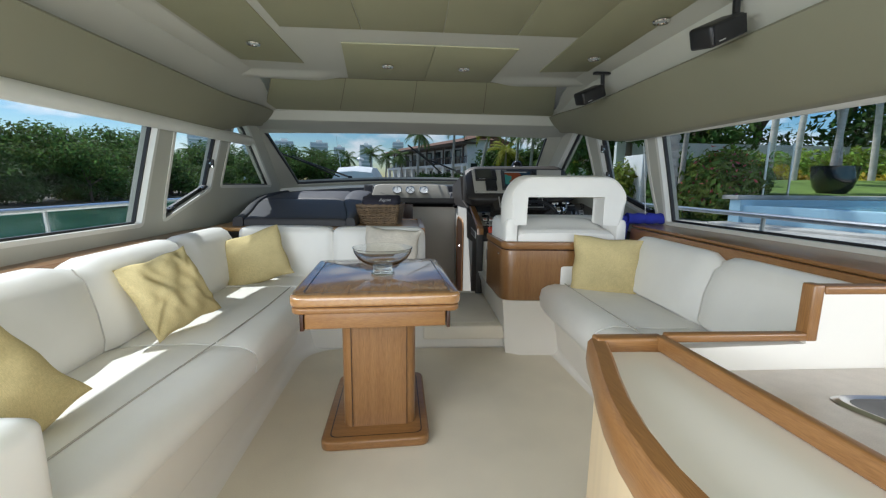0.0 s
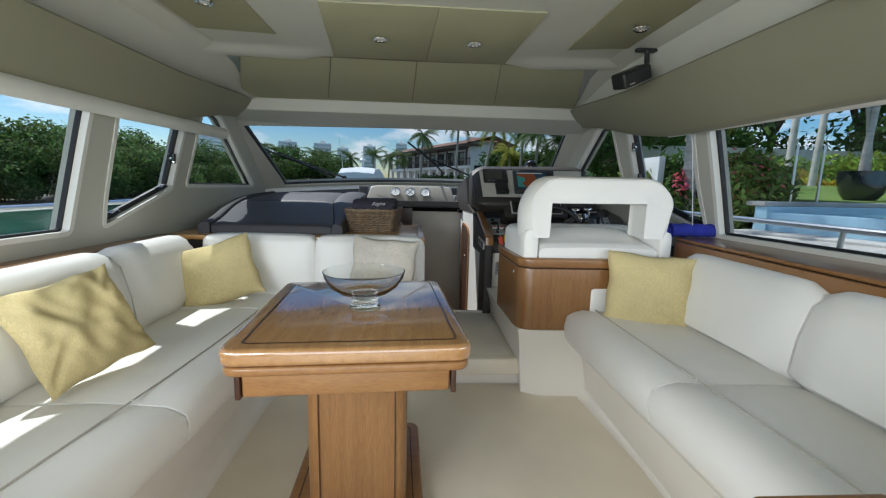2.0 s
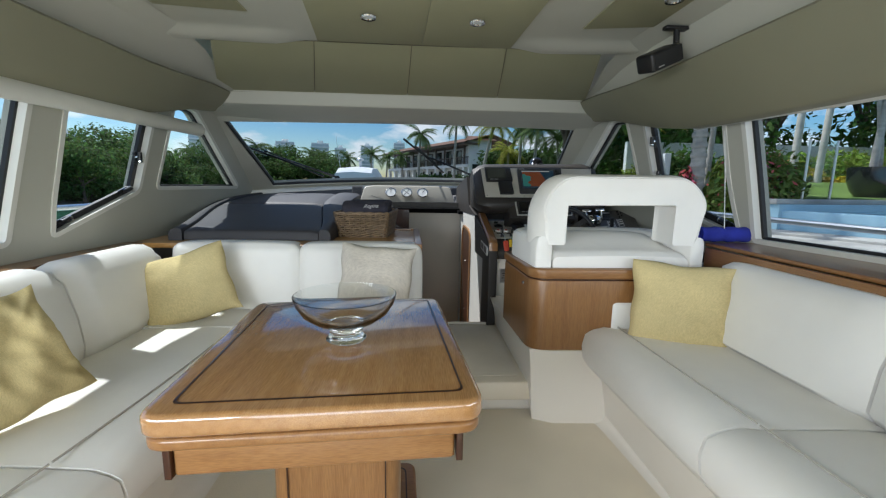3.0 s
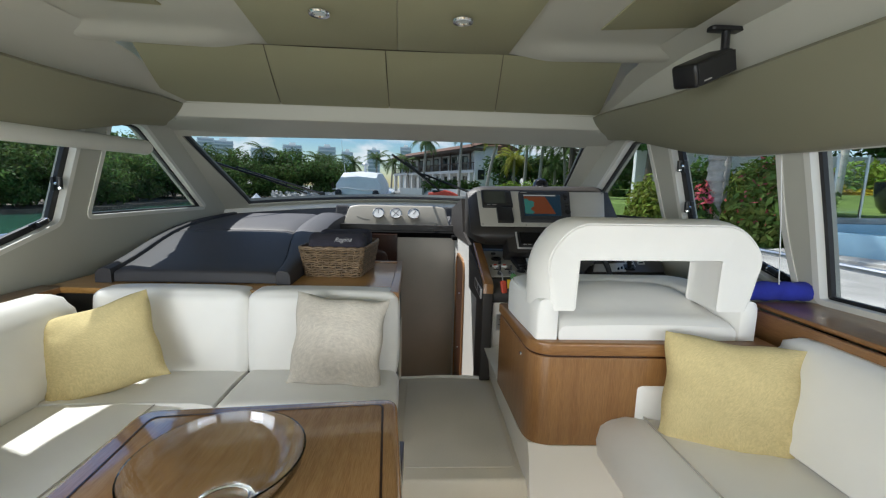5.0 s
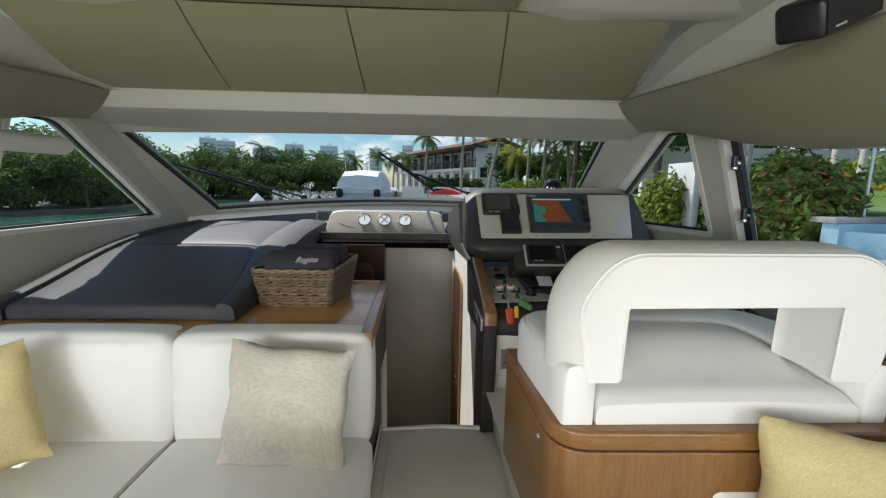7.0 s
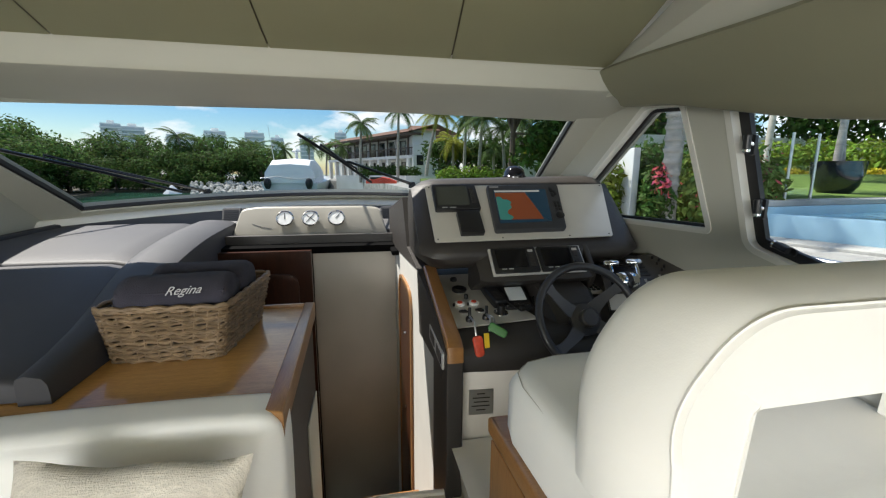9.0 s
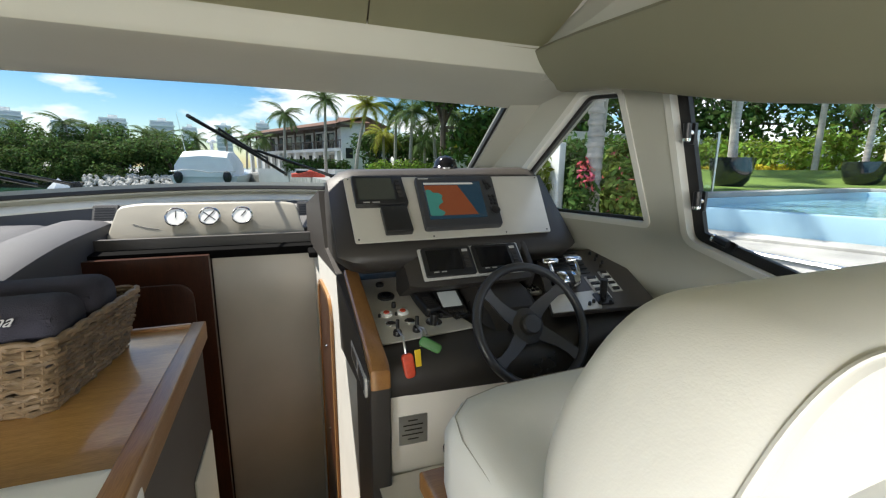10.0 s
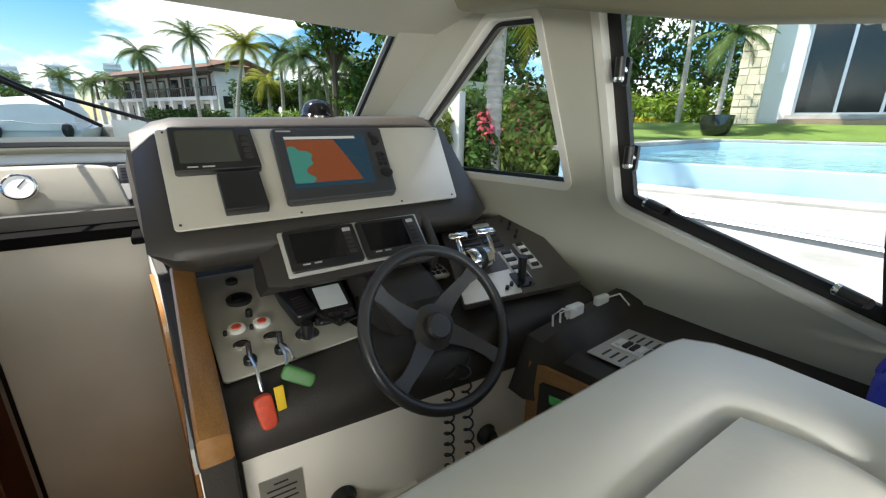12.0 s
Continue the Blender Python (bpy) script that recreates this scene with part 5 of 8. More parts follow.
    # starboard side tray
    rows = [[(1.30, 3.46, 0.60), (1.32, 3.42, 0.79), (1.36, 3.40, 0.815), (1.60, 3.40, 0.84), (1.74, 3.42, 0.84)],
            [(1.30, 3.40, 0.60), (1.325, 3.37, 0.785), (1.37, 3.36, 0.812), (1.60, 3.36, 0.835), (1.74, 3.38, 0.84)],
            [(1.36, 3.33, 0.60), (1.37, 3.33, 0.73), (1.41, 3.325, 0.75), (1.60, 3.32, 0.765), (1.75, 3.33, 0.82)],
            [(1.40, 3.10, 0.60), (1.41, 3.10, 0.73), (1.45, 3.10, 0.75), (1.63, 3.10, 0.76), (1.78, 3.10, 0.81)],
            [(1.44, 2.60, 0.60), (1.45, 2.60, 0.73), (1.49, 2.60, 0.75), (1.66, 2.60, 0.76), (1.82, 2.60, 0.80)]]
    tr = part("side_tray", loft(rows), M_HELM, h, "brown moulded side tray", 45)
    D = plane((1.425, 3.30, 0.757), (0.20, 0.0, 0.012), (0.035, -0.25, -0.002))
    q = part("tray_plate", slab([(0.0, 0.0), (0.0, 0.22), (0.19, 0.22), (0.19, 0.0)], -0.006, -0.003, to=D), M_ALU, tr, "engraved steel breaker plate")
    part("breaker_strip", slab([(0.07, 0.02), (0.07, 0.20), (0.12, 0.20), (0.12, 0.02)], -0.011, -0.006, to=D), M_WHITE, q, "white breaker strip")
    for j in range(9):
        part("breaker", slab([(0.078, 0.028 + 0.019 * j), (0.078, 0.04 + 0.019 * j), (0.112, 0.04 + 0.019 * j), (0.112, 0.028 + 0.019 * j)], -0.017, -0.011, to=D), M_BLACK if j % 3 else M_WHITE, q)
    for j in range(8):
        part("legend", slab([(0.015, 0.03 + 0.022 * j), (0.015, 0.036 + 0.022 * j), (0.055, 0.036 + 0.022 * j), (0.055, 0.03 + 0.022 * j)], -0.0068, -0.006, to=D), M_HELM, q, "unreadable engraved line")
        part("legend", slab([(0.135, 0.03 + 0.022 * j), (0.135, 0.036 + 0.022 * j), (0.175, 0.036 + 0.022 * j), (0.175, 0.03 + 0.022 * j)], -0.0068, -0.006, to=D), M_HELM, q, "unreadable engraved line")
    part("tray_plate", slab([(0.08, 0.42), (0.08, 0.66), (0.24, 0.66), (0.24, 0.42)], -0.006, -0.003, to=D), M_ALU, tr, "engraved steel plate")
    box_ = part("battery_monitor_panel", slab([(3.20, 0.46), (3.40, 0.46), (3.40, 0.72), (3.20, 0.70)], 0, 0.012, to=lambda u, v, w: (1.325 + (3.4 - u) * 0.35 - w, u, v)), M_WOOD_Y, h, "teak panel")
    part("monitor", slab(rect(3.25, 3.36, 0.53, 0.67, 0.006), 0.012, 0.022, to=lambda u, v, w: (1.325 + (3.4 - u) * 0.35 - w, u, v)), M_BLACK, box_, "black monitor")
    part("monitor_screen", slab(rect(3.28, 3.33, 0.62, 0.645), 0.022, 0.0235, to=lambda u, v, w: (1.325 + (3.4 - u) * 0.35 - w, u, v)), glow("green_digits", (0.1, 0.5, 0.12), 0.03), box_, "green lit readout")
    # plate and sockets on the cream front
    F = lambda u, v, w: (u, 3.515 - 0.06 * (u - 0.6) - w, v)
    lp = part("builder_plate", slab(rect(0.622, 0.714, 0.497, 0.598, 0.003), 0.0005, 0.003, to=F), M_STEEL, h, "small grey engraved plate")
    for k, (a, c) in enumerate(((0.652, 0.682), (0.636, 0.70), (0.640, 0.696), (0.632, 0.70), (0.65, 0.685))):
        part("legend", slab(rect(a, c, 0.578 - 0.016 * k, 0.582 - 0.016 * k), 0.003, 0.0036, to=F), M_HELM, lp, "unreadable engraved line")
    for x, z in ((1.235, 0.455), (0.80, 0.458)):
        o = Vector(F(x, z, 0.0))
        s_ = part("socket", lathe([(0, 0), (0.033, 0), (0.033, 0.008), (0.026, 0.016), (0.022, 0.03), (0, 0.032)], o, 20, axis=(0, -1, 0.1)), M_BLACK, h, "round black socket")
        part("plug", tube([o + Vector((0.005, -0.025, 0)), o + Vector((0.015, -0.06, -0.012)), o + Vector((0.04, -0.085, -0.03))], 0.016, 12), M_HELM, s_, "grey plug")
    return h


helm()


# ---- steering wheel ----
def steering_wheel():
    c = Vector((1.082, 3.50, 0.850))
    n = Vector((0.02, -0.85, 0.53)).normalized()
    u = Vector((1, 0.02, 0)).normalized()
    v = n.cross(u).normalized()
    w = thing("steering_wheel", c, "dark grey four-spoke steering wheel on the helm console", "steering wheel")
    part("rim", tube([c + (u * math.cos(a * math.pi / 32) + v * math.sin(a * math.pi / 32)) * 0.202 for a in range(64)], 0.0155, 14, closed=True), mat("dark_grey_rim", (0.03, 0.03, 0.033), 0.3, vary=0.1), w, "smooth dark rim", 60)
    spoke_m = mat("satin_grey_spoke", (0.045, 0.042, 0.041), 0.38, vary=0.08)
    for a in (35, 138, 215, 318):
        t = radians(a)
        d = u * math.cos(t) + v * math.sin(t)
        e = n.cross(d)
        k = e * 0.02
        pts = []
        for r, wd, dep in ((0.03, 0.030, -0.035), (0.08, 0.024, -0.030), (0.12, 0.019, -0.018), (0.16, 0.017, -0.008), (0.197, 0.024, 0.0)):
            o = c + d * r + n * dep + e * 0.012 * math.sin(r * 15)
            pts.append([o + e * wd + n * 0.004, o + e * wd - n * 0.004, o - e * wd - n * 0.004, o - e * wd + n * 0.004])
        part("spoke", loft(pts, close_ends=True, ring=True), spoke_m, w, "", 40)
    part("hub", lathe([(0, -0.07), (0.03, -0.07), (0.034, -0.05), (0.06, -0.045), (0.062, -0.03), (0.036, -0.022), (0.036, 0.0), (0.03, 0.006), (0, 0.007)], c, 28, axis=n), spoke_m, w, "round hub with a cap")
    part("column", tube([c - n * 0.06, c - n * 0.16], 0.032, 16), M_BLACK, w, "steering column")
    return w


steering_wheel()


# ---- handset, autopilot box, keys, cables ----
S = plane((0.595, 3.612, 0.7955), (1, 0, 0.004), (0, 0.5, 0.081))
hs = thing("radio_handset", S(0.20, 0.26, 0.01), "black radio handset lying on the switch panel", "radio")
m = axes(S(0.212, 0.212, 0.030), Vector(S(1, 0.12, 0)) - Vector(S(0, 0, 0)), Vector(S(-0.12, 1, 0.10)) - Vector(S(0, 0, 0)))
part("body", moved(slab(rounded([(-0.030, -0.085), (0.030, -0.085), (0.034, 0.03), (0.028, 0.115), (-0.028, 0.115), (-0.034, 0.03)], 0.018), -0.02, 0.02, 0.008), m), M_BLACK, hs)
part("screen", moved(slab(rect(-0.021, 0.021, 0.068, 0.103, 0.004), 0.0202, 0.0212), m), M_LCD, hs, "grey display")
for a in range(3):
    for c_ in range(2):
        part("key", moved(slab(rect(-0.02 + 0.0145 * a, -0.009 + 0.0145 * a, 0.03 + 0.016 * c_, 0.041 + 0.016 * c_, 0.003), 0.020, 0.0225), m), M_HELM, hs)
for a in range(5):
    part("grille_slot", moved(slab(rect(-0.017, 0.017, -0.06 + 0.013 * a, -0.055 + 0.013 * a, 0.002), 0.0202, 0.0212), m), M_HELM, hs)
ap = thing("autopilot_display", S(0.31, 0.24, 0.01), "black autopilot box with a pale grey display", "instrument")
m2 = axes(S(0.302, 0.188, 0.020), Vector(S(1, -0.02, 0)) - Vector(S(0, 0, 0)), Vector(S(0.05, 1, 0.25)) - Vector(S(0, 0, 0)))
part("body", moved(box(-0.055, 0.055, -0.082, 0.078, -0.018, 0.018, 0.008), m2), M_BLACK, ap)
part("screen", moved(slab(rect(-0.038, 0.040, -0.036, 0.050, 0.004), 0.0182, 0.0195), m2), M_LCD, ap, "pale grey display")
for a in range(5):
    part("key", moved(slab(rect(-0.044 + 0.019 * a, -0.031 + 0.019 * a, -0.068, -0.055, 0.003), 0.018, 0.0215), m2), M_HELM, ap)


def key_tag(u, v, tags, label):
    k = thing("key_ring", S(u, v, 0.02), label, "keys")
    o = Vector(S(u, v, 0.026))
    part("key", moved(box(-0.006, 0.006, -0.004, 0.004, 0, 0.035, 0.002), Matrix.Translation(o)), M_BLACK, k, "black key head")
    for body, mat_, lab in tags:
        chain, pts = body
        part("chain", tube([o + Vector(p) for p in chain], 0.0042, 6), M_STEEL, k, "steel ball chain")
        a, b_, w_, th_ = pts
        a, b_ = Vector(a), Vector(b_)
        d = (b_ - a)
        side = d.cross(Vector((0, -1, 0.2))).normalized()
        nn = side.cross(d).normalized()
        L_ = d.length
        shape = rounded([(-w_, 0), (w_, 0), (w_ * 0.9, L_), (-w_ * 0.9, L_)], w_ * 0.8 if "float" in lab else 0.003, 5)
        mm = axes(a, side, d)
        part("tag", moved(slab(shape, -th_, th_, min(th_ * 0.6, 0.006)), mm), mat_, k, lab)
    return k


key_tag(0.062, 0.045, [(([(0, 0, 0), (0.004, -0.05, -0.005), (0.004, -0.075, -0.03), (0.006, -0.082, -0.055)], ((0.655, 3.535, 0.795), (0.663, 3.515, 0.722), 0.019, 0.010)), M_RED, "red foam float")], "ignition key with a red float hanging from the panel")
key_tag(0.132, 0.052, [(([(0, 0, 0), (0.0, -0.05, 0.0), (-0.006, -0.075, -0.02), (-0.012, -0.08, -0.04)], ((0.690, 3.535, 0.803), (0.692, 3.52, 0.73), 0.010, 0.002)), M_YTAG, "yellow plastic tag"),
                       (([(0, 0, 0), (0.01, -0.05, 0.005), (0.012, -0.07, -0.005)], ((0.705, 3.555, 0.825), (0.765, 3.525, 0.793), 0.017, 0.010)), M_GREEN, "green foam float")], "ignition key with a yellow tag and green float")


def coil(name, a, b_, r, turns, label):
    a, b_ = Vector(a), Vector(b_)
    d = b_ - a
    u = d.cross(Vector((0, 1, 0.01))).normalized()
    v = d.cross(u).normalized()
    pts = [a + d * (i / (turns * 10)) + (u * math.cos(i * 0.628) + v * math.sin(i * 0.628)) * r for i in range(turns * 10 + 1)]
    return solo(name, tube(pts, 0.0028, 6), M_BLACK, label, "cable")


coil("coiled_cable", (1.085, 3.46, 0.74), (1.078, 3.44, 0.44), 0.013, 9, "black coiled cable hanging below the wheel")
coil("coiled_cable", (1.135, 3.46, 0.76), (1.15, 3.44, 0.44), 0.013, 8, "black coiled cable hanging below the wheel")
solo("cable", tube([S(0.21, 0.19, 0.03), S(0.25, 0.13, 0.03), S(0.29, 0.08, 0.015), S(0.35, 0.09, 0.02), S(0.37, 0.16, 0.03), S(0.42, 0.20, 0.03)], 0.004, 6), M_BLACK, "black handset lead on the switch panel", "cable")
pw = thing("charger_cables", (1.43, 3.385, 0.815), "white chargers and leads in the tray pocket", "charger")
part("plug", box(1.44, 1.50, 3.375, 3.40, 0.80, 0.855, 0.006), M_WHITE, pw)
part("plug", box(1.555, 1.61, 3.37, 3.39, 0.83, 0.86, 0.006), M_WHITE, pw)
for k in range(3):
    part("lead", tube([(1.38 + 0.03 * k, 3.385, 0.80), (1.37 + 0.03 * k, 3.38, 0.85), (1.40 + 0.03 * k, 3.375, 0.865 - 0.01 * k), (1.45, 3.38, 0.84)], 0.003, 6), M_WHITE, pw)
part("lead", tube([(1.61, 3.38, 0.845), (1.66, 3.37, 0.85), (1.67, 3.34, 0.82)], 0.003, 6), M_WHITE, pw)


# ---- port sideboard, dash, basket ----
def sideboard():
    s = thing("sideboard", (-0.4, 3.6, -0.4), "teak-topped sideboard behind the settee", "cabinet")
    part("body", box(-1.6, 0.035, 3.2, 3.90, -0.6, 0.79), M_HELM, s, "dark brown carcass")
    part("end_panel", box(0.0355, 0.042, 3.62, 3.88, -0.6, 0.45, 0.002), M_LINER, s, "cream lower end panel")
    part("worktop", slab([(-1.62, 3.165), (0.052, 3.14), (0.030, 3.925), (-1.62, 3.95)], 0.785, 0.815, 0.004), M_TOP_X, s, "varnished teak top")
    part("fiddle", slab([(0.020, 3.12), (0.066, 3.10), (0.045, 3.95), (0.004, 3.95)], 0.76, 0.828, 0.006), M_WOOD_Y, s, "raised teak edge")
    part("fiddle", box(-0.30, 0.004, 3.925, 3.945, 0.80, 0.828, 0.004), M_WOOD_X, s, "raised teak edge")
    return s


sideboard()


def dash():
    d = thing("dashboard_cover", (-1.0, 4.0, 0.82), "charcoal leatherette dashboard cover curving up to the windscreen", "dashboard")

    def top(x, y):
        t = (y - 3.2) / 1.9
        c = 1 - ((x + 1.02) / 0.62) ** 2
        return 0.868 + 0.125 * smoothstep(-0.1, 0.75, t) + 0.055 * t + 0.02 * c * min(1, t * 3)

    def edge_r(y):
        return -0.572 - 0.175 * smoothstep(3.2, 4.3, y) - 0.04 * smoothstep(4.2, 5.0, y)

    def edge_l(y):
        return -1.37 - 0.17 * smoothstep(3.15, 4.3, y)
    for y0, y1 in ((3.275, 4.085), (4.10, 5.0)):
        n, k, rows = 16, 16, []
        for i in range(n + 1):
            y = y0 + (y1 - y0) * max(0, min(1, [0, 0.008, 0.025][i] if i < 3 else 1 - [0, 0.008, 0.025][n - i] if i > n - 3 else (i - 1) / (n - 2)))
            q = (0.014, 0.004, 0)[min(i, n - i)] if min(i, n - i) < 3 else 0
            a, b_ = edge_l(y), edge_r(y)
            row = [(a, y, 0.82)]
            for j in range(k + 1):
                x = a + (b_ - a) * j / k
                qq = 0.010 * max(0, 1 - min(j, k - j) / 0.6)
                row.append((x, y, top(x, y) - q - qq))
            row.append((b_, y, 0.82))
            rows.append(row)
        part("pad", loft(rows, close_ends=True, ring=True), M_DASH, d, "padded charcoal panel", 40)
    for nm, f0, f1 in (("border_right", lambda y: edge_r(y) + 0.006, lambda y: -0.497 - 0.055 * smoothstep(3.2, 5.0, y)), ("border_left", lambda y: edge_l(y) - 0.085, lambda y: edge_l(y) - 0.006)):
        rows = []
        for i in range(16):
            y = 3.262 + (5.05 - 3.262) * i / 15
            a, b_ = f0(y), f1(y)
            zz = top(edge_r(y) if nm == "border_right" else edge_l(y), y)
            inner, outer = (a, b_) if nm == "border_right" else (b_, a)
            rows.append([(inner, y, 0.816), (inner, y, zz - 0.004), (inner * 0.94 + outer * 0.06, y, zz + 0.006), (inner * 0.7 + outer * 0.3, y, zz + 0.012), (outer * 0.8 + inner * 0.2, y, zz + 0.004), (outer * 0.96 + inner * 0.04, y, zz - 0.012), (outer, y, zz - 0.04), (outer, y, 0.816)])
        part("border", loft(rows, close_ends=True), M_DASH, d, "raised charcoal border", 45)
    return d


dash()
# lower ledge under the windscreen
M_LEDGE = mat("grey_dash_ledge", (0.065, 0.063, 0.063), 0.5, vary=0.08, scale=5, grain=0.2, grain_scale=300)
rows, sill = [], []
for i in range(31):
    u = -1.6 + 3.15 * i / 30
    p = Vector(screen(u, 1.03, -0.01))
    f_ = 1 - 0.6 * smoothstep(1.0, 1.5, abs(u + 0.05))
    sill.append([p + Vector((0, 0.05, 0.004)), p + Vector((0, -0.01, -0.002)), p + Vector((0, -0.045 * f_, -0.018)), p + Vector((0, -0.06 * f_, -0.036)), p + Vector((0, -0.058 * f_, -0.046))])
    rows.append([p + Vector((0, -0.052 * f_, -0.042)), p + Vector((0, -0.06 * f_, -0.046)), p + Vector((0, -0.12 * f_, -0.115)), p + Vector((0, -0.20 * f_, -0.15)), p + Vector((0, -0.42 * f_, -0.19)), p + Vector((0, -0.44 * f_, -0.30))])
built("windscreen_sill", loft(sill), M_FRAME, "pale moulded sill along the windscreen foot", 40)
built("dash_ledge", loft(rows), M_LEDGE, "grey moulded ledge below the windscreen", 40)


def gauge_pod():
    g = thing("gauge_panel", (-0.08, 5.0, 0.95), "beige gauge panel with three chrome dials", "instrument panel")
    face = rounded([(-0.555, 0.0), (-0.30, -0.035), (0.18, -0.035), (0.42, -0.008), (0.375, 0.165), (0.28, 0.178), (-0.42, 0.178), (-0.515, 0.163)], [0.02, 0.1, 0.1, 0.02, 0.03, 0.1, 0.1, 0.03])
    G = lambda u, v, w: (u, 4.93 + 0.10 * (v / 0.17) + w, 0.978 + v)
    part("panel", slab(face, 0.0, 0.05, 0.012, to=G), M_POD, g, "beige swept panel", 45)
    # underside goes black to hold the overhang's shade in its colour
    part("underside", slab(rounded([(-0.56, -0.075), (0.43, -0.075), (0.425, -0.006), (0.18, -0.037), (-0.30, -0.037), (-0.56, -0.002)], 0.01), 0.01, 0.20, to=G), M_PAINTED_SHADE, g, "underside coloured black for the overhang's shade")
    for x in (-0.237, -0.078, 0.086):
        o = Vector(G(x, 0.096, -0.012))
        nn = (0, -0.85, 0.5)
        dial = part("dial", lathe([(0, 0.0), (0.050, 0.0), (0.054, 0.010), (0.055, 0.030), (0.050, 0.036), (0.045, 0.031), (0, 0.031)], o, 32, axis=nn), M_CHROME, g, "chrome-rimmed dial")
        part("dial_face", lathe([(0, 0.0312), (0.0445, 0.0312), (0.0445, 0.0320), (0, 0.0325)], o, 28, axis=nn), M_WHITE, dial, "white dial face")
        hand = box(-0.002, 0.002, -0.006, 0.034, 0.033, 0.0345)
        mm = Matrix.Translation(o) @ Vector(nn).to_track_quat("Z", "Y").to_matrix().to_4x4() @ pose(0, 0, 0, 0, 0, -60 + 260 * abs(x))
        part("hand", moved(hand, mm), M_BLACK, dial)
        if abs(x + 0.078) < 0.01:
            part("hand", moved(box(-0.04, 0.04, -0.0022, 0.0022, 0.033, 0.034), mm), M_BLACK, dial)
            part("hand", moved(box(-0.0022, 0.0022, -0.04, 0.04, 0.033, 0.034), mm), M_BLACK, dial)
    # block added to keep sun off the companionway wall
    part("wing", box(0.42, 0.49, 4.55, 4.95, 0.90, 0.93, 0.008), M_PAINTED_SHADE, g, "dark filler added beside the console to block sun")
    # sheet over the bulkhead top, blackened as shade below the panel
    part("shelf_edge", loft([[(x, 4.692, 0.90), (x, 4.690, 0.942), (x, 4.94, 0.962), (x, 4.99, 0.93)] for x in (-0.62, -0.3, 0.1, 0.49)]), M_PAINTED_SHADE, g, "black sheet painted as the shade below the panel")
    for x0 in (-0.60, 0.44):
        v_ = part("vent", slab(rect(x0 - 0.055, x0 + 0.055, 0.085, 0.165, 0.006), 0.10, 0.13, to=G), M_LEDGE, g, "grey air vent")
        for k in range(5):
            part("slot", slab(rect(x0 - 0.045, x0 + 0.045, 0.094 + 0.013 * k, 0.101 + 0.013 * k, 0.002), 0.098, 0.105, to=G), M_BLACK, v_)
    part("swoosh", tube([G(-0.44, 0.075, -0.001), G(-0.38, 0.055, -0.001), G(-0.32, 0.045, -0.001)], 0.0018, 5), M_LEDGE, g, "engraved line")
    return g


gauge_pod()


# ---- basket with towels ----
def basket():
    c = Vector((-0.32, 3.68, 0.816))
    k = thing("wicker_basket", c, "brown wicker basket holding two rolled towels", "basket")
    lo = [(-0.488, 3.475), (-0.175, 3.462), (-0.140, 3.82), (-0.462, 3.85)]
    hi = [(-0.522, 3.485), (-0.155, 3.465), (-0.118, 3.905), (-0.495, 3.91)]

    def ring(t, n=12):
        base = [(a[0] + (b_[0] - a[0]) * t, a[1] + (b_[1] - a[1]) * t) for a, b_ in zip(lo, hi)]
        pts = rounded(base, 0.03, 4)
        out = []
        for i in range(len(pts)):
            a, b_ = Vector(pts[i]), Vector(pts[(i + 1) % len(pts)])
            m_ = max(1, int((b_ - a).length / 0.018))
            for j in range(m_):
                out.append(a + (b_ - a) * j / m_)
        return out
    H = 0.150
    for r in range(12):
        t = r / 11
        pts = ring(t)
        z = 0.822 + H * t
        amp = 0.0035
        part("strand", tube([(p.x + (p.x + 0.32) * 0.02 * (1 if (i + r) % 2 else -1), p.y + amp * (1 if (i + r) % 2 else -1), z + 0.003 * math.sin(i * 1.7 + r)) for i, p in enumerate(pts)], 0.0062, 5, closed=True), M_WICKER, k, "" if r else "woven willow strand", 60)
    for r in (2, 5, 8):
        for s_ in (0, 1):
            pts = ring((r + 0.5) / 11)
            z = 0.822 + H * (r + 0.5) / 11
            part("twist", tube([(p.x, p.y, z + 0.007 * math.sin(i * 1.3 + s_ * math.pi)) for i, p in enumerate(pts)], 0.005, 5, closed=True), M_WICKER, k, "", 60)
    for s_ in (0, 1):
        pts = ring(1.02)
        part("rim", tube([(p.x, p.y, 0.822 + H + 0.004 + 0.006 * math.sin(i * 0.9 + s_ * math.pi)) for i, p in enumerate(pts)], 0.007, 6, closed=True), M_WICKER, k, "braided rim", 60)
    a, b_ = ring(0.0), ring(1.0)
    n_ = 44
    for i in range(n_):
        p, q = a[i * len(a) // n_], b_[i * len(b_) // n_]
        part("stake", tube([(p.x, p.y, 0.82), ((p.x + q.x) / 2, (p.y + q.y) / 2, 0.89), (q.x, q.y, 0.822 + H)], 0.004, 5), M_WICKER, k)
    part("bottom", slab(rounded(lo, 0.03, 4), 0.817, 0.826), M_WICKER, k)
    return k


basket()


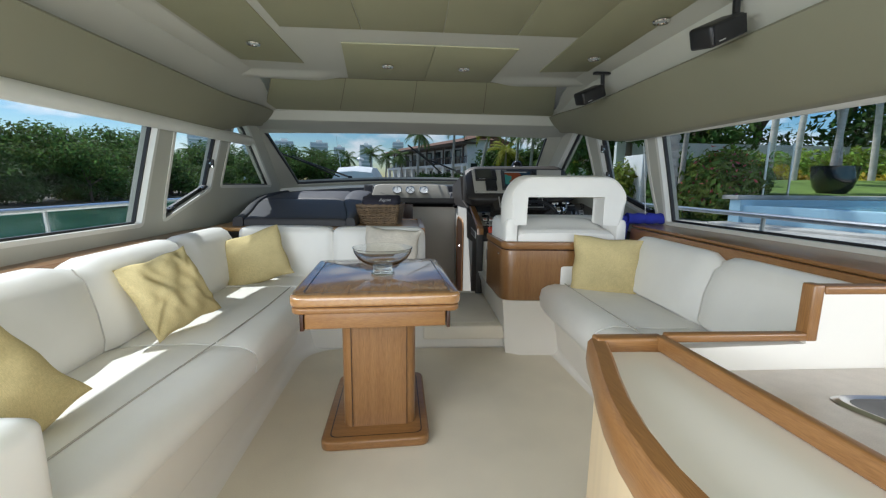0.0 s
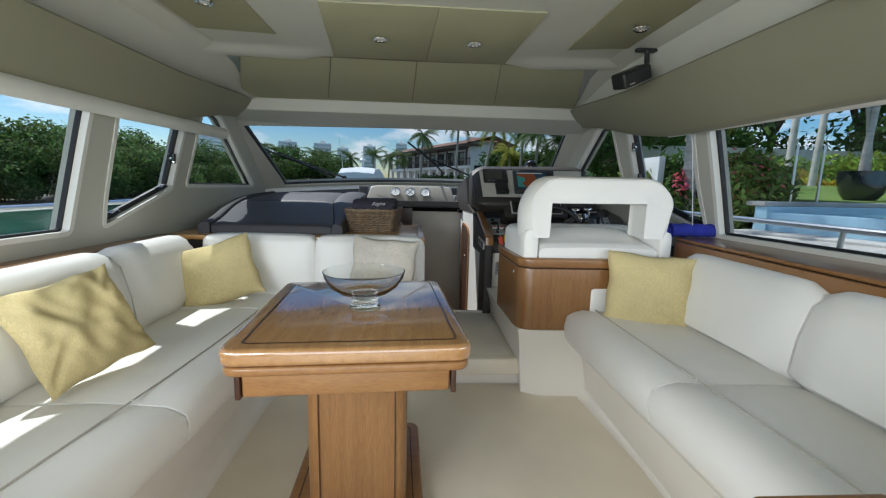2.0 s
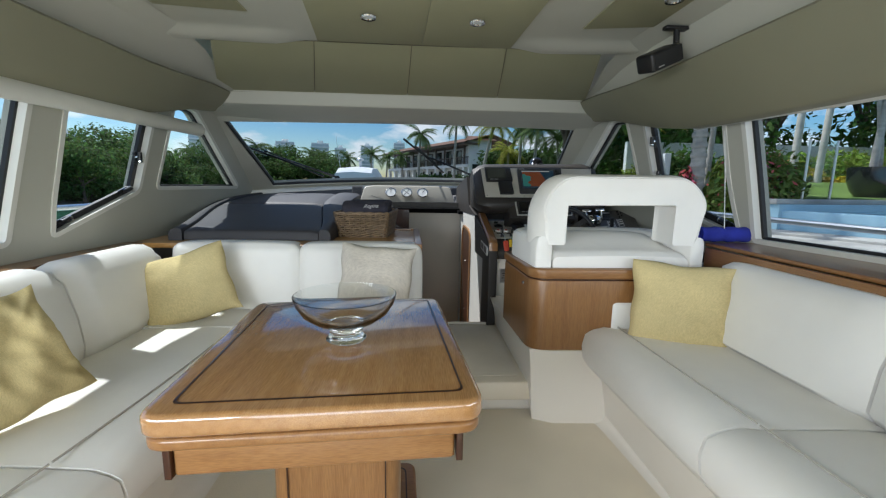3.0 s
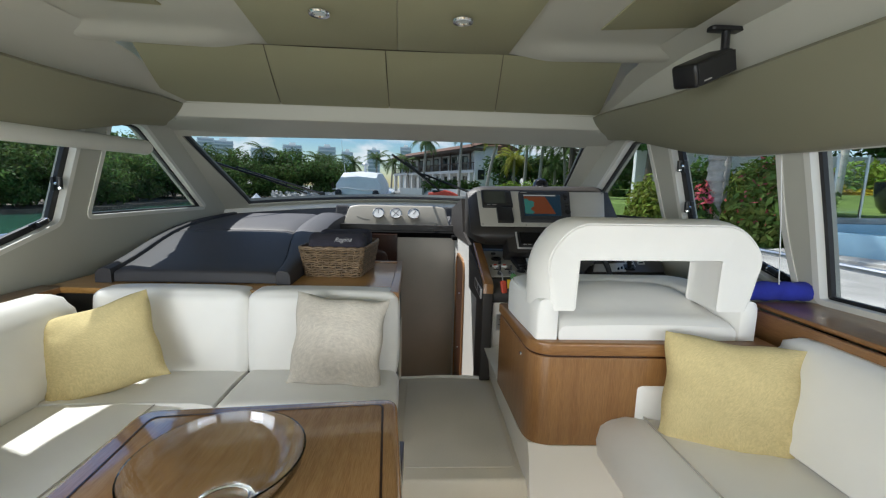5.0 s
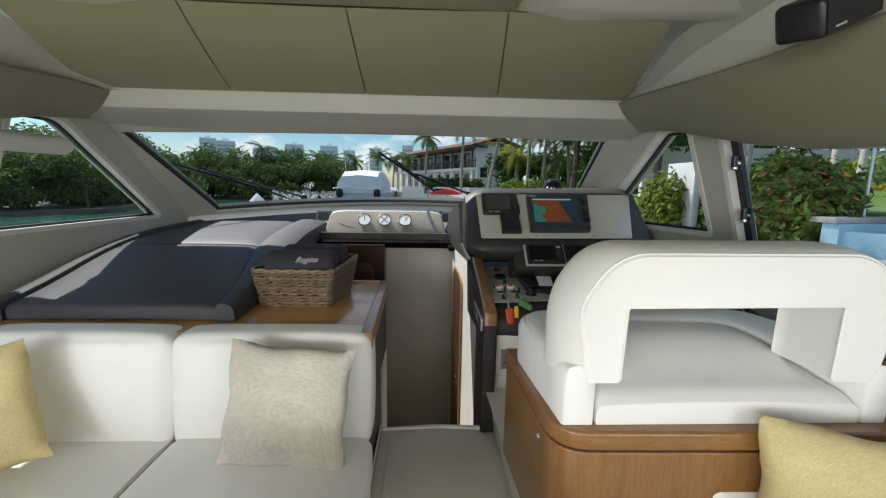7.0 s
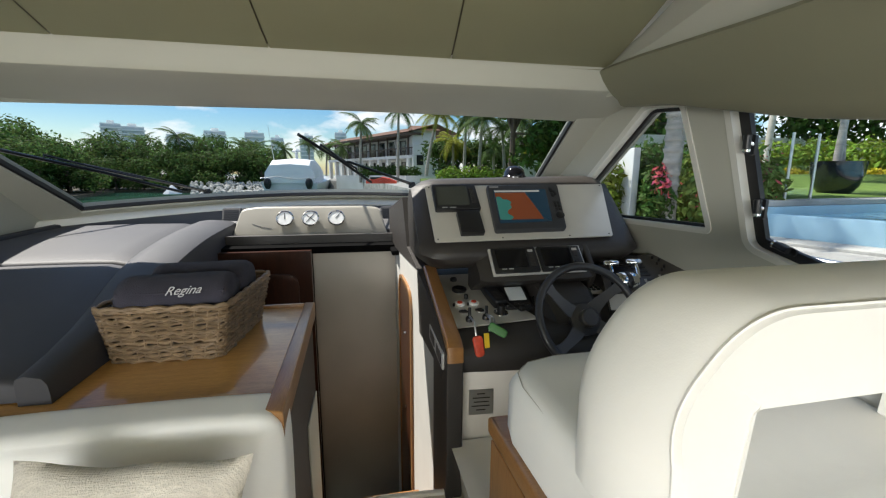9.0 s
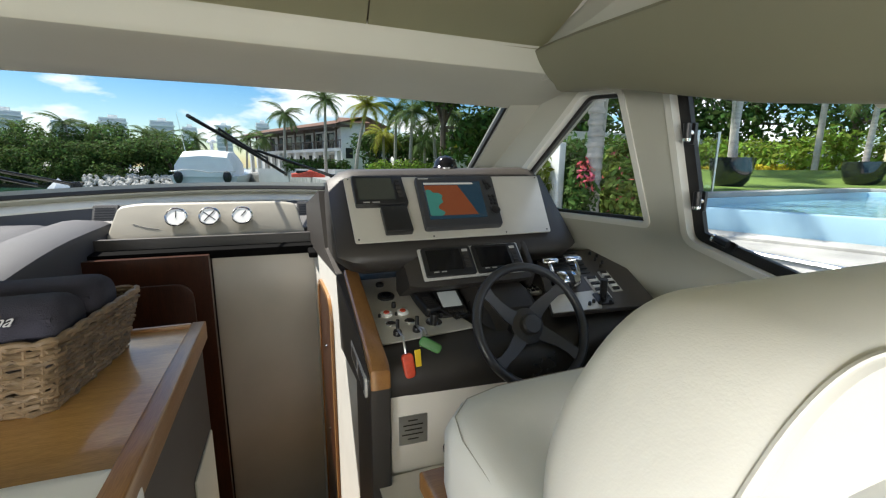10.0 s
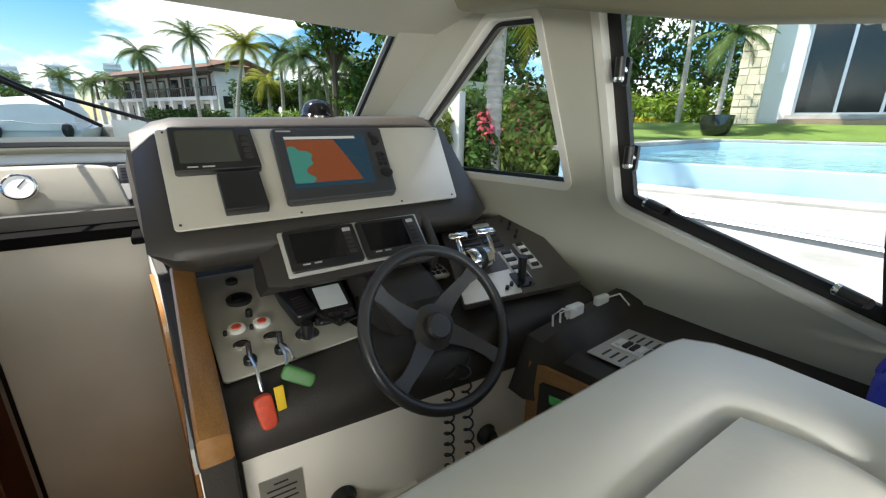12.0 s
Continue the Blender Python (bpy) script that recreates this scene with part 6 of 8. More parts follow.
def rolled_towel(c, length, r, rz, label, text=None):
    t = thing("rolled_towel", c, label, "towel")
    b = bmesh.new()
    rows = []
    n = 18
    for i in range(n + 1):
        x = -length / 2 + length * i / n
        e = max(0, 1 - min(i, n - i) / 1.6) ** 2
        rr = r * (1 - 0.18 * e)
        rows.append([(x, rr * 1.12 * math.cos(a * math.pi / 12), rr * 0.82 * math.sin(a * math.pi / 12) + 0.004 * noise.noise(Vector((x * 9, a * 0.5, r)))) for a in range(24)])
    loft(rows, close_ends=True, ring=True, bm=b)
    m = Matrix.Translation(c) @ pose(0, 0, 0, 0, 0, rz)
    part("roll", moved(b, m), M_NAVY, t, "dark charcoal terry", 60)
    part("fold", moved(tube([(-length / 2 + 0.01, -r * 0.9, r * 0.30), (0, -r * 0.96, r * 0.30), (length / 2 - 0.01, -r * 0.9, r * 0.30)], 0.008, 6), m), M_NAVY, t)
    if text:
        words("embroidery", text, 0.037, m @ axes((0.035, -r * 1.06, r * 0.42), (1, 0, 0.03), (0.12, 0.42, 0.9)), M_THREAD, t, "white embroidered lettering", slant=0.55)
    return t


rolled_towel((-0.315, 3.575, 0.992), 0.310, 0.080, 2, "rolled charcoal towel with white embroidered lettering in the basket", "Regina")
rolled_towel((-0.300, 3.745, 0.994), 0.300, 0.080, 2, "rolled charcoal towel behind another in the basket")
bt = thing("blue_towel", (1.62, 2.78, 0.905), "rolled royal-blue towel on the side ledge", "towel")
b = loft([[(1.50 + 0.27 * i / 10, 2.76 + 0.05 * math.cos(a * math.pi / 8) * (0.8 + 0.2 * math.sin(i)), 0.945 + 0.042 * math.sin(a * math.pi / 8) * (0.92 + 0.08 * math.cos(i * 2))) for a in range(16)] for i in range(11)], close_ends=True, ring=True)
part("roll", b, M_BLUE, bt, "", 60)
part("fold", moved(box(-0.05, 0.05, -0.03, 0.03, -0.13, 0.045, 0.02), pose(1.475, 2.77, 0.92, 0, 12, 10)), M_BLUE, bt)

# ---- companionway ----
built("companion_bulkhead", box(-0.045, 0.472, 4.70, 4.76, -1.2, 0.938, 0.004), M_TAUPE, "taupe vinyl bulkhead below the dash")
built("companion_wall", slab([(3.70, -1.2), (4.698, -1.2), (4.698, 0.925), (4.02, 0.932), (3.97, 0.66), (3.70, 0.64)], 0, 0.02, to=lambda u, v, w: (wall_x(u) + w, u, v)), mat("pale_grey_vinyl", (0.50, 0.49, 0.46), 0.5, vary=0.05, scale=4, grain=0.1, grain_scale=200), "pale grey companionway side wall")
dd = thing("door_1", (0.474, 4.3, -0.9), "narrow mahogany cabin door with rounded top", "", kind="structure")
part("leaf", slab(rounded([(4.18, -1.1), (4.50, -1.1), (4.50, 0.80), (4.18, 0.77)], [0, 0, 0.09, 0.09]), 0, 0.006, to=lambda u, v, w: (wall_x(u) - 0.001 - w, u, v)), M_WOOD_D, dd, "dark mahogany leaf")
part("door_frame", ring_strip(rounded([(4.18, -1.1), (4.50, -1.1), (4.50, 0.80), (4.18, 0.77)], [0, 0, 0.09, 0.09]), lambda u, v, w: (wall_x(u) - 0.001 - w, u, v), -0.0, 0.0, 0.012, 0.022), M_WOOD_Z, dd, "teak frame")
for z in (0.05, 0.5):
    part("stud", lathe([(0, 0), (0.008, 0), (0.005, 0.006), (0, 0.007)], (wall_x(4.34) - 0.007, 4.34, z), 10, axis=(-1, 0, 0)), M_CHROME, dd)
built("companion_bulkhead_left", box(-1.5, -0.045, 4.62, 4.66, -1.2, 0.93), M_WOOD_D, "dark mahogany bulkhead")
d2 = thing("door_2", (-0.4, 4.6, -1.0), "dark mahogany cabin door ajar below the dash", "", kind="structure")
part("leaf", slab(rounded([(-0.62, -1.1), (-0.12, -1.1), (-0.12, 0.80), (-0.62, 0.80)], [0, 0, 0.08, 0.08]), 0, 0.012, 0.004, to=lambda u, v, w: (u, 4.615 - w, v)), M_WOOD_D, d2)
part("door_handle", tube([(-0.17, 4.60, 0.31), (-0.17, 4.57, 0.31), (-0.24, 4.565, 0.305)], 0.007, 8), M_CHROME, d2, "chrome lever handle")
built("companion_floor", box(-1.5, 0.5, 3.5, 4.7, -0.95, -0.9), M_WOOD_Y, "teak lower sole")
for k in range(4):
    built("companion_step", box(0.045, 0.468, 3.50 + 0.22 * k, 3.74 + 0.22 * k, -0.95, 0.02 - 0.22 * k, 0.01), M_WOOD_X, "teak companionway step")
built("companion_lining", box(0.043, 0.05, 3.1, 3.55, -0.2, 0.2), M_GEL, "cream lining below the sideboard")
built("forward_closure", box(-1.6, 1.6, 4.78, 4.82, -1.2, 1.0), M_HELM, "dark void behind the bulkhead")

# ---- lamps, speakers, window hardware ----
def downlight(x, y, z):
    t = thing("downlight", (x, y, z), "small chrome recessed ceiling downlight", "ceiling light", "downlights")
    part("ring", lathe([(0.020, 0.002), (0.024, -0.004), (0.034, -0.005), (0.037, 0.0), (0.037, 0.003)], (x, y, z), 28), M_CHROME, t, "chrome ring")
    part("lamp", lathe([(0, 0.0005), (0.021, 0.0005), (0.021, 0.002)], (x, y, z), 20), M_LCD, t, "unlit lamp glass")
    return t


for x, y, z in ((-0.185, 2.68, 1.897), (0.30, 2.69, 1.897), (-0.875, 2.33, 1.899), (1.025, 2.39, 1.899), (1.085, 1.83, 1.899), (-0.90, 1.2, 1.899)):
    downlight(x, y, z)


def speaker(x, y):
    s = thing("speaker", (x, y, 1.88), "black cube speaker on a ceiling bracket", "speaker", "ceiling speakers")
    part("mount", slab(rounded([(x - 0.06, y - 0.02), (x + 0.06, y - 0.02), (x + 0.06, y + 0.02), (x - 0.06, y + 0.02)], 0.015), 1.872, 1.886, 0.003), M_BLACK, s)
    part("arm", tube([(x, y, 1.875), (x + 0.005, y, 1.80), (x, y - 0.01, 1.765), (x - 0.04, y - 0.03, 1.745)], 0.013, 10), M_BLACK, s, "bracket arm")
    m = pose(x - 0.095, y - 0.05, 1.735, 8, -24, 14)
    part("cabinet", moved(box(-0.085, 0.085, -0.045, 0.05, -0.038, 0.038, 0.012), m), M_BLACK, s, "black cabinet")
    part("grille", moved(box(-0.078, 0.078, -0.050, -0.045, -0.032, 0.032, 0.002), m), mat("speaker_cloth", (0.015, 0.015, 0.015), 0.9, grain=0.6, grain_scale=900), s, "black cloth grille")
    part("marking", moved(box(-0.06, -0.03, -0.0512, -0.050, -0.024, -0.02), m), M_ALU, s)
    return s


speaker(1.18, 2.61)
speaker(1.19, 1.52)


def latch(place, into, along, label):
    """A window fastener: base plate, knob and lever."""
    t = thing("window_latch", place, label, "latch", "window latches")
    o, i_, a = Vector(place), Vector(into).normalized(), Vector(along).normalized()
    m = axes(o, a, i_)
    part("plate", moved(slab(rect(-0.035, 0.035, -0.012, 0.012, 0.008), -0.006, 0.006), m @ pose(0, 0, 0, 90, 0, 0)), M_BLACK, t, "black base plate")
    part("bracket", tube([o, o + i_ * 0.022], 0.011, 12), M_CHROME, t, "chrome bracket")
    part("lever", tube([o + i_ * 0.026 - a * 0.022, o + i_ * 0.028 + a * 0.026], 0.0125, 14), M_BLACK, t, "black cylindrical lever")
    part("cap", lathe([(0, 0), (0.0135, 0), (0.0135, 0.008), (0.009, 0.012), (0, 0.012)], o + i_ * 0.026 - a * 0.022, 14, axis=-a), M_CHROME, t, "chrome cap")
    return t


for y, z, al in ((3.417, 1.479, (0, 0, 1)), (3.387, 1.257, (0, 0, 1)), (3.311, 1.125, (0, -1, -0.3)), (2.895, 0.995, (0, -1, -0.3))):
    latch((right_x(y, z) + 0.02, y, z), (-1, 0, 0.25), al, "chrome and black fastener on the hinged side window")
for y, z, al in ((3.27, 1.30, (0, 0, 1)), (3.20, 1.11, (0, -1, -0.35)), (2.80, 0.97, (0, -1, -0.35))):
    latch((left_x(y, z) - 0.02, y, z), (1, 0, 0.25), al, "chrome and black fastener on the hinged side window")

# ---- outside: materials ----
def leaf_mat(name, color, vary=0.45, clear=0.35):
    m = bpy.data.materials.new(name)
    m.use_nodes = True
    n, l = m.node_tree.nodes, m.node_tree.links
    b = n["Principled BSDF"]
    b.inputs["Roughness"].default_value, b.inputs["Specular IOR Level"].default_value = 0.6, 0.12
    geo, rg, hsv = n.new("ShaderNodeNewGeometry"), n.new("ShaderNodeMapRange"), n.new("ShaderNodeHueSaturation")
    rg.inputs["To Min"].default_value, rg.inputs["To Max"].default_value = 1 - vary, 1 + vary
    hsv.inputs["Color"].default_value = (*color, 1)
    rh = n.new("ShaderNodeMapRange")
    rh.inputs["To Min"].default_value, rh.inputs["To Max"].default_value = 0.47, 0.53
    l.new(geo.outputs["Random Per Island"], rg.inputs["Value"]), l.new(rg.outputs["Result"], hsv.inputs["Value"])
    l.new(geo.outputs["Random Per Island"], rh.inputs["Value"]), l.new(rh.outputs["Result"], hsv.inputs["Hue"])
    l.new(hsv.outputs["Color"], b.inputs["Base Color"])
    tr, mx = n.new("ShaderNodeBsdfTranslucent"), n.new("ShaderNodeMixShader")
    mx.inputs["Fac"].default_value = clear
    l.new(hsv.outputs["Color"], tr.inputs["Color"])
    l.new(b.outputs["BSDF"], mx.inputs[1]), l.new(tr.outputs["BSDF"], mx.inputs[2])
    l.new(mx.outputs["Shader"], n["Material Output"].inputs["Surface"])
    return m


M_MANGROVE = leaf_mat("mangrove_leaves", (0.105, 0.165, 0.045), 0.5, 0.5)
M_PALM = leaf_mat("palm_leaflets", (0.10, 0.15, 0.045))
M_PALMY = leaf_mat("yellow_palm_leaflets", (0.30, 0.30, 0.035))
M_HEDGE = leaf_mat("bright_hedge_leaves", (0.23, 0.33, 0.05))
M_HEDGEG = leaf_mat("yellow_green_hedge_leaves", (0.17, 0.21, 0.03))
M_HEDGEY = leaf_mat("yellow_croton_leaves", (0.42, 0.34, 0.03))
M_HEDGED = leaf_mat("dark_tree_leaves", (0.075, 0.13, 0.03))
M_FLOWER = leaf_mat("pink_blossom", (0.62, 0.13, 0.17), 0.3)
M_BARK = mat("grey_palm_bark", (0.36, 0.33, 0.29), 0.85, vary=0.25, scale=4, grain=0.8, grain_scale=20, stretch=(1, 1, 4))
M_TRUNK = mat("brown_bark", (0.12, 0.09, 0.065), 0.9, vary=0.3, scale=3, grain=0.8, grain_scale=15)
M_WATER = mat("green_canal_water", (0.035, 0.115, 0.075), 0.1, vary=0.25, scale=0.25, grain=1.0, grain_scale=3.0)
M_WATER.node_tree.nodes["Bump"].inputs["Distance"].default_value = 0.05
M_POOLW = mat("pool_water", (0.27, 0.54, 0.64), 0.06, vary=0.12, scale=0.8, grain=0.8, grain_scale=4)
M_POOLW.node_tree.nodes["Bump"].inputs["Distance"].default_value = 0.02
M_POOLT = mat("pool_tile_blue", (0.40, 0.60, 0.70), 0.35, vary=0.10, scale=2, fine=0.06, grain_scale=60)
M_STONE = mat("cream_dock_stone", (0.40, 0.385, 0.35), 0.8, vary=0.28, scale=1.6, grain=0.5, grain_scale=40, fine=0.12)
M_RENDER = mat("white_render", (0.66, 0.66, 0.64), 0.85, vary=0.06, scale=0.8, grain=0.3, grain_scale=30)
M_GRASS = mat("lawn_green", (0.115, 0.185, 0.03), 0.9, vary=0.25, scale=1.5, grain=1.0, grain_scale=80, fine=0.35)
M_SOIL = mat("bank_soil", (0.12, 0.10, 0.07), 0.95, vary=0.3, scale=1, fine=0.2, grain_scale=20)
M_ROCK = mat("grey_white_rock", (0.42, 0.41, 0.38), 0.9, vary=0.2, scale=2, obj_vary=0.2)
M_ROOF = mat("terracotta_roof", (0.20, 0.10, 0.06), 0.8, vary=0.2, scale=2)
M_DARKWOOD = mat("dark_timber", (0.07, 0.045, 0.03), 0.6, vary=0.2, scale=3)
M_DARKGLASS = mat("dark_window_glass", (0.02, 0.025, 0.026), 0.08, vary=0.1)
M_TOWER = mat("pale_tower_render", (0.92, 0.92, 0.90), 0.8, vary=0.05, scale=0.05)
M_TOWERW = mat("tower_windows", (0.55, 0.60, 0.62), 0.3, vary=0.15, scale=0.2)
M_POT = mat("glazed_black_pot", (0.012, 0.014, 0.018), 0.12, vary=0.1, coat=0.5)
M_STONEW = mat("honey_stone_block", (0.70, 0.63, 0.47), 0.85, vary=0.15, scale=3, grain=0.8, grain_scale=25, obj_vary=0.16)
M_MORTAR = mat("pale_mortar", (0.60, 0.55, 0.45), 0.9, vary=0.1)
M_HULL = mat("white_boat_hull", (0.78, 0.79, 0.80), 0.25, vary=0.03)


def raw(name, verts, faces, material, parent=None, label="", smooth=False):
    me = bpy.data.meshes.new(name)
    me.from_pydata(verts, [], faces)
    me.materials.append(material)
    if smooth:
        me.polygons.foreach_set("use_smooth", [True] * len(faces))
    ob = new(name, me)
    if parent is not None:
        ob.parent = parent
        if parent.name in POSES:
            ob.matrix_parent_inverse = POSES[parent.name].inverted()
    return tagged(ob, label)


def leaves(blobs, count, size, seed, up=0.3):
    """Small leaf blades over the outer part of some ellipsoids (x, y, z, rx, ry, rz)."""
    r = np.random.default_rng(seed)
    vol = np.array([b[3] * b[4] + b[4] * b[5] + b[3] * b[5] for b in blobs])
    pick = r.choice(len(blobs), count, p=vol / vol.sum())
    B = np.array(blobs)[pick]
    d = r.normal(size=(count, 3))
    d /= np.linalg.norm(d, axis=1)[:, None]
    rad = 1.0 - 0.45 * r.random(count) ** 2
    lump = 1 + 0.16 * np.sin(d[:, 0] * 7 + pick) * np.sin(d[:, 1] * 6 + 2 * pick) + 0.10 * np.sin(d[:, 2] * 13 + d[:, 0] * 9)
    c = B[:, :3] + d * B[:, 3:6] * (rad * lump)[:, None]
    nrm = d + r.normal(size=(count, 3)) * 0.7 + np.array((0, 0, up))
    nrm /= np.linalg.norm(nrm, axis=1)[:, None]
    t = np.cross(nrm, r.normal(size=(count, 3)))
    t /= np.linalg.norm(t, axis=1)[:, None]
    s = np.cross(nrm, t)
    L = (size * (0.6 + 0.8 * r.random(count)))[:, None]
    W = L * 0.42
    v = np.stack((c - t * L, c + s * W, c + t * L, c - s * W), 1).reshape(-1, 3)
    f = np.arange(count * 4).reshape(-1, 4)
    return v.tolist(), f.tolist()


def tree(at, h, spread, seed, material, label, n=1500, size=0.22, group="", low=0.35, name="tree"):
    """A broad tree: forked trunk with limbs, and an uneven crown of leaf blades."""
    t = thing(name, at, label, "tree", group)
    r = random.Random(seed)
    x, y, z = at
    b = bmesh.new()
    tube([(x, y, z - 0.2), (x + 0.1, y, z + h * 0.2), (x + 0.15, y + 0.1, z + h * 0.45)], 0.05 * h ** 0.6, 7, bm=b, taper=0.03 * h ** 0.6)
    blobs = []
    for k in range(8):
        a, q = r.uniform(0, 6.28), r.uniform(0.2, 0.75) * spread
        zz = z + h * r.uniform(low, 0.86)
        bx, by = x + q * math.cos(a), y + q * math.sin(a)
        s = spread * r.uniform(0.36, 0.6)
        blobs.append((bx, by, zz, s, s, s * r.uniform(0.6, 0.9)))
        tube([(x + 0.12, y + 0.05, z + h * 0.3), ((x + bx) / 2, (y + by) / 2, (z + h * 0.3 + zz) / 2 + 0.1), (bx, by, zz)], 0.03 * h ** 0.5, 5, bm=b, taper=0.008)
    blobs.append((x, y, z + h * 0.7, spread * 0.7, spread * 0.7, h * 0.28))
    part("trunk", b, M_TRUNK, t, "brown forked trunk")
    v, f = leaves(blobs, n, size, seed)
    raw("crown", v, f, material, t, "leafy crown")
    return t


def palm(at, h, seed, material, label, fronds=17, length=2.4, lean=(0, 0), trunk_r=0.14, droop=1.0, bark=None, group=""):
    t = thing("palm_tree", at, label, "palm tree", group)
    r = random.Random(seed)
    x, y, z = at
    pts = [(x + lean[0] * (i / 8) ** 1.6, y + lean[1] * (i / 8) ** 1.6, z - 0.1 + (h + 0.1) * i / 8) for i in range(9)]
    b = tube(pts, trunk_r, 10, taper=trunk_r * 0.7)
    part("trunk", b, bark or M_BARK, t, "slender ringed trunk", 60)
    c = Vector(pts[-1])
    V, F = [], []
    for k in range(fronds):
        a = k * 2.39996 + r.uniform(-0.2, 0.2)
        el = radians(r.uniform(-35, 70))
        L = length * r.uniform(0.8, 1.1)
        d = Vector((math.cos(a), math.sin(a), 0))
        prev = c.copy()
        n = 18
        spine = []
        ang = el
        for i in range(n + 1):
            spine.append(prev.copy())
            step = L / n
            prev = prev + (d * math.cos(ang) + Vector((0, 0, 1)) * math.sin(ang)) * step
            ang -= droop * (0.055 + 0.05 * i / n)
        side = d.cross(Vector((0, 0, 1)))
        for i in range(1, n + 1):
            p = spine[i]
            along = (spine[i] - spine[i - 1]).normalized()
            w = L * 0.25 * math.sin(math.pi * min(1, 0.12 + 0.88 * i / n) ** 0.8) + 0.05
            for sg in (-1, 1):
                for q in (0.0, 0.5):
                    p0 = spine[i - 1].lerp(spine[i], q)
                    tip = p0 + side * sg * w * 0.85 + along * w * 0.55 + Vector((0, 0, -w * (0.35 + 0.25 * r.random())))
                    ww = along * (L / n * 0.24)
                    j = len(V)
                    V.extend([tuple(p0 - ww), tuple(p0 + ww), tuple(tip)])
                    F.append((j, j + 1, j + 2))
        for i in range(n):
            j = len(V)
            q = side * 0.02 * (1 - i / n) + Vector((0, 0, 0.0))
            V.extend([tuple(spine[i] - q), tuple(spine[i] + q), tuple(spine[i + 1] + q * 0.8), tuple(spine[i + 1] - q * 0.8)])
            F.append((j, j + 1, j + 2, j + 3))
    raw("crown", V, F, material, t, "feathery fronds")
    return t


def hedge(x0, y0, x1, y1, z0, z1, width, count, size, seed, material, label, name="hedge"):
    n = max(2, int(math.hypot(x1 - x0, y1 - y0) / (width * 0.8)))
    r = random.Random(seed)
    blobs = []
    for i in range(n + 1):
        t = i / n
        hh = (z1 - z0) * r.uniform(0.85, 1.1)
        blobs.append((x0 + (x1 - x0) * t, y0 + (y1 - y0) * t, z0 + hh * 0.5, width * 0.75, width * 0.75, hh * 0.55))
    v, f = leaves(blobs, count, size, seed)
    ob = raw(name, v, f, material)
    return tagged(ob, label, "hedge")


# ---- outside: water, quay, garden ----
built("water", slab([(-3000, -3000), (3000, -3000), (3000, 3000), (-3000, 3000)], -1.4, -1.0), M_WATER, "green canal water reaching the horizon")
quay = [(2.95, -60), (80, -60), (140, 200), (-60, 200), (-60, 84), (-10, 66), (0.0, 54), (2.2, 44), (3.4, 20), (4.2, 9.5), (2.95, 7.5)]
built("pavement", slab(quay, -1.6, 0.52), M_STONE, "pale stone quay along the canal")
lawn = [(5.6, 7.35), (12.4, 8.05), (18.0, -3.0), (60, -3), (60, 60), (6.0, 60), (5.0, 30)]
built("lawn", slab(lawn, 0.3, 1.04, 0.02), M_GRASS, "mown green lawn behind the pool")

rows = []
for j in range(9):
    t = j / 8
    row = []
    for (ax, ay), (bx, by) in (((5.9, 7.42), (6.4, 14.5)), ((9.2, 7.85), (10.5, 14.5)), ((12.55, 8.15), (15.4, 12.2)), ((13.8, 5.7), (15.9, 7.2)), ((15.4, 2.6), (17.0, 3.2)), ((18.1, -2.9), (19.5, -2.4))):
        row.append((ax + (bx - ax) * t, ay + (by - ay) * t, 1.046 + 0.40 * smoothstep(0, 1, t)))
    rows.append(row)
built("lawn_rise", loft(rows), M_GRASS, "mown grass rising gently to the villa", 60)

pool = thing("swimming_pool", (9, 4, 0.5), "raised light-blue swimming pool with white coping", "pool")


def strip(a, b_, w, z0, z1, r=0.01):
    a, b_ = Vector(a), Vector(b_)
    d = (b_ - a).normalized()
    n = Vector((-d.y, d.x)) * w
    return slab([tuple(a), tuple(b_), tuple(b_ + n), tuple(a + n)], z0, z1, r)


part("water_surface", slab([(5.95, 6.65), (12.4, 7.5), (17.7, -3.0), (9.7, -2.9)], 0.70, 0.855), M_POOLW, pool, "clear pale-blue water")
part("spill_wall", strip((5.72, 6.9), (9.55, -3.0), 0.16, 0.50, 0.862, 0.02), M_POOLT, pool, "light-blue spill wall")
part("side_wall", strip((5.70, 6.80), (12.6, 7.62), 0.22, 0.5, 0.955, 0.01), M_POOLT, pool, "light-blue side wall")
part("far_wall", strip((12.3, 7.7), (17.8, -3.0), 0.22, 0.5, 0.955, 0.01), M_POOLT, pool, "light-blue far wall")
part("coping", strip((5.66, 6.82), (12.62, 7.66), 0.34, 0.957, 1.035, 0.015), M_STONE, pool, "white stone coping")
part("coping", strip((12.38, 7.95), (17.95, -3.0), 0.34, 0.957, 1.034, 0.015), M_STONE, pool, "white stone coping")
part("ledge", strip((5.2, 6.9), (9.05, -3.0), 0.5, 0.50, 0.56, 0.01), M_STONE, pool, "pale stone ledge")


def pot(at, r, h, seed):
    x, y, z = at
    p = thing("plant_pot", at, "glossy black planter bowl with a small palm", "plant pot", "garden pots")
    part("bowl", lathe([(0, 0), (r * 0.55, 0), (r * 0.82, h * 0.25), (r * 0.95, h * 0.6), (r, h), (r * 0.94, h), (r * 0.88, h * 0.85), (0, h * 0.82)], at, 32), M_POT, p, "black glazed bowl")
    part("soil", lathe([(0, h * 0.86), (r * 0.9, h * 0.86)], at, 20), M_SOIL, p)
    return p


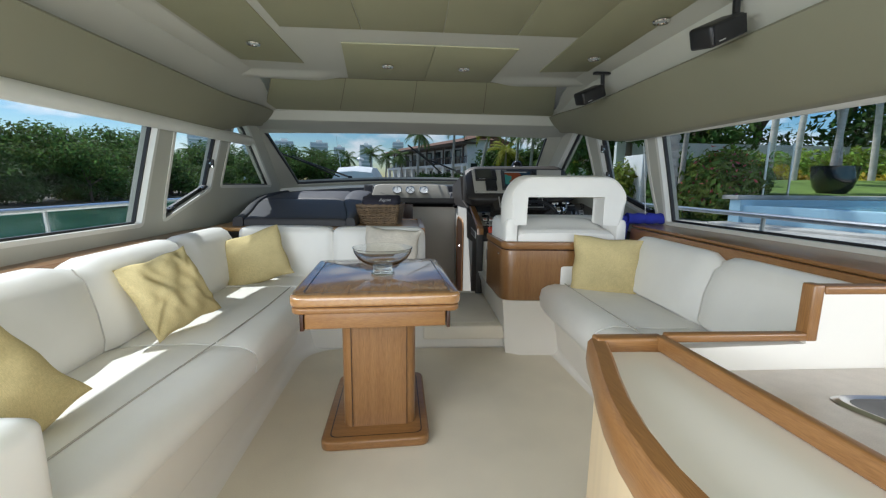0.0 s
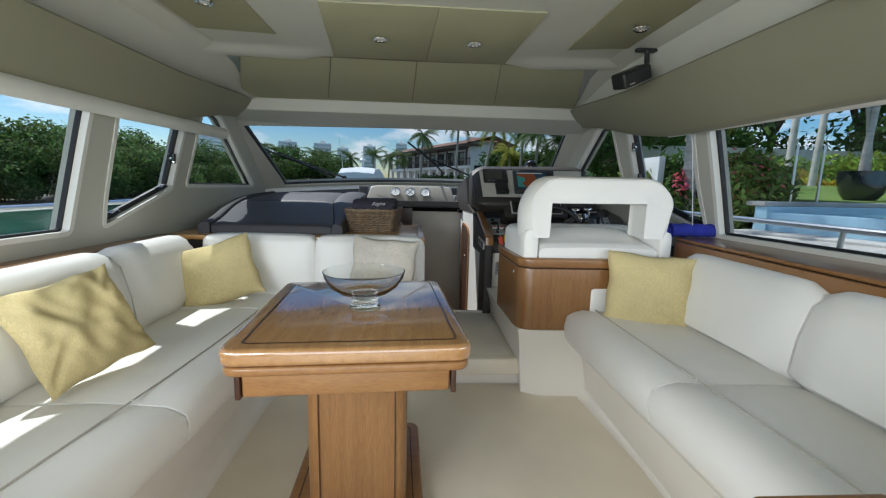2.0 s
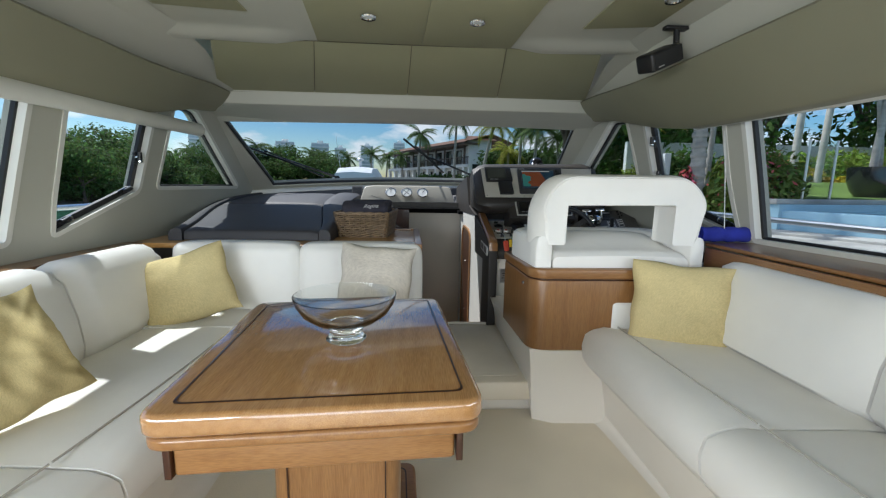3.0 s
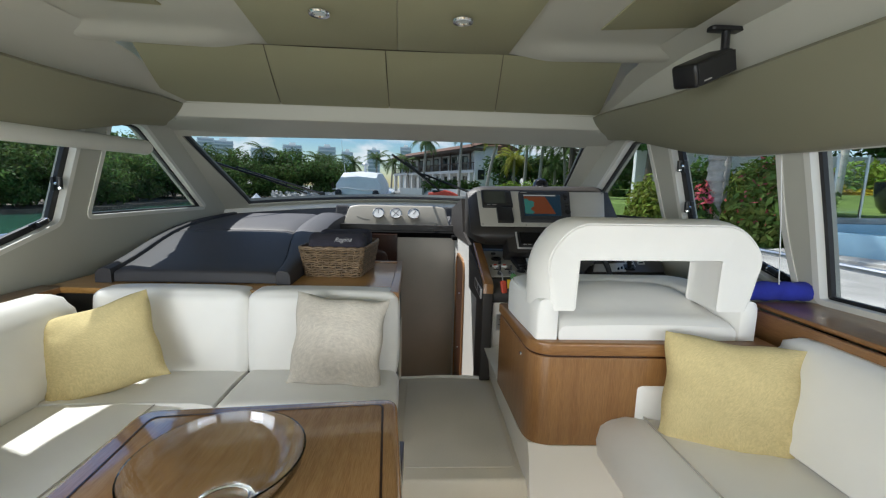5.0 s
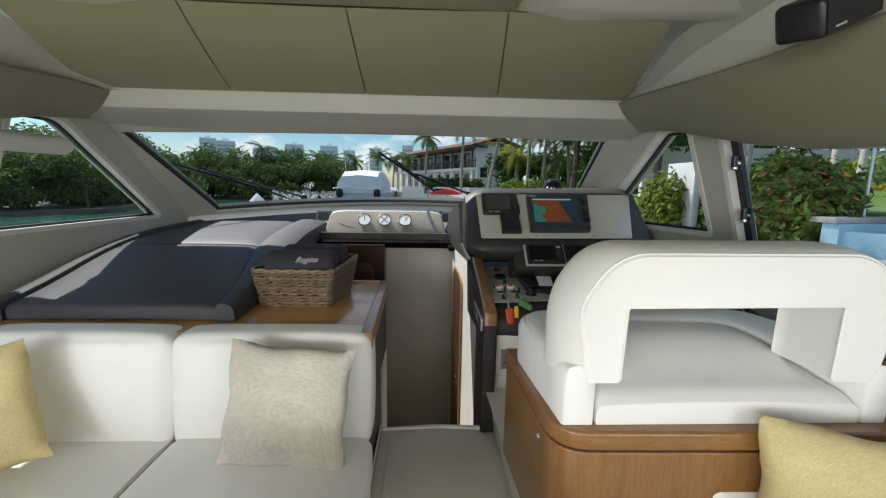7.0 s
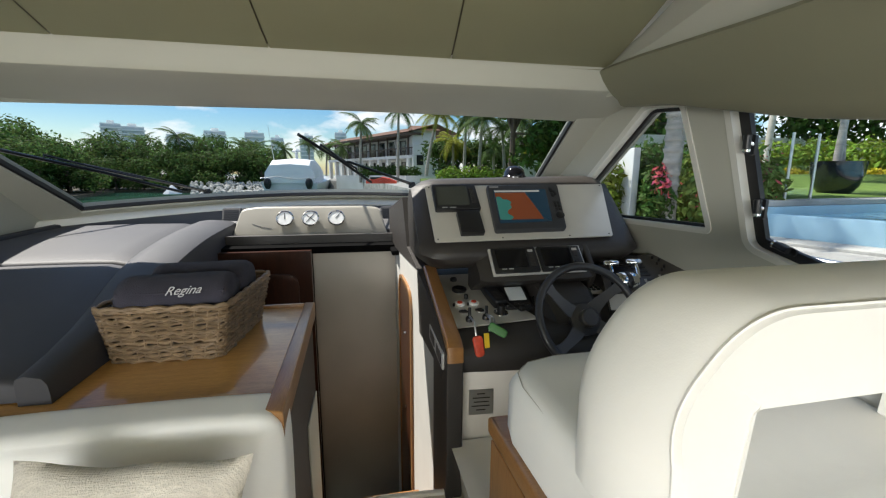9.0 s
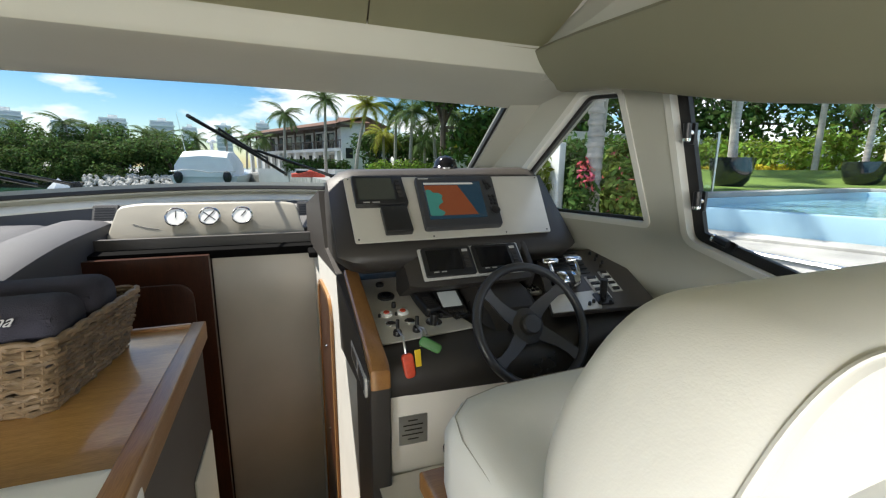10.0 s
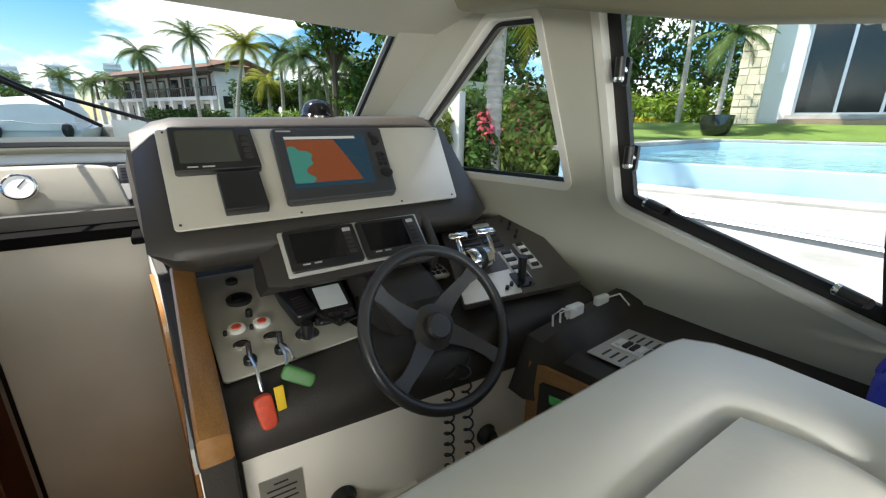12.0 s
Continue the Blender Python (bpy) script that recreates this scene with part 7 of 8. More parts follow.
pot((9.25, 8.55, 1.04), 0.42, 0.62, 1)
pot((13.5, 8.25, 1.04), 0.42, 0.60, 2)
palm((9.2, 8.55, 1.5), 2.9, 31, M_PALM, "pale-stemmed palm standing in a black pot", 14, 1.5, (0.3, 0.1), 0.07)
palm((9.4, 8.6, 1.5), 2.6, 32, M_PALM, "pale-stemmed palm standing in a black pot", 12, 1.4, (-0.35, 0.2), 0.06)
palm((13.5, 8.25, 1.5), 2.2, 33, M_PALM, "feathery palm standing in a black pot", 18, 1.3, (0.1, 0), 0.07)
gf = thing("glass_fence", (6.7, 7.3, 1.03), "frameless glass pool fence between steel posts", "fence")
for x, y in ((6.42, 7.18), (6.98, 7.25)):
    part("post", tube([(x, y, 1.03), (x, y, 2.0)], 0.02, 10), M_STEEL, gf, "brushed steel post")
q = part("glass_panel", slab([(6.42, 7.18), (6.98, 7.25), (6.981, 7.262), (6.421, 7.192)], 1.1, 1.98), M_CLEAR, gf, "clear glass panel")
q.visible_shadow = False
hedge(17.0, 14.5, 19.2, 9.8, 1.04, 2.7, 1.1, 5200, 0.11, 41, M_HEDGE, "bright green clipped hedge behind the lawn")
hedge(11.5, 14.5, 16.8, 14.8, 1.04, 2.5, 1.1, 5200, 0.11, 42, M_HEDGE, "bright green clipped hedge behind the lawn")
hedge(13.0, 13.2, 17.6, 12.2, 1.0, 1.6, 0.7, 2600, 0.10, 43, M_HEDGEY, "low yellow croton border before the hedge")
hedge(9.6, 13.8, 12.6, 13.6, 1.0, 2.0, 0.9, 2600, 0.12, 44, M_HEDGEY, "low yellow croton border before the hedge")
built("garden_wall", box(8.0, 30.0, 16.2, 16.4, 0.9, 2.9), M_RENDER, "white rendered garden wall")
for k, (x, y, h, s) in enumerate(((10, 19, 8, 2.6), (13, 18.6, 9, 2.8), (16, 18.8, 9, 2.8), (19, 17.6, 9, 2.8), (22, 16.5, 9.5, 3), (8.2, 15.8, 7.0, 2.1), (25, 14, 9, 3), (7.2, 21, 8, 2.5))):
    tree((x, y, 0.9), h, s, 60 + k, M_HEDGED, "tall dark garden tree behind the wall", 3600, 0.17, "garden trees", 0.15)
for k, (x, y, h, lx) in enumerate(((12.2, 12.6, 6.8, 0.5), (14.6, 12.3, 6.5, -0.4), (10.6, 11.8, 6.2, 0.3), (17.2, 11.2, 6.6, 0.2), (19.3, 9.6, 6.4, 0.4))):
    palm((x, y, 1.0), h, 80 + k, M_PALM, "slim pale-stemmed garden palm", 14, 2.2, (lx, 0.2), 0.10, 1.0, mat("pale_palm_stem", (0.52, 0.49, 0.44), 0.8, vary=0.15, scale=3, stretch=(1, 1, 3)))
# flowering shrub, ringed palm, hedge columns and white pier beside the quay
bl = [(6.0, 7.75, 0.98, 0.75, 0.7, 0.62), (6.75, 8.25, 1.15, 0.6, 0.6, 0.7), (5.78, 7.55, 0.82, 0.38, 0.38, 0.40), (6.4, 8.4, 1.5, 0.5, 0.5, 0.45)]
sh = thing("flowering_shrub", (6.0, 7.9, 0.52), "bushy green shrub with pink blossom by the quay", "shrub")
v, f = leaves(bl, 5200, 0.075, 7)
raw("foliage", v, f, leaf_mat("shrub_leaves", (0.17, 0.22, 0.05)), sh, "small green leaves")
v, f = leaves([(x, y, z + 0.12, a * 0.95, b_ * 0.95, c * 0.95) for x, y, z, a, b_, c in bl], 420, 0.05, 8)
raw("blossom", v, f, M_FLOWER, sh, "pink blossom")
b = bmesh.new()
for k in range(5):
    tube([(6.0, 7.9, 0.5), (5.7 + 0.25 * k, 7.8 + 0.1 * k, 1.2)], 0.025, 5, bm=b, taper=0.01)
part("stems", b, M_TRUNK, sh, "thin brown stems")
fl = thing("flowering_shrub", (5.0, 8.05, 0.52), "small shrub with coral blossom by the white pier", "shrub")
v, f = leaves([(5.02, 8.12, 0.90, 0.26, 0.26, 0.40), (5.0, 8.15, 1.25, 0.2, 0.2, 0.28)], 1500, 0.07, 9)
raw("foliage", v, f, M_HEDGED, fl)
v, f = leaves([(4.98, 8.02, 1.25, 0.16, 0.16, 0.28)], 160, 0.06, 10)
raw("blossom", v, f, M_FLOWER, fl, "coral-red blossom")
palm((5.16, 8.02, 0.5), 3.3, 11, M_PALMY, "thick ringed palm with yellowing fronds", 16, 2.2, (-0.1, 0), 0.13, 1.5)
tr = thing("ringed_stem", (5.16, 8.02, 0.5), "raised leaf-scar rings round the palm stem", "bark")
for k in range(14):
    part("ring", lathe([(0.126, 0), (0.137, 0.02), (0.137, 0.05), (0.124, 0.09)], (5.16 - 0.1 * (k / 16) ** 1.6, 8.02, 0.65 + 0.18 * k), 12), M_BARK, tr)
palm((5.75, 8.6, 0.5), 3.6, 12, M_PALM, "thin-stemmed palm beside the thick one", 12, 1.6, (0.1, 0), 0.06)
built("garden_pier", box(4.80, 4.93, 8.50, 9.3, 0.5, 1.84, 0.01), M_RENDER, "white rendered garden pier")
hedge(5.12, 8.85, 5.75, 9.3, 0.5, 1.9, 0.42, 2200, 0.08, 51, M_HEDGED, "green creeper-covered garden wall")
hedge(4.55, 8.75, 4.62, 9.5, 0.5, 1.55, 0.30, 1700, 0.07, 52, M_HEDGEG, "yellow-green clipped hedge beside the pier")
hedge(6.5, 10.5, 9.5, 11.0, 0.5, 2.0, 0.7, 2600, 0.10, 53, M_HEDGED, "dark green garden shrubs")


def villa():
    """The villa beside the lawn: white wall, stone pier, dark sliding window and an assumed deep eave."""
    v_ = thing("villa", (17, 5, 1.0), "white villa with a honey-stone pier and dark sliding window", "house")
    A, d = Vector((15.67, 8.06)), Vector((0.259, -0.966))
    n = Vector((0.966, 0.259))
    W = lambda u, v, w: (A.x + d.x * u + n.x * w, A.y + d.y * u + n.y * w, v)
    part("wall", holed([(-0.05, 0.9), (14, 0.9), (14, 7.6), (-0.05, 7.6)], [[(0.76, 1.69), (6.3, 1.69), (6.3, 4.17), (0.76, 4.17)]], W, 0.35), M_RENDER, v_, "white rendered wall")
    wi = part("window", slab([(0.76, 1.69), (6.3, 1.69), (6.3, 4.17), (0.76, 4.17)], 0.25, 0.27, to=W), M_DARKGLASS, v_, "dark sliding window")
    for u in (0.785, 1.68, 2.6, 3.52, 4.44, 5.36, 6.27):
        part("window_frame", slab(rect(u - 0.035, u + 0.035, 1.69, 4.17), 0.17, 0.24, to=W), M_STEEL, wi, "aluminium mullion")
    for z in (1.715, 4.14):
        part("window_frame", slab(rect(0.83, 6.22, z - 0.03, z + 0.03), 0.18, 0.235, to=W), M_STEEL, wi, "aluminium rail")
    part("window_sill", slab(rect(0.62, 6.5, 1.56, 1.685), -0.12, 0.34, to=W), M_STONE, wi, "stone sill")
    part("step", slab(rect(0.5, 6.8, 0.95, 1.55), -0.35, -0.002, to=W), mat("brown_step_boards", (0.30, 0.22, 0.15), 0.6, vary=0.15), v_, "brown step below the window")
    part("wall_lamp", slab(rect(0.28, 0.36, 2.85, 3.1, 0.02), -0.07, -0.002, to=W), M_STEEL, v_, "small wall lamp")
    # stone pier standing forward of the wall
    core = part("stone_pier", slab([W(-0.64, 0, -0.34)[:2], W(-0.01, 0, -0.34)[:2], W(-0.01, 0, 0.6)[:2], W(-0.64, 0, 0.6)[:2]], 0.95, 8.0), M_MORTAR, v_, "honey-coloured stone pier")
    r = random.Random(5)
    z = 1.0
    while z < 7.2:
        h = r.choice((0.15, 0.2, 0.26))
        for face in (0, 1):
            u, end = (-0.66, 0.01) if face == 0 else (-0.33, 0.55)
            while u < end - 0.02:
                w = min(r.uniform(0.14, 0.36), end - u)
                if face == 0:
                    bm = slab(rect(u, u + w - 0.012, z, z + h - 0.012), -0.37 - r.uniform(0, 0.025), -0.335, 0.008, 1, to=W)
                else:
                    bm = slab(rect(u, u + w - 0.012, z, z + h - 0.012), 0.0, 0.035 + r.uniform(0, 0.02), 0.008, 1, to=lambda a, v, k: W(-0.635 - k, v, a))
                part("stone", bm, M_STONEW, core)
                u += w
        z += h
    # unseen eave, added to put the wall and window in shade
    part("roof", slab([W(0.06, 0, -1.9)[:2], W(14, 0, -1.9)[:2], W(14, 0, 9)[:2], W(0.06, 0, 9)[:2]], 5.3, 5.6), M_RENDER, v_, "deep white eave, assumed, that shades the wall")
    return v_


villa()

# ---- outside: far shore ----
bank = [(-300, -200), (-34, -40), (-33, 5), (-27, 26), (-24, 34), (-27, 50), (-30, 60), (-17, 58.5), (-11, 59.5), (-9, 66), (-60, 90), (-300, 300)]
built("bank", slab(bank, -1.6, -0.75, 0.0), M_SOIL, "dark muddy mangrove bank")
rnd = random.Random(21)
protos = [tree((0, 0, 0), 5.2, 2.7, 100 + k, M_MANGROVE, "dense green mangrove on the canal bank", 3400, 0.17, "mangroves on the bank", 0.12, "mangrove") for k in range(4)]
spots = []
line = [(-36, -34), (-35, 5), (-29, 27), (-26, 34), (-29.5, 49), (-33, 61), (-18.5, 61), (-10, 62)]
for (ax, ay), (bx, by) in zip(line, line[1:]):
    L = math.hypot(bx - ax, by - ay)
    n = int(L / 2.7)
    for i in range(n):
        t = i / n
        for row in range(2):
            nx, ny = -(by - ay) / L, (bx - ax) / L
            o = row * 3.2 + rnd.uniform(-0.5, 0.9)
            spots.append((ax + (bx - ax) * t + nx * o, ay + (by - ay) * t + ny * o, row))
for k, (x, y, row) in enumerate(spots):
    s = rnd.uniform(0.85, 1.1) * (1.0 + 0.18 * row) * (1.12 if y > 40 else 0.92)
    m = pose(x, y, -0.85, 0, 0, rnd.uniform(0, 360)) @ Matrix.Diagonal((s, s, s * rnd.uniform(0.85, 1.05), 1))
    if k < 4:
        protos[k].matrix_world = m
        POSES[protos[k].name] = m
    else:
        cp = copy_thing(protos[k % 4], m)
        cp.matrix_world = m
for k, (az, r_, el) in enumerate(((-21, 66, 4.9), (-19.4, 70, 4.3), (-15.2, 68, 4.0), (-12.6, 66, 3.9), (-9.2, 66, 3.9), (-6.8, 64, 4.5), (-4.8, 66, 4.0), (-2.2, 70, 4.4), (-24.5, 75, 4.0), (-28, 75, 4.0))):
    x, y = 0.3 + r_ * math.sin(radians(az)), 2.4 + r_ * math.cos(radians(az))
    z = 1.36 + r_ * math.tan(radians(el))
    palm((x, y, -0.5), z - 0.5 + 0.2, 200 + k, M_PALM, "coconut palm rising over the far bank", 16, 2.9, (rnd.uniform(-1, 1), 0), 0.16, 1.0, None, "palms on the far shore")
for k, (az, r_, el, mt, lean) in enumerate(((0.0, 50, 7.3, M_PALM, 0.3), (5.0, 45, 9.2, M_PALM, 0.2), (10.4, 38, 9.0, M_PALMY, 1.2), (14.2, 40, 8.6, M_PALM, 0.2), (16.4, 36, 8.4, M_PALM, 0.3), (19.0, 38, 7.0, M_PALM, -0.4), (21.8, 34, 8.2, M_PALM, 0.2), (24.5, 36, 7.4, M_PALM, 0.2), (27, 33, 7.2, M_PALM, -0.3), (12.4, 44, 5.2, M_PALMY, 0), (18.0, 42, 4.6, M_PALM, 0), (22.8, 40, 5.0, M_PALMY, 0), (30, 28, 7, M_PALM, 0.2), (33, 26, 8, M_PALM, 0))):
    x, y = 0.35 + r_ * math.sin(radians(az)), 2.4 + r_ * math.cos(radians(az))
    z = 1.36 + r_ * math.tan(radians(el))
    palm((x - lean, y, 0.5), z - 1.0, 300 + k, mt, "yellowing coconut palm before the house" if mt is M_PALMY else "tall coconut palm near the waterside house", 19, 2.9, (lean, 0), 0.17, 1.05, None, "palms by the waterside house")
for k in range(16):
    az = 11 + 1.9 * k
    r_ = 47 if az < 27 else 30
    x, y = 0.35 + r_ * math.sin(radians(az)), 2.4 + r_ * math.cos(radians(az))
    tree((x, y, 0.5), 5.0, 2.2, 400 + k, M_HEDGED, "leafy shoreline garden tree", 1100, 0.26, "shoreline garden trees", 0.1)
hedge(7.0, 36.5, 13.2, 34.5, 0.5, 1.95, 0.9, 3600, 0.14, 55, M_HEDGE, "clipped green hedge behind the seawall", "hedge")
hedge(0.5, 52.5, 6.2, 49.5, 0.9, 2.3, 0.9, 2600, 0.18, 56, M_HEDGED, "green shrubs before the waterside house")
built("seawall", slab([(-3.0, 56.5), (6.8, 44.6), (6.95, 44.8), (-2.9, 56.8)], -1.0, 1.25), M_RENDER, "white rendered seawall")
built("seawall_right", box(12.6, 15.2, 33.0, 33.25, 0.4, 2.55), M_RENDER, "white rendered garden wall")
built("seawall_low", box(4.0, 13.0, 38.2, 38.4, 0.4, 1.25), M_RENDER, "white rendered low wall")

rocks = thing("rock_bank", (-12, 57, -1), "pale grey rocks piled along the far shore", "rocks", kind="stuff")
r = random.Random(9)
bm = bmesh.new()
for k in range(420):
    az = radians(r.uniform(-20.5, -9.5))
    q = r.uniform(54.8, 58.5)
    x, y = 0.3 + q * math.sin(az), 2.4 + q * math.cos(az)
    z = -1.05 + (q - 54.8) * 0.36
    s = r.uniform(0.12, 0.32)
    bb = bmesh.new()
    bmesh.ops.create_icosphere(bb, subdivisions=1, radius=s)
    for vv in bb.verts:
        vv.co *= r.uniform(0.75, 1.2)
    merge(bm, moved(bb, Matrix.Translation((x, y, z))))
part("stones", bm, M_ROCK, rocks, "", 0)


def motor_yacht(at, rz):
    t = thing("motor_yacht", at, "white covered motor yacht moored across the canal", "boat")
    m = pose(*at, 0, 0, rz) @ Matrix.Scale(1.36, 4)
    hull = []
    for s, w, zb, zt in ((0, 2.2, -0.4, 1.0), (3, 2.35, -0.4, 1.05), (7, 2.2, -0.35, 1.25), (10, 1.4, -0.2, 1.5), (12.2, 0.12, 0.2, 1.7)):
        hull.append([(-w, s, zt), (-w * 0.97, s, zt - 0.35), (-w * 0.8, s, zb + 0.2), (0, s, zb), (w * 0.8, s, zb + 0.2), (w * 0.97, s, zt - 0.35), (w, s, zt)])
    part("hull", moved(loft(hull, close_ends=True), m), M_HULL, t, "white hull", 50)
    part("deck", moved(loft([[(-r_[3][0] - abs(r_[0][0]), r_[0][1], r_[0][2]), (r_[6][0], r_[6][1], r_[6][2])] for r_ in hull]), m), M_HULL, t, "white deck")
    cab = []
    for s, w, zt in ((-0.1, 1.95, 1.0), (0.15, 1.95, 2.5), (1.0, 1.9, 2.95), (3.5, 1.85, 3.05), (6.0, 1.7, 2.7), (8.2, 1.4, 1.5)):
        cab.append([(-w, s, 0.95), (-w, s, max(1.0, zt * 0.72)), (-w * 0.8, s, zt * 0.95), (0, s, zt), (w * 0.8, s, zt * 0.95), (w, s, max(1.0, zt * 0.72)), (w, s, 0.95)])
    part("cover", moved(loft(cab, close_ends=True), m), mat("white_canvas_cover", (0.90, 0.90, 0.90), 0.8, vary=0.05, scale=1), t, "white canvas cover", 35)
    for x in (-1.6, 1.6):
        part("fender", moved(lathe([(0, -0.45), (0.16, -0.42), (0.28, -0.15), (0.30, 0.1), (0.22, 0.35), (0, 0.45)], (x, -0.45, 0.95), 14), m), M_BLACK, t, "black covered outboard")
    part("rail", moved(tube([(-2.2, -0.3, 1.35), (-0.9, -0.35, 1.5), (0.4, -0.35, 1.3), (2.2, -0.3, 1.4)], 0.03, 6), m), M_STEEL, t, "steel stern rail")
    part("mast", moved(tube([(0.1, 2.5, 3.0), (0.1, 2.5, 3.7)], 0.12, 8), m), M_HULL, t, "white radar mast")
    part("radar", moved(lathe([(0, 0), (0.32, 0), (0.34, 0.12), (0.2, 0.26), (0, 0.28)], (0.1, 2.5, 3.55), 16), m), M_HULL, t, "white radar dome")
    part("antenna", moved(tube([(-1.5, 1.5, 2.8), (-1.75, 1.2, 5.6)], 0.03, 6, taper=0.01), m), M_HULL, t, "white whip antenna")
    return t


motor_yacht((-7.6, 50.0, -0.95), -4)
mk = thing("mooring_buoy", (-21, 47, -1), "small white boat canopy moored by the bank", "boat")
part("canopy", lathe([(0, 0.9), (0.5, 0.4), (0.9, 0.0), (0.95, -0.1)], (-19.6, 50.5, -0.7), 8), M_HULL, mk, "white canopy")
js = thing("jet_ski", (2.2, 42, 0.5), "red and black jet ski on the far quay", "jet ski")
part("hull", loft([[(0.6 + x, 42 + y, 0.42 + z) for y, z in ((-0.45, 0.1), (-0.3, 0.35 + k), (0, 0.45 + k), (0.3, 0.35 + k), (0.45, 0.1))] for x, k in ((0, 0), (0.8, 0.1), (1.6, 0.3), (2.3, 0.15), (2.9, -0.1))], close_ends=True), M_RED, js, "red hull")
part("seat", box(1.0, 2.1, 41.8, 42.2, 0.9, 1.12, 0.06), M_BLACK, js, "black seat")


def waterside_house():
    h = thing("waterside_house", (3, 62, 1), "two-storey white house with timber balconies and a tiled roof", "house")
    A, B = Vector((-6.0, 84.0)), Vector((6.8, 57.0))
    d = (B - A).normalized()
    n = Vector((-d.y, d.x)) * -1
    if n.x > 0:
        n = -n
    L = (B - A).length
    T = lambda u, v, w: (A.x + d.x * u - n.x * w, A.y + d.y * u - n.y * w, v)
    part("wall", slab([(0, 0.5), (L, 0.5), (L, 6.6), (0, 6.6)], 2.2, 2.5, to=T), M_RENDER, h, "shaded back wall of the loggia")
    part("slab", slab([(0, 3.55), (L, 3.55), (L, 3.95), (0, 3.95)], 0.0, 2.4, to=T), M_RENDER, h, "white first-floor slab")
    part("soffit", slab([(-1, 6.5), (L + 0.5, 6.5), (L + 0.5, 6.8), (-1, 6.8)], -0.9, 3.0, to=T), M_DARKWOOD, h, "dark timber eaves")
    for k in range(11):
        u = L * (k + 0.15) / 10.6
        part("column", slab([(u - 0.28, 0.5), (u + 0.28, 0.5), (u + 0.28, 3.55), (u - 0.28, 3.55)], 0.05, 0.6, to=T), M_RENDER, h, "white column")
        part("post", slab([(u - 0.10, 3.95), (u + 0.10, 3.95), (u + 0.10, 6.5), (u - 0.10, 6.5)], 0.1, 0.3, to=T), M_DARKWOOD, h, "dark timber post")
    part("balcony_rail", slab([(0, 4.85), (L, 4.85), (L, 4.97), (0, 4.97)], 0.05, 0.15, to=T), M_DARKWOOD, h, "dark timber handrail")
    for k in range(70):
        u = L * (k + 0.5) / 70
        part("baluster", slab([(u - 0.05, 3.95), (u + 0.05, 3.95), (u + 0.05, 4.85), (u - 0.05, 4.85)], 0.08, 0.12, to=T), M_DARKWOOD, h)
    for k in range(9):
        u = L * (k + 0.6) / 9.5
        part("window", slab([(u - 0.8, 4.0), (u + 0.8, 4.0), (u + 0.8, 6.2), (u - 0.8, 6.2)], 2.12, 2.2, to=T), M_DARKGLASS, h, "dark balcony window")
        part("window", slab([(u - 0.8, 0.8), (u + 0.8, 0.8), (u + 0.8, 3.2), (u - 0.8, 3.2)], 2.12, 2.2, to=T), M_DARKGLASS, h, "dark ground-floor window")
    roof = [[T(-1.2, 6.8, -1.1), T(L + 0.7, 6.8, -1.1)], [T(-1.2, 8.1, 3.5), T(L + 0.7, 8.1, 3.5)], [T(-1.2, 6.8, 8), T(L + 0.7, 6.8, 8)]]
    part("roof", loft(roof), M_ROOF, h, "terracotta hipped roof")
    part("gable_block", box(6.9, 13.2, 56.5, 64, 0.5, 5.2, 0.02), M_RENDER, h, "white rendered end block")
    part("gable_upper", box(6.9, 10.0, 57.2, 64, 5.2, 7.2, 0.02), M_RENDER, h, "white rendered upper storey")
    part("roof", loft([[(6.2, 56.6, 7.1), (10.6, 56.6, 7.1)], [(7.0, 60, 8.0), (9.8, 60, 8.0)], [(6.2, 64.5, 7.1), (10.6, 64.5, 7.1)]]), M_ROOF, h, "terracotta roof")
    for x in (7.8, 11.5):
        part("window", box(x - 0.45, x + 0.45, 56.42, 56.52, 2.6, 3.9), M_DARKGLASS, h, "dark window")
    return h


waterside_house()


def tower(az, r_, el, wdeg, floors, seed):
    x, y = r_ * math.sin(radians(az)), r_ * math.cos(radians(az))
    H = 1.3 + r_ * math.tan(radians(el))
    W = r_ * radians(wdeg) / 2
    t = thing("apartment_tower", (x, y, 0), "distant pale apartment tower with banded balconies", "building", "towers on the skyline")
    m = pose(x, y, 0, 0, 0, -az)
    part("wall", moved(box(-W * 0.92, W * 0.92, 0, 14, -1, H), m), M_TOWER, t)
    for k in range(floors):
        z = H * 0.30 + (H * 0.68) * k / floors
        fh = H * 0.68 / floors
        part("window_band", moved(box(-W * 0.86, W * 0.86, -0.25, 0.1, z + fh * 0.35, z + fh * 0.95), m), M_TOWERW, t)
        part("balcony", moved(box(-W, W, -1.4, 0.0, z, z + fh * 0.32), m), M_TOWER, t)
    part("roof_block", moved(box(-W * 0.3, W * 0.35, 3, 9, H, H + r_ * 0.006), m), M_TOWER, t)
    return t


for k, (az, el, wd, fl_) in enumerate(((-38.6, 4.4, 3.2, 5), (-43.5, 4.3, 2.6, 4), (-27, 5.2, 1.9, 9), (-25.2, 5.0, 2.4, 9), (-20.8, 4.4, 3.0, 8), (-17.3, 5.0, 2.5, 8), (-13.0, 5.0, 2.4, 7), (-10.4, 4.5, 1.6, 7), (-6.9, 4.9, 1.8, 7), (-2.6, 5.4, 1.6, 8), (-50, 4.5, 2.6, 6))):
    tower(az, 320, el, wd, fl_, k)

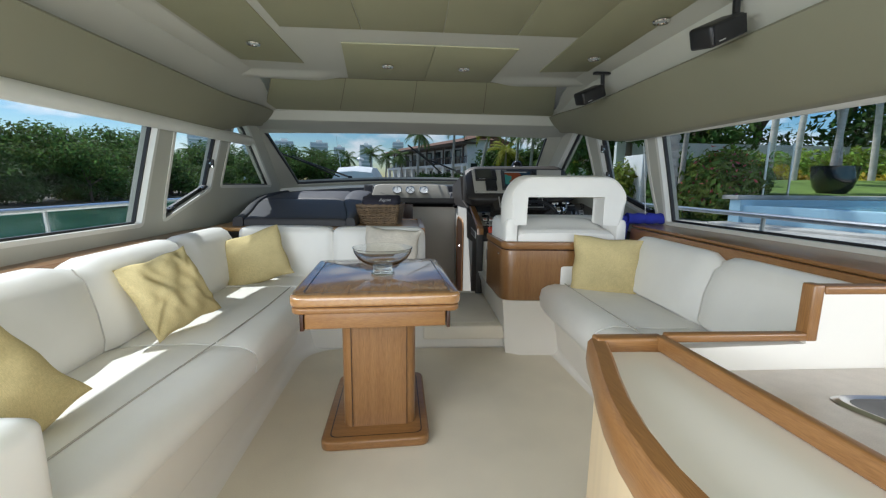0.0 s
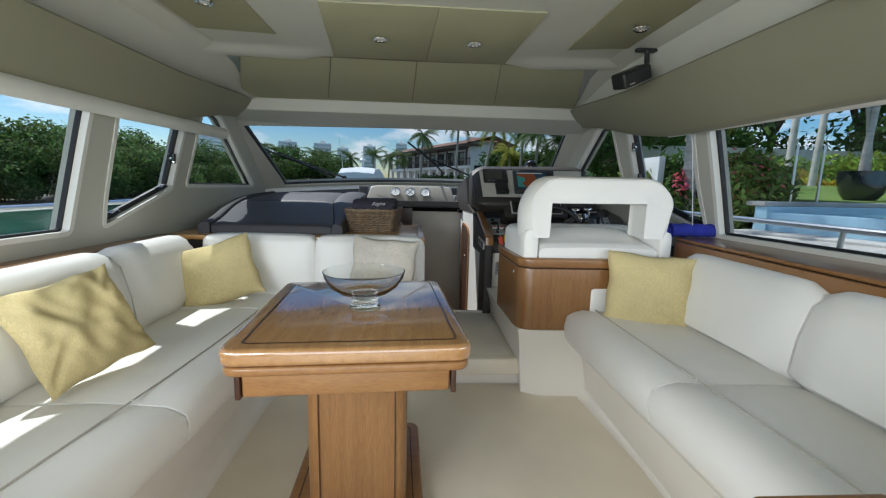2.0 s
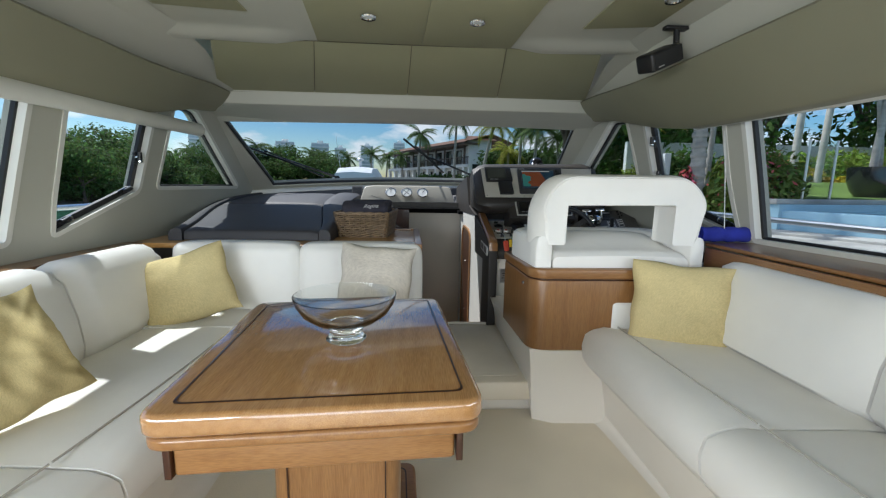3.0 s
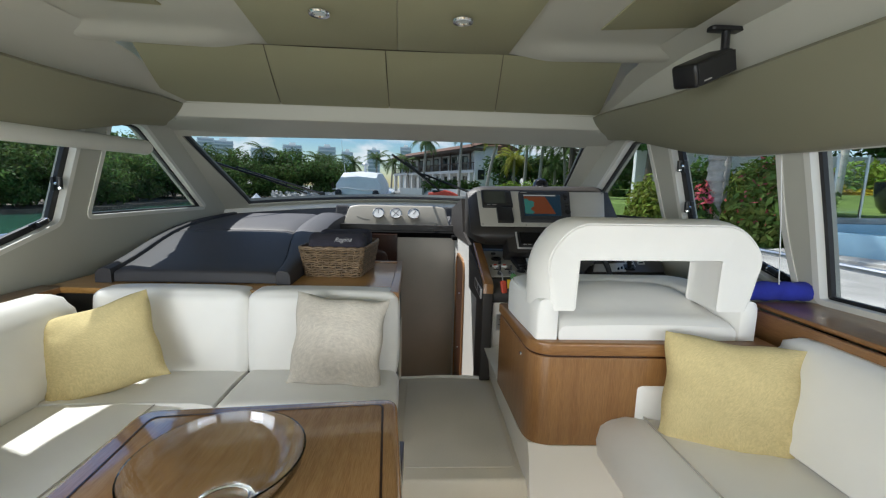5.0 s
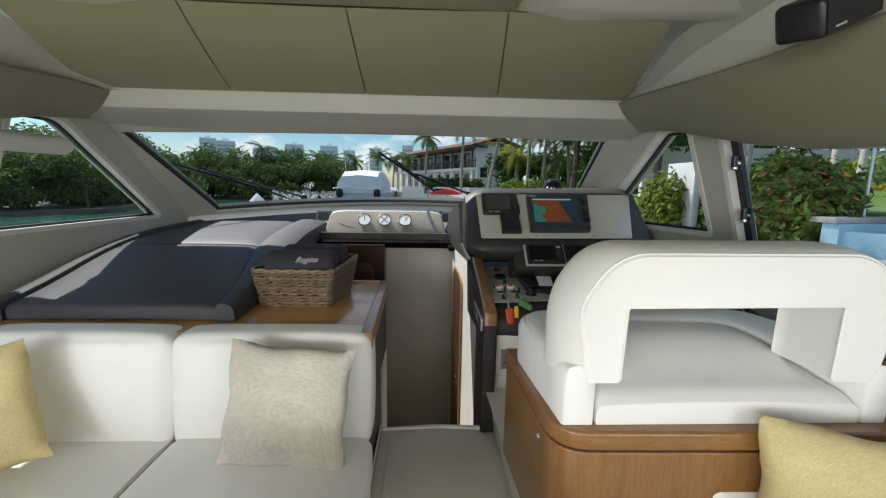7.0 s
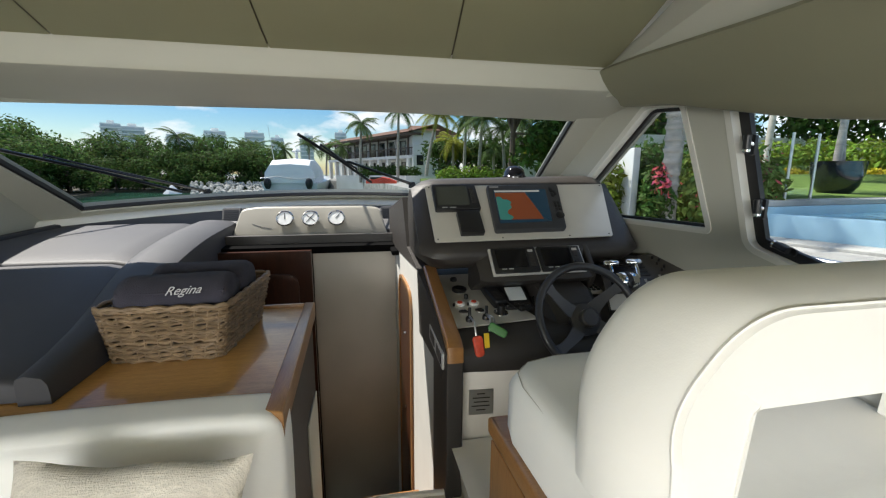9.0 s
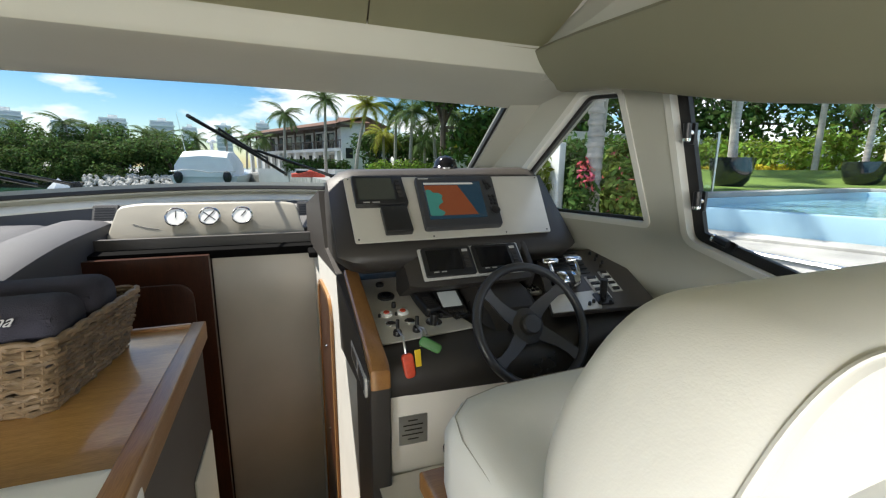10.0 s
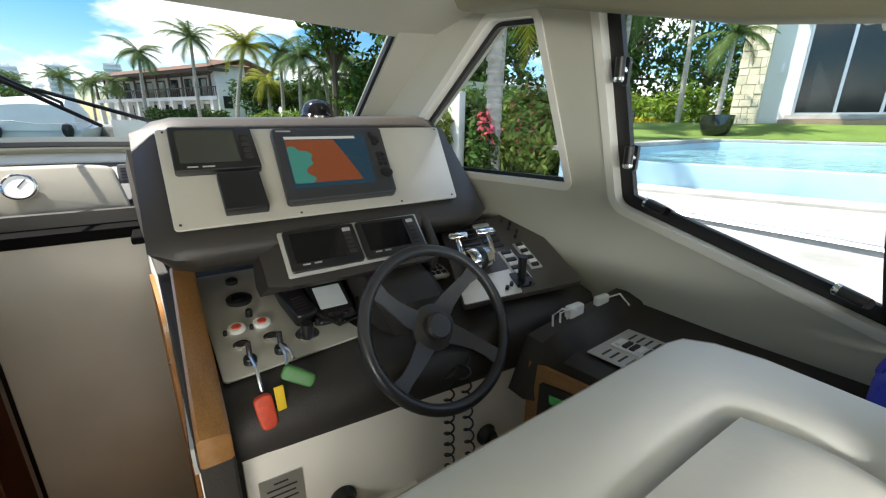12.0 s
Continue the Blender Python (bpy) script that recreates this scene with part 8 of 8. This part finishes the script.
# ---- outside: the boat's own deck, rails and wipers ----
rows = [[], [], [], []]
for k in range(17):
    u = -1.62 + 3.14 * k / 16
    c = 1 - (u / 1.62) ** 2
    p = Vector(screen(u, 1.05, 0.06)) + Vector((0, 0.05, -0.03))
    rows[0].append(p)
    rows[1].append((u * 1.06, 7.5 + 0.4 * c, 0.80 + 0.17 * c))
    rows[2].append((u * 0.66, 10.2 + 0.4 * c, 0.72 + 0.10 * c))
    rows[3].append((u * 0.03, 12.35, 0.70 + 0.02 * c))
built("foredeck", loft(rows), M_GEL, "white foredeck beyond the windscreen")
built("side_deck", box(1.80, 2.42, -3.0, 4.8, 0.10, 0.16), M_GEL, "white side deck")
built("side_deck", box(-2.32, -1.74, -3.0, 4.8, 0.10, 0.16), M_GEL, "white side deck")
for sx, x0 in ((1, 2.3), (-1, -2.2)):
    g = thing("guard_rail", (x0, 2, 0.15), "polished steel guard rail along the side deck", "rail")
    part("top_rail", tube([(x0 + 0.0 * sx, y, 0.99 - 0.0 * y) for y in (-3, 0, 2, 4, 4.6)] + [(x0 - sx * 0.25, 6.5, 1.0), (x0 - sx * 1.0, 9.5, 1.05)], 0.018, 10), M_STEEL, g, "top rail")
    for y in (-1.6, 0.4, 2.5, 4.4):
        part("stanchion", tube([(x0, y + 0.05, 0.15), (x0, y, 0.98)], 0.014, 8), M_STEEL, g, "upright")


def wiper(a, b_, arm0, arm1, label):
    w = thing("windscreen_wiper", arm0, label, "wiper", "wipers")
    a, b_ = Vector(a), Vector(b_)
    part("blade", tube([a, (a + b_) / 2 + Vector((0, 0, 0.01)), b_], 0.010, 8), M_BLACK, w, "black rubber blade")
    q = (a + b_) / 2 + Vector((0, 0.01, 0.025))
    for k in (0.25, 0.75):
        part("bracket", tube([a.lerp(b_, k), a.lerp(b_, k) + Vector((0, 0.0, 0.03)), q], 0.007, 6), M_BLACK, w)
    for o in (0, 0.035):
        part("arm", tube([Vector(arm0) + Vector((o, 0, 0)), Vector(arm1) + Vector((o * 0.3, 0, 0))], 0.0065, 6), M_BLACK, w, "twin wiper arm")
    part("pivot", lathe([(0, 0), (0.03, 0), (0.03, 0.03), (0.02, 0.05), (0, 0.05)], Vector(arm0) + Vector((0.015, 0, -0.03)), 12), M_BLACK, w)
    return w


wiper((-1.56, 4.60, 1.50), (-1.02, 5.45, 1.24), (-0.92, 5.62, 1.235), (-1.36, 5.0, 1.42), "black wiper parked across the windscreen")
wiper((-0.10, 4.78, 1.60), (0.33, 5.52, 1.31), (0.66, 5.66, 1.29), (0.16, 5.2, 1.46), "black wiper resting on the windscreen")

# ---- small details ----
b = slab(rounded([(0.10, 2.70), (0.575, 2.70), (0.575, 3.44), (0.10, 3.44)], 0.03), 0.2005, 0.204, 0.0015)
built("floor_panel", b, mat("grey_beige_nonslip", (0.76, 0.695, 0.585), 0.75, vary=0.06, scale=4, grain=0.8, grain_scale=260, fine=0.16), "ribbed non-slip panel on the raised sole")
dr = thing("skimmer_cover", (5.13, 3.74, 0.52), "round white skimmer lid set in the pale paving", "lid")
part("lid", lathe([(0, 0.012), (0.10, 0.012), (0.115, 0.004), (0.115, 0.0)], (5.13, 3.74, 0.5215), 20), M_WHITE, dr, "white plastic lid")
for k in range(3):
    part("slot", box(5.09 + 0.035 * k, 5.102 + 0.035 * k, 3.69, 3.79, 0.5336, 0.5346), M_LEDGE, dr, "narrow slot")
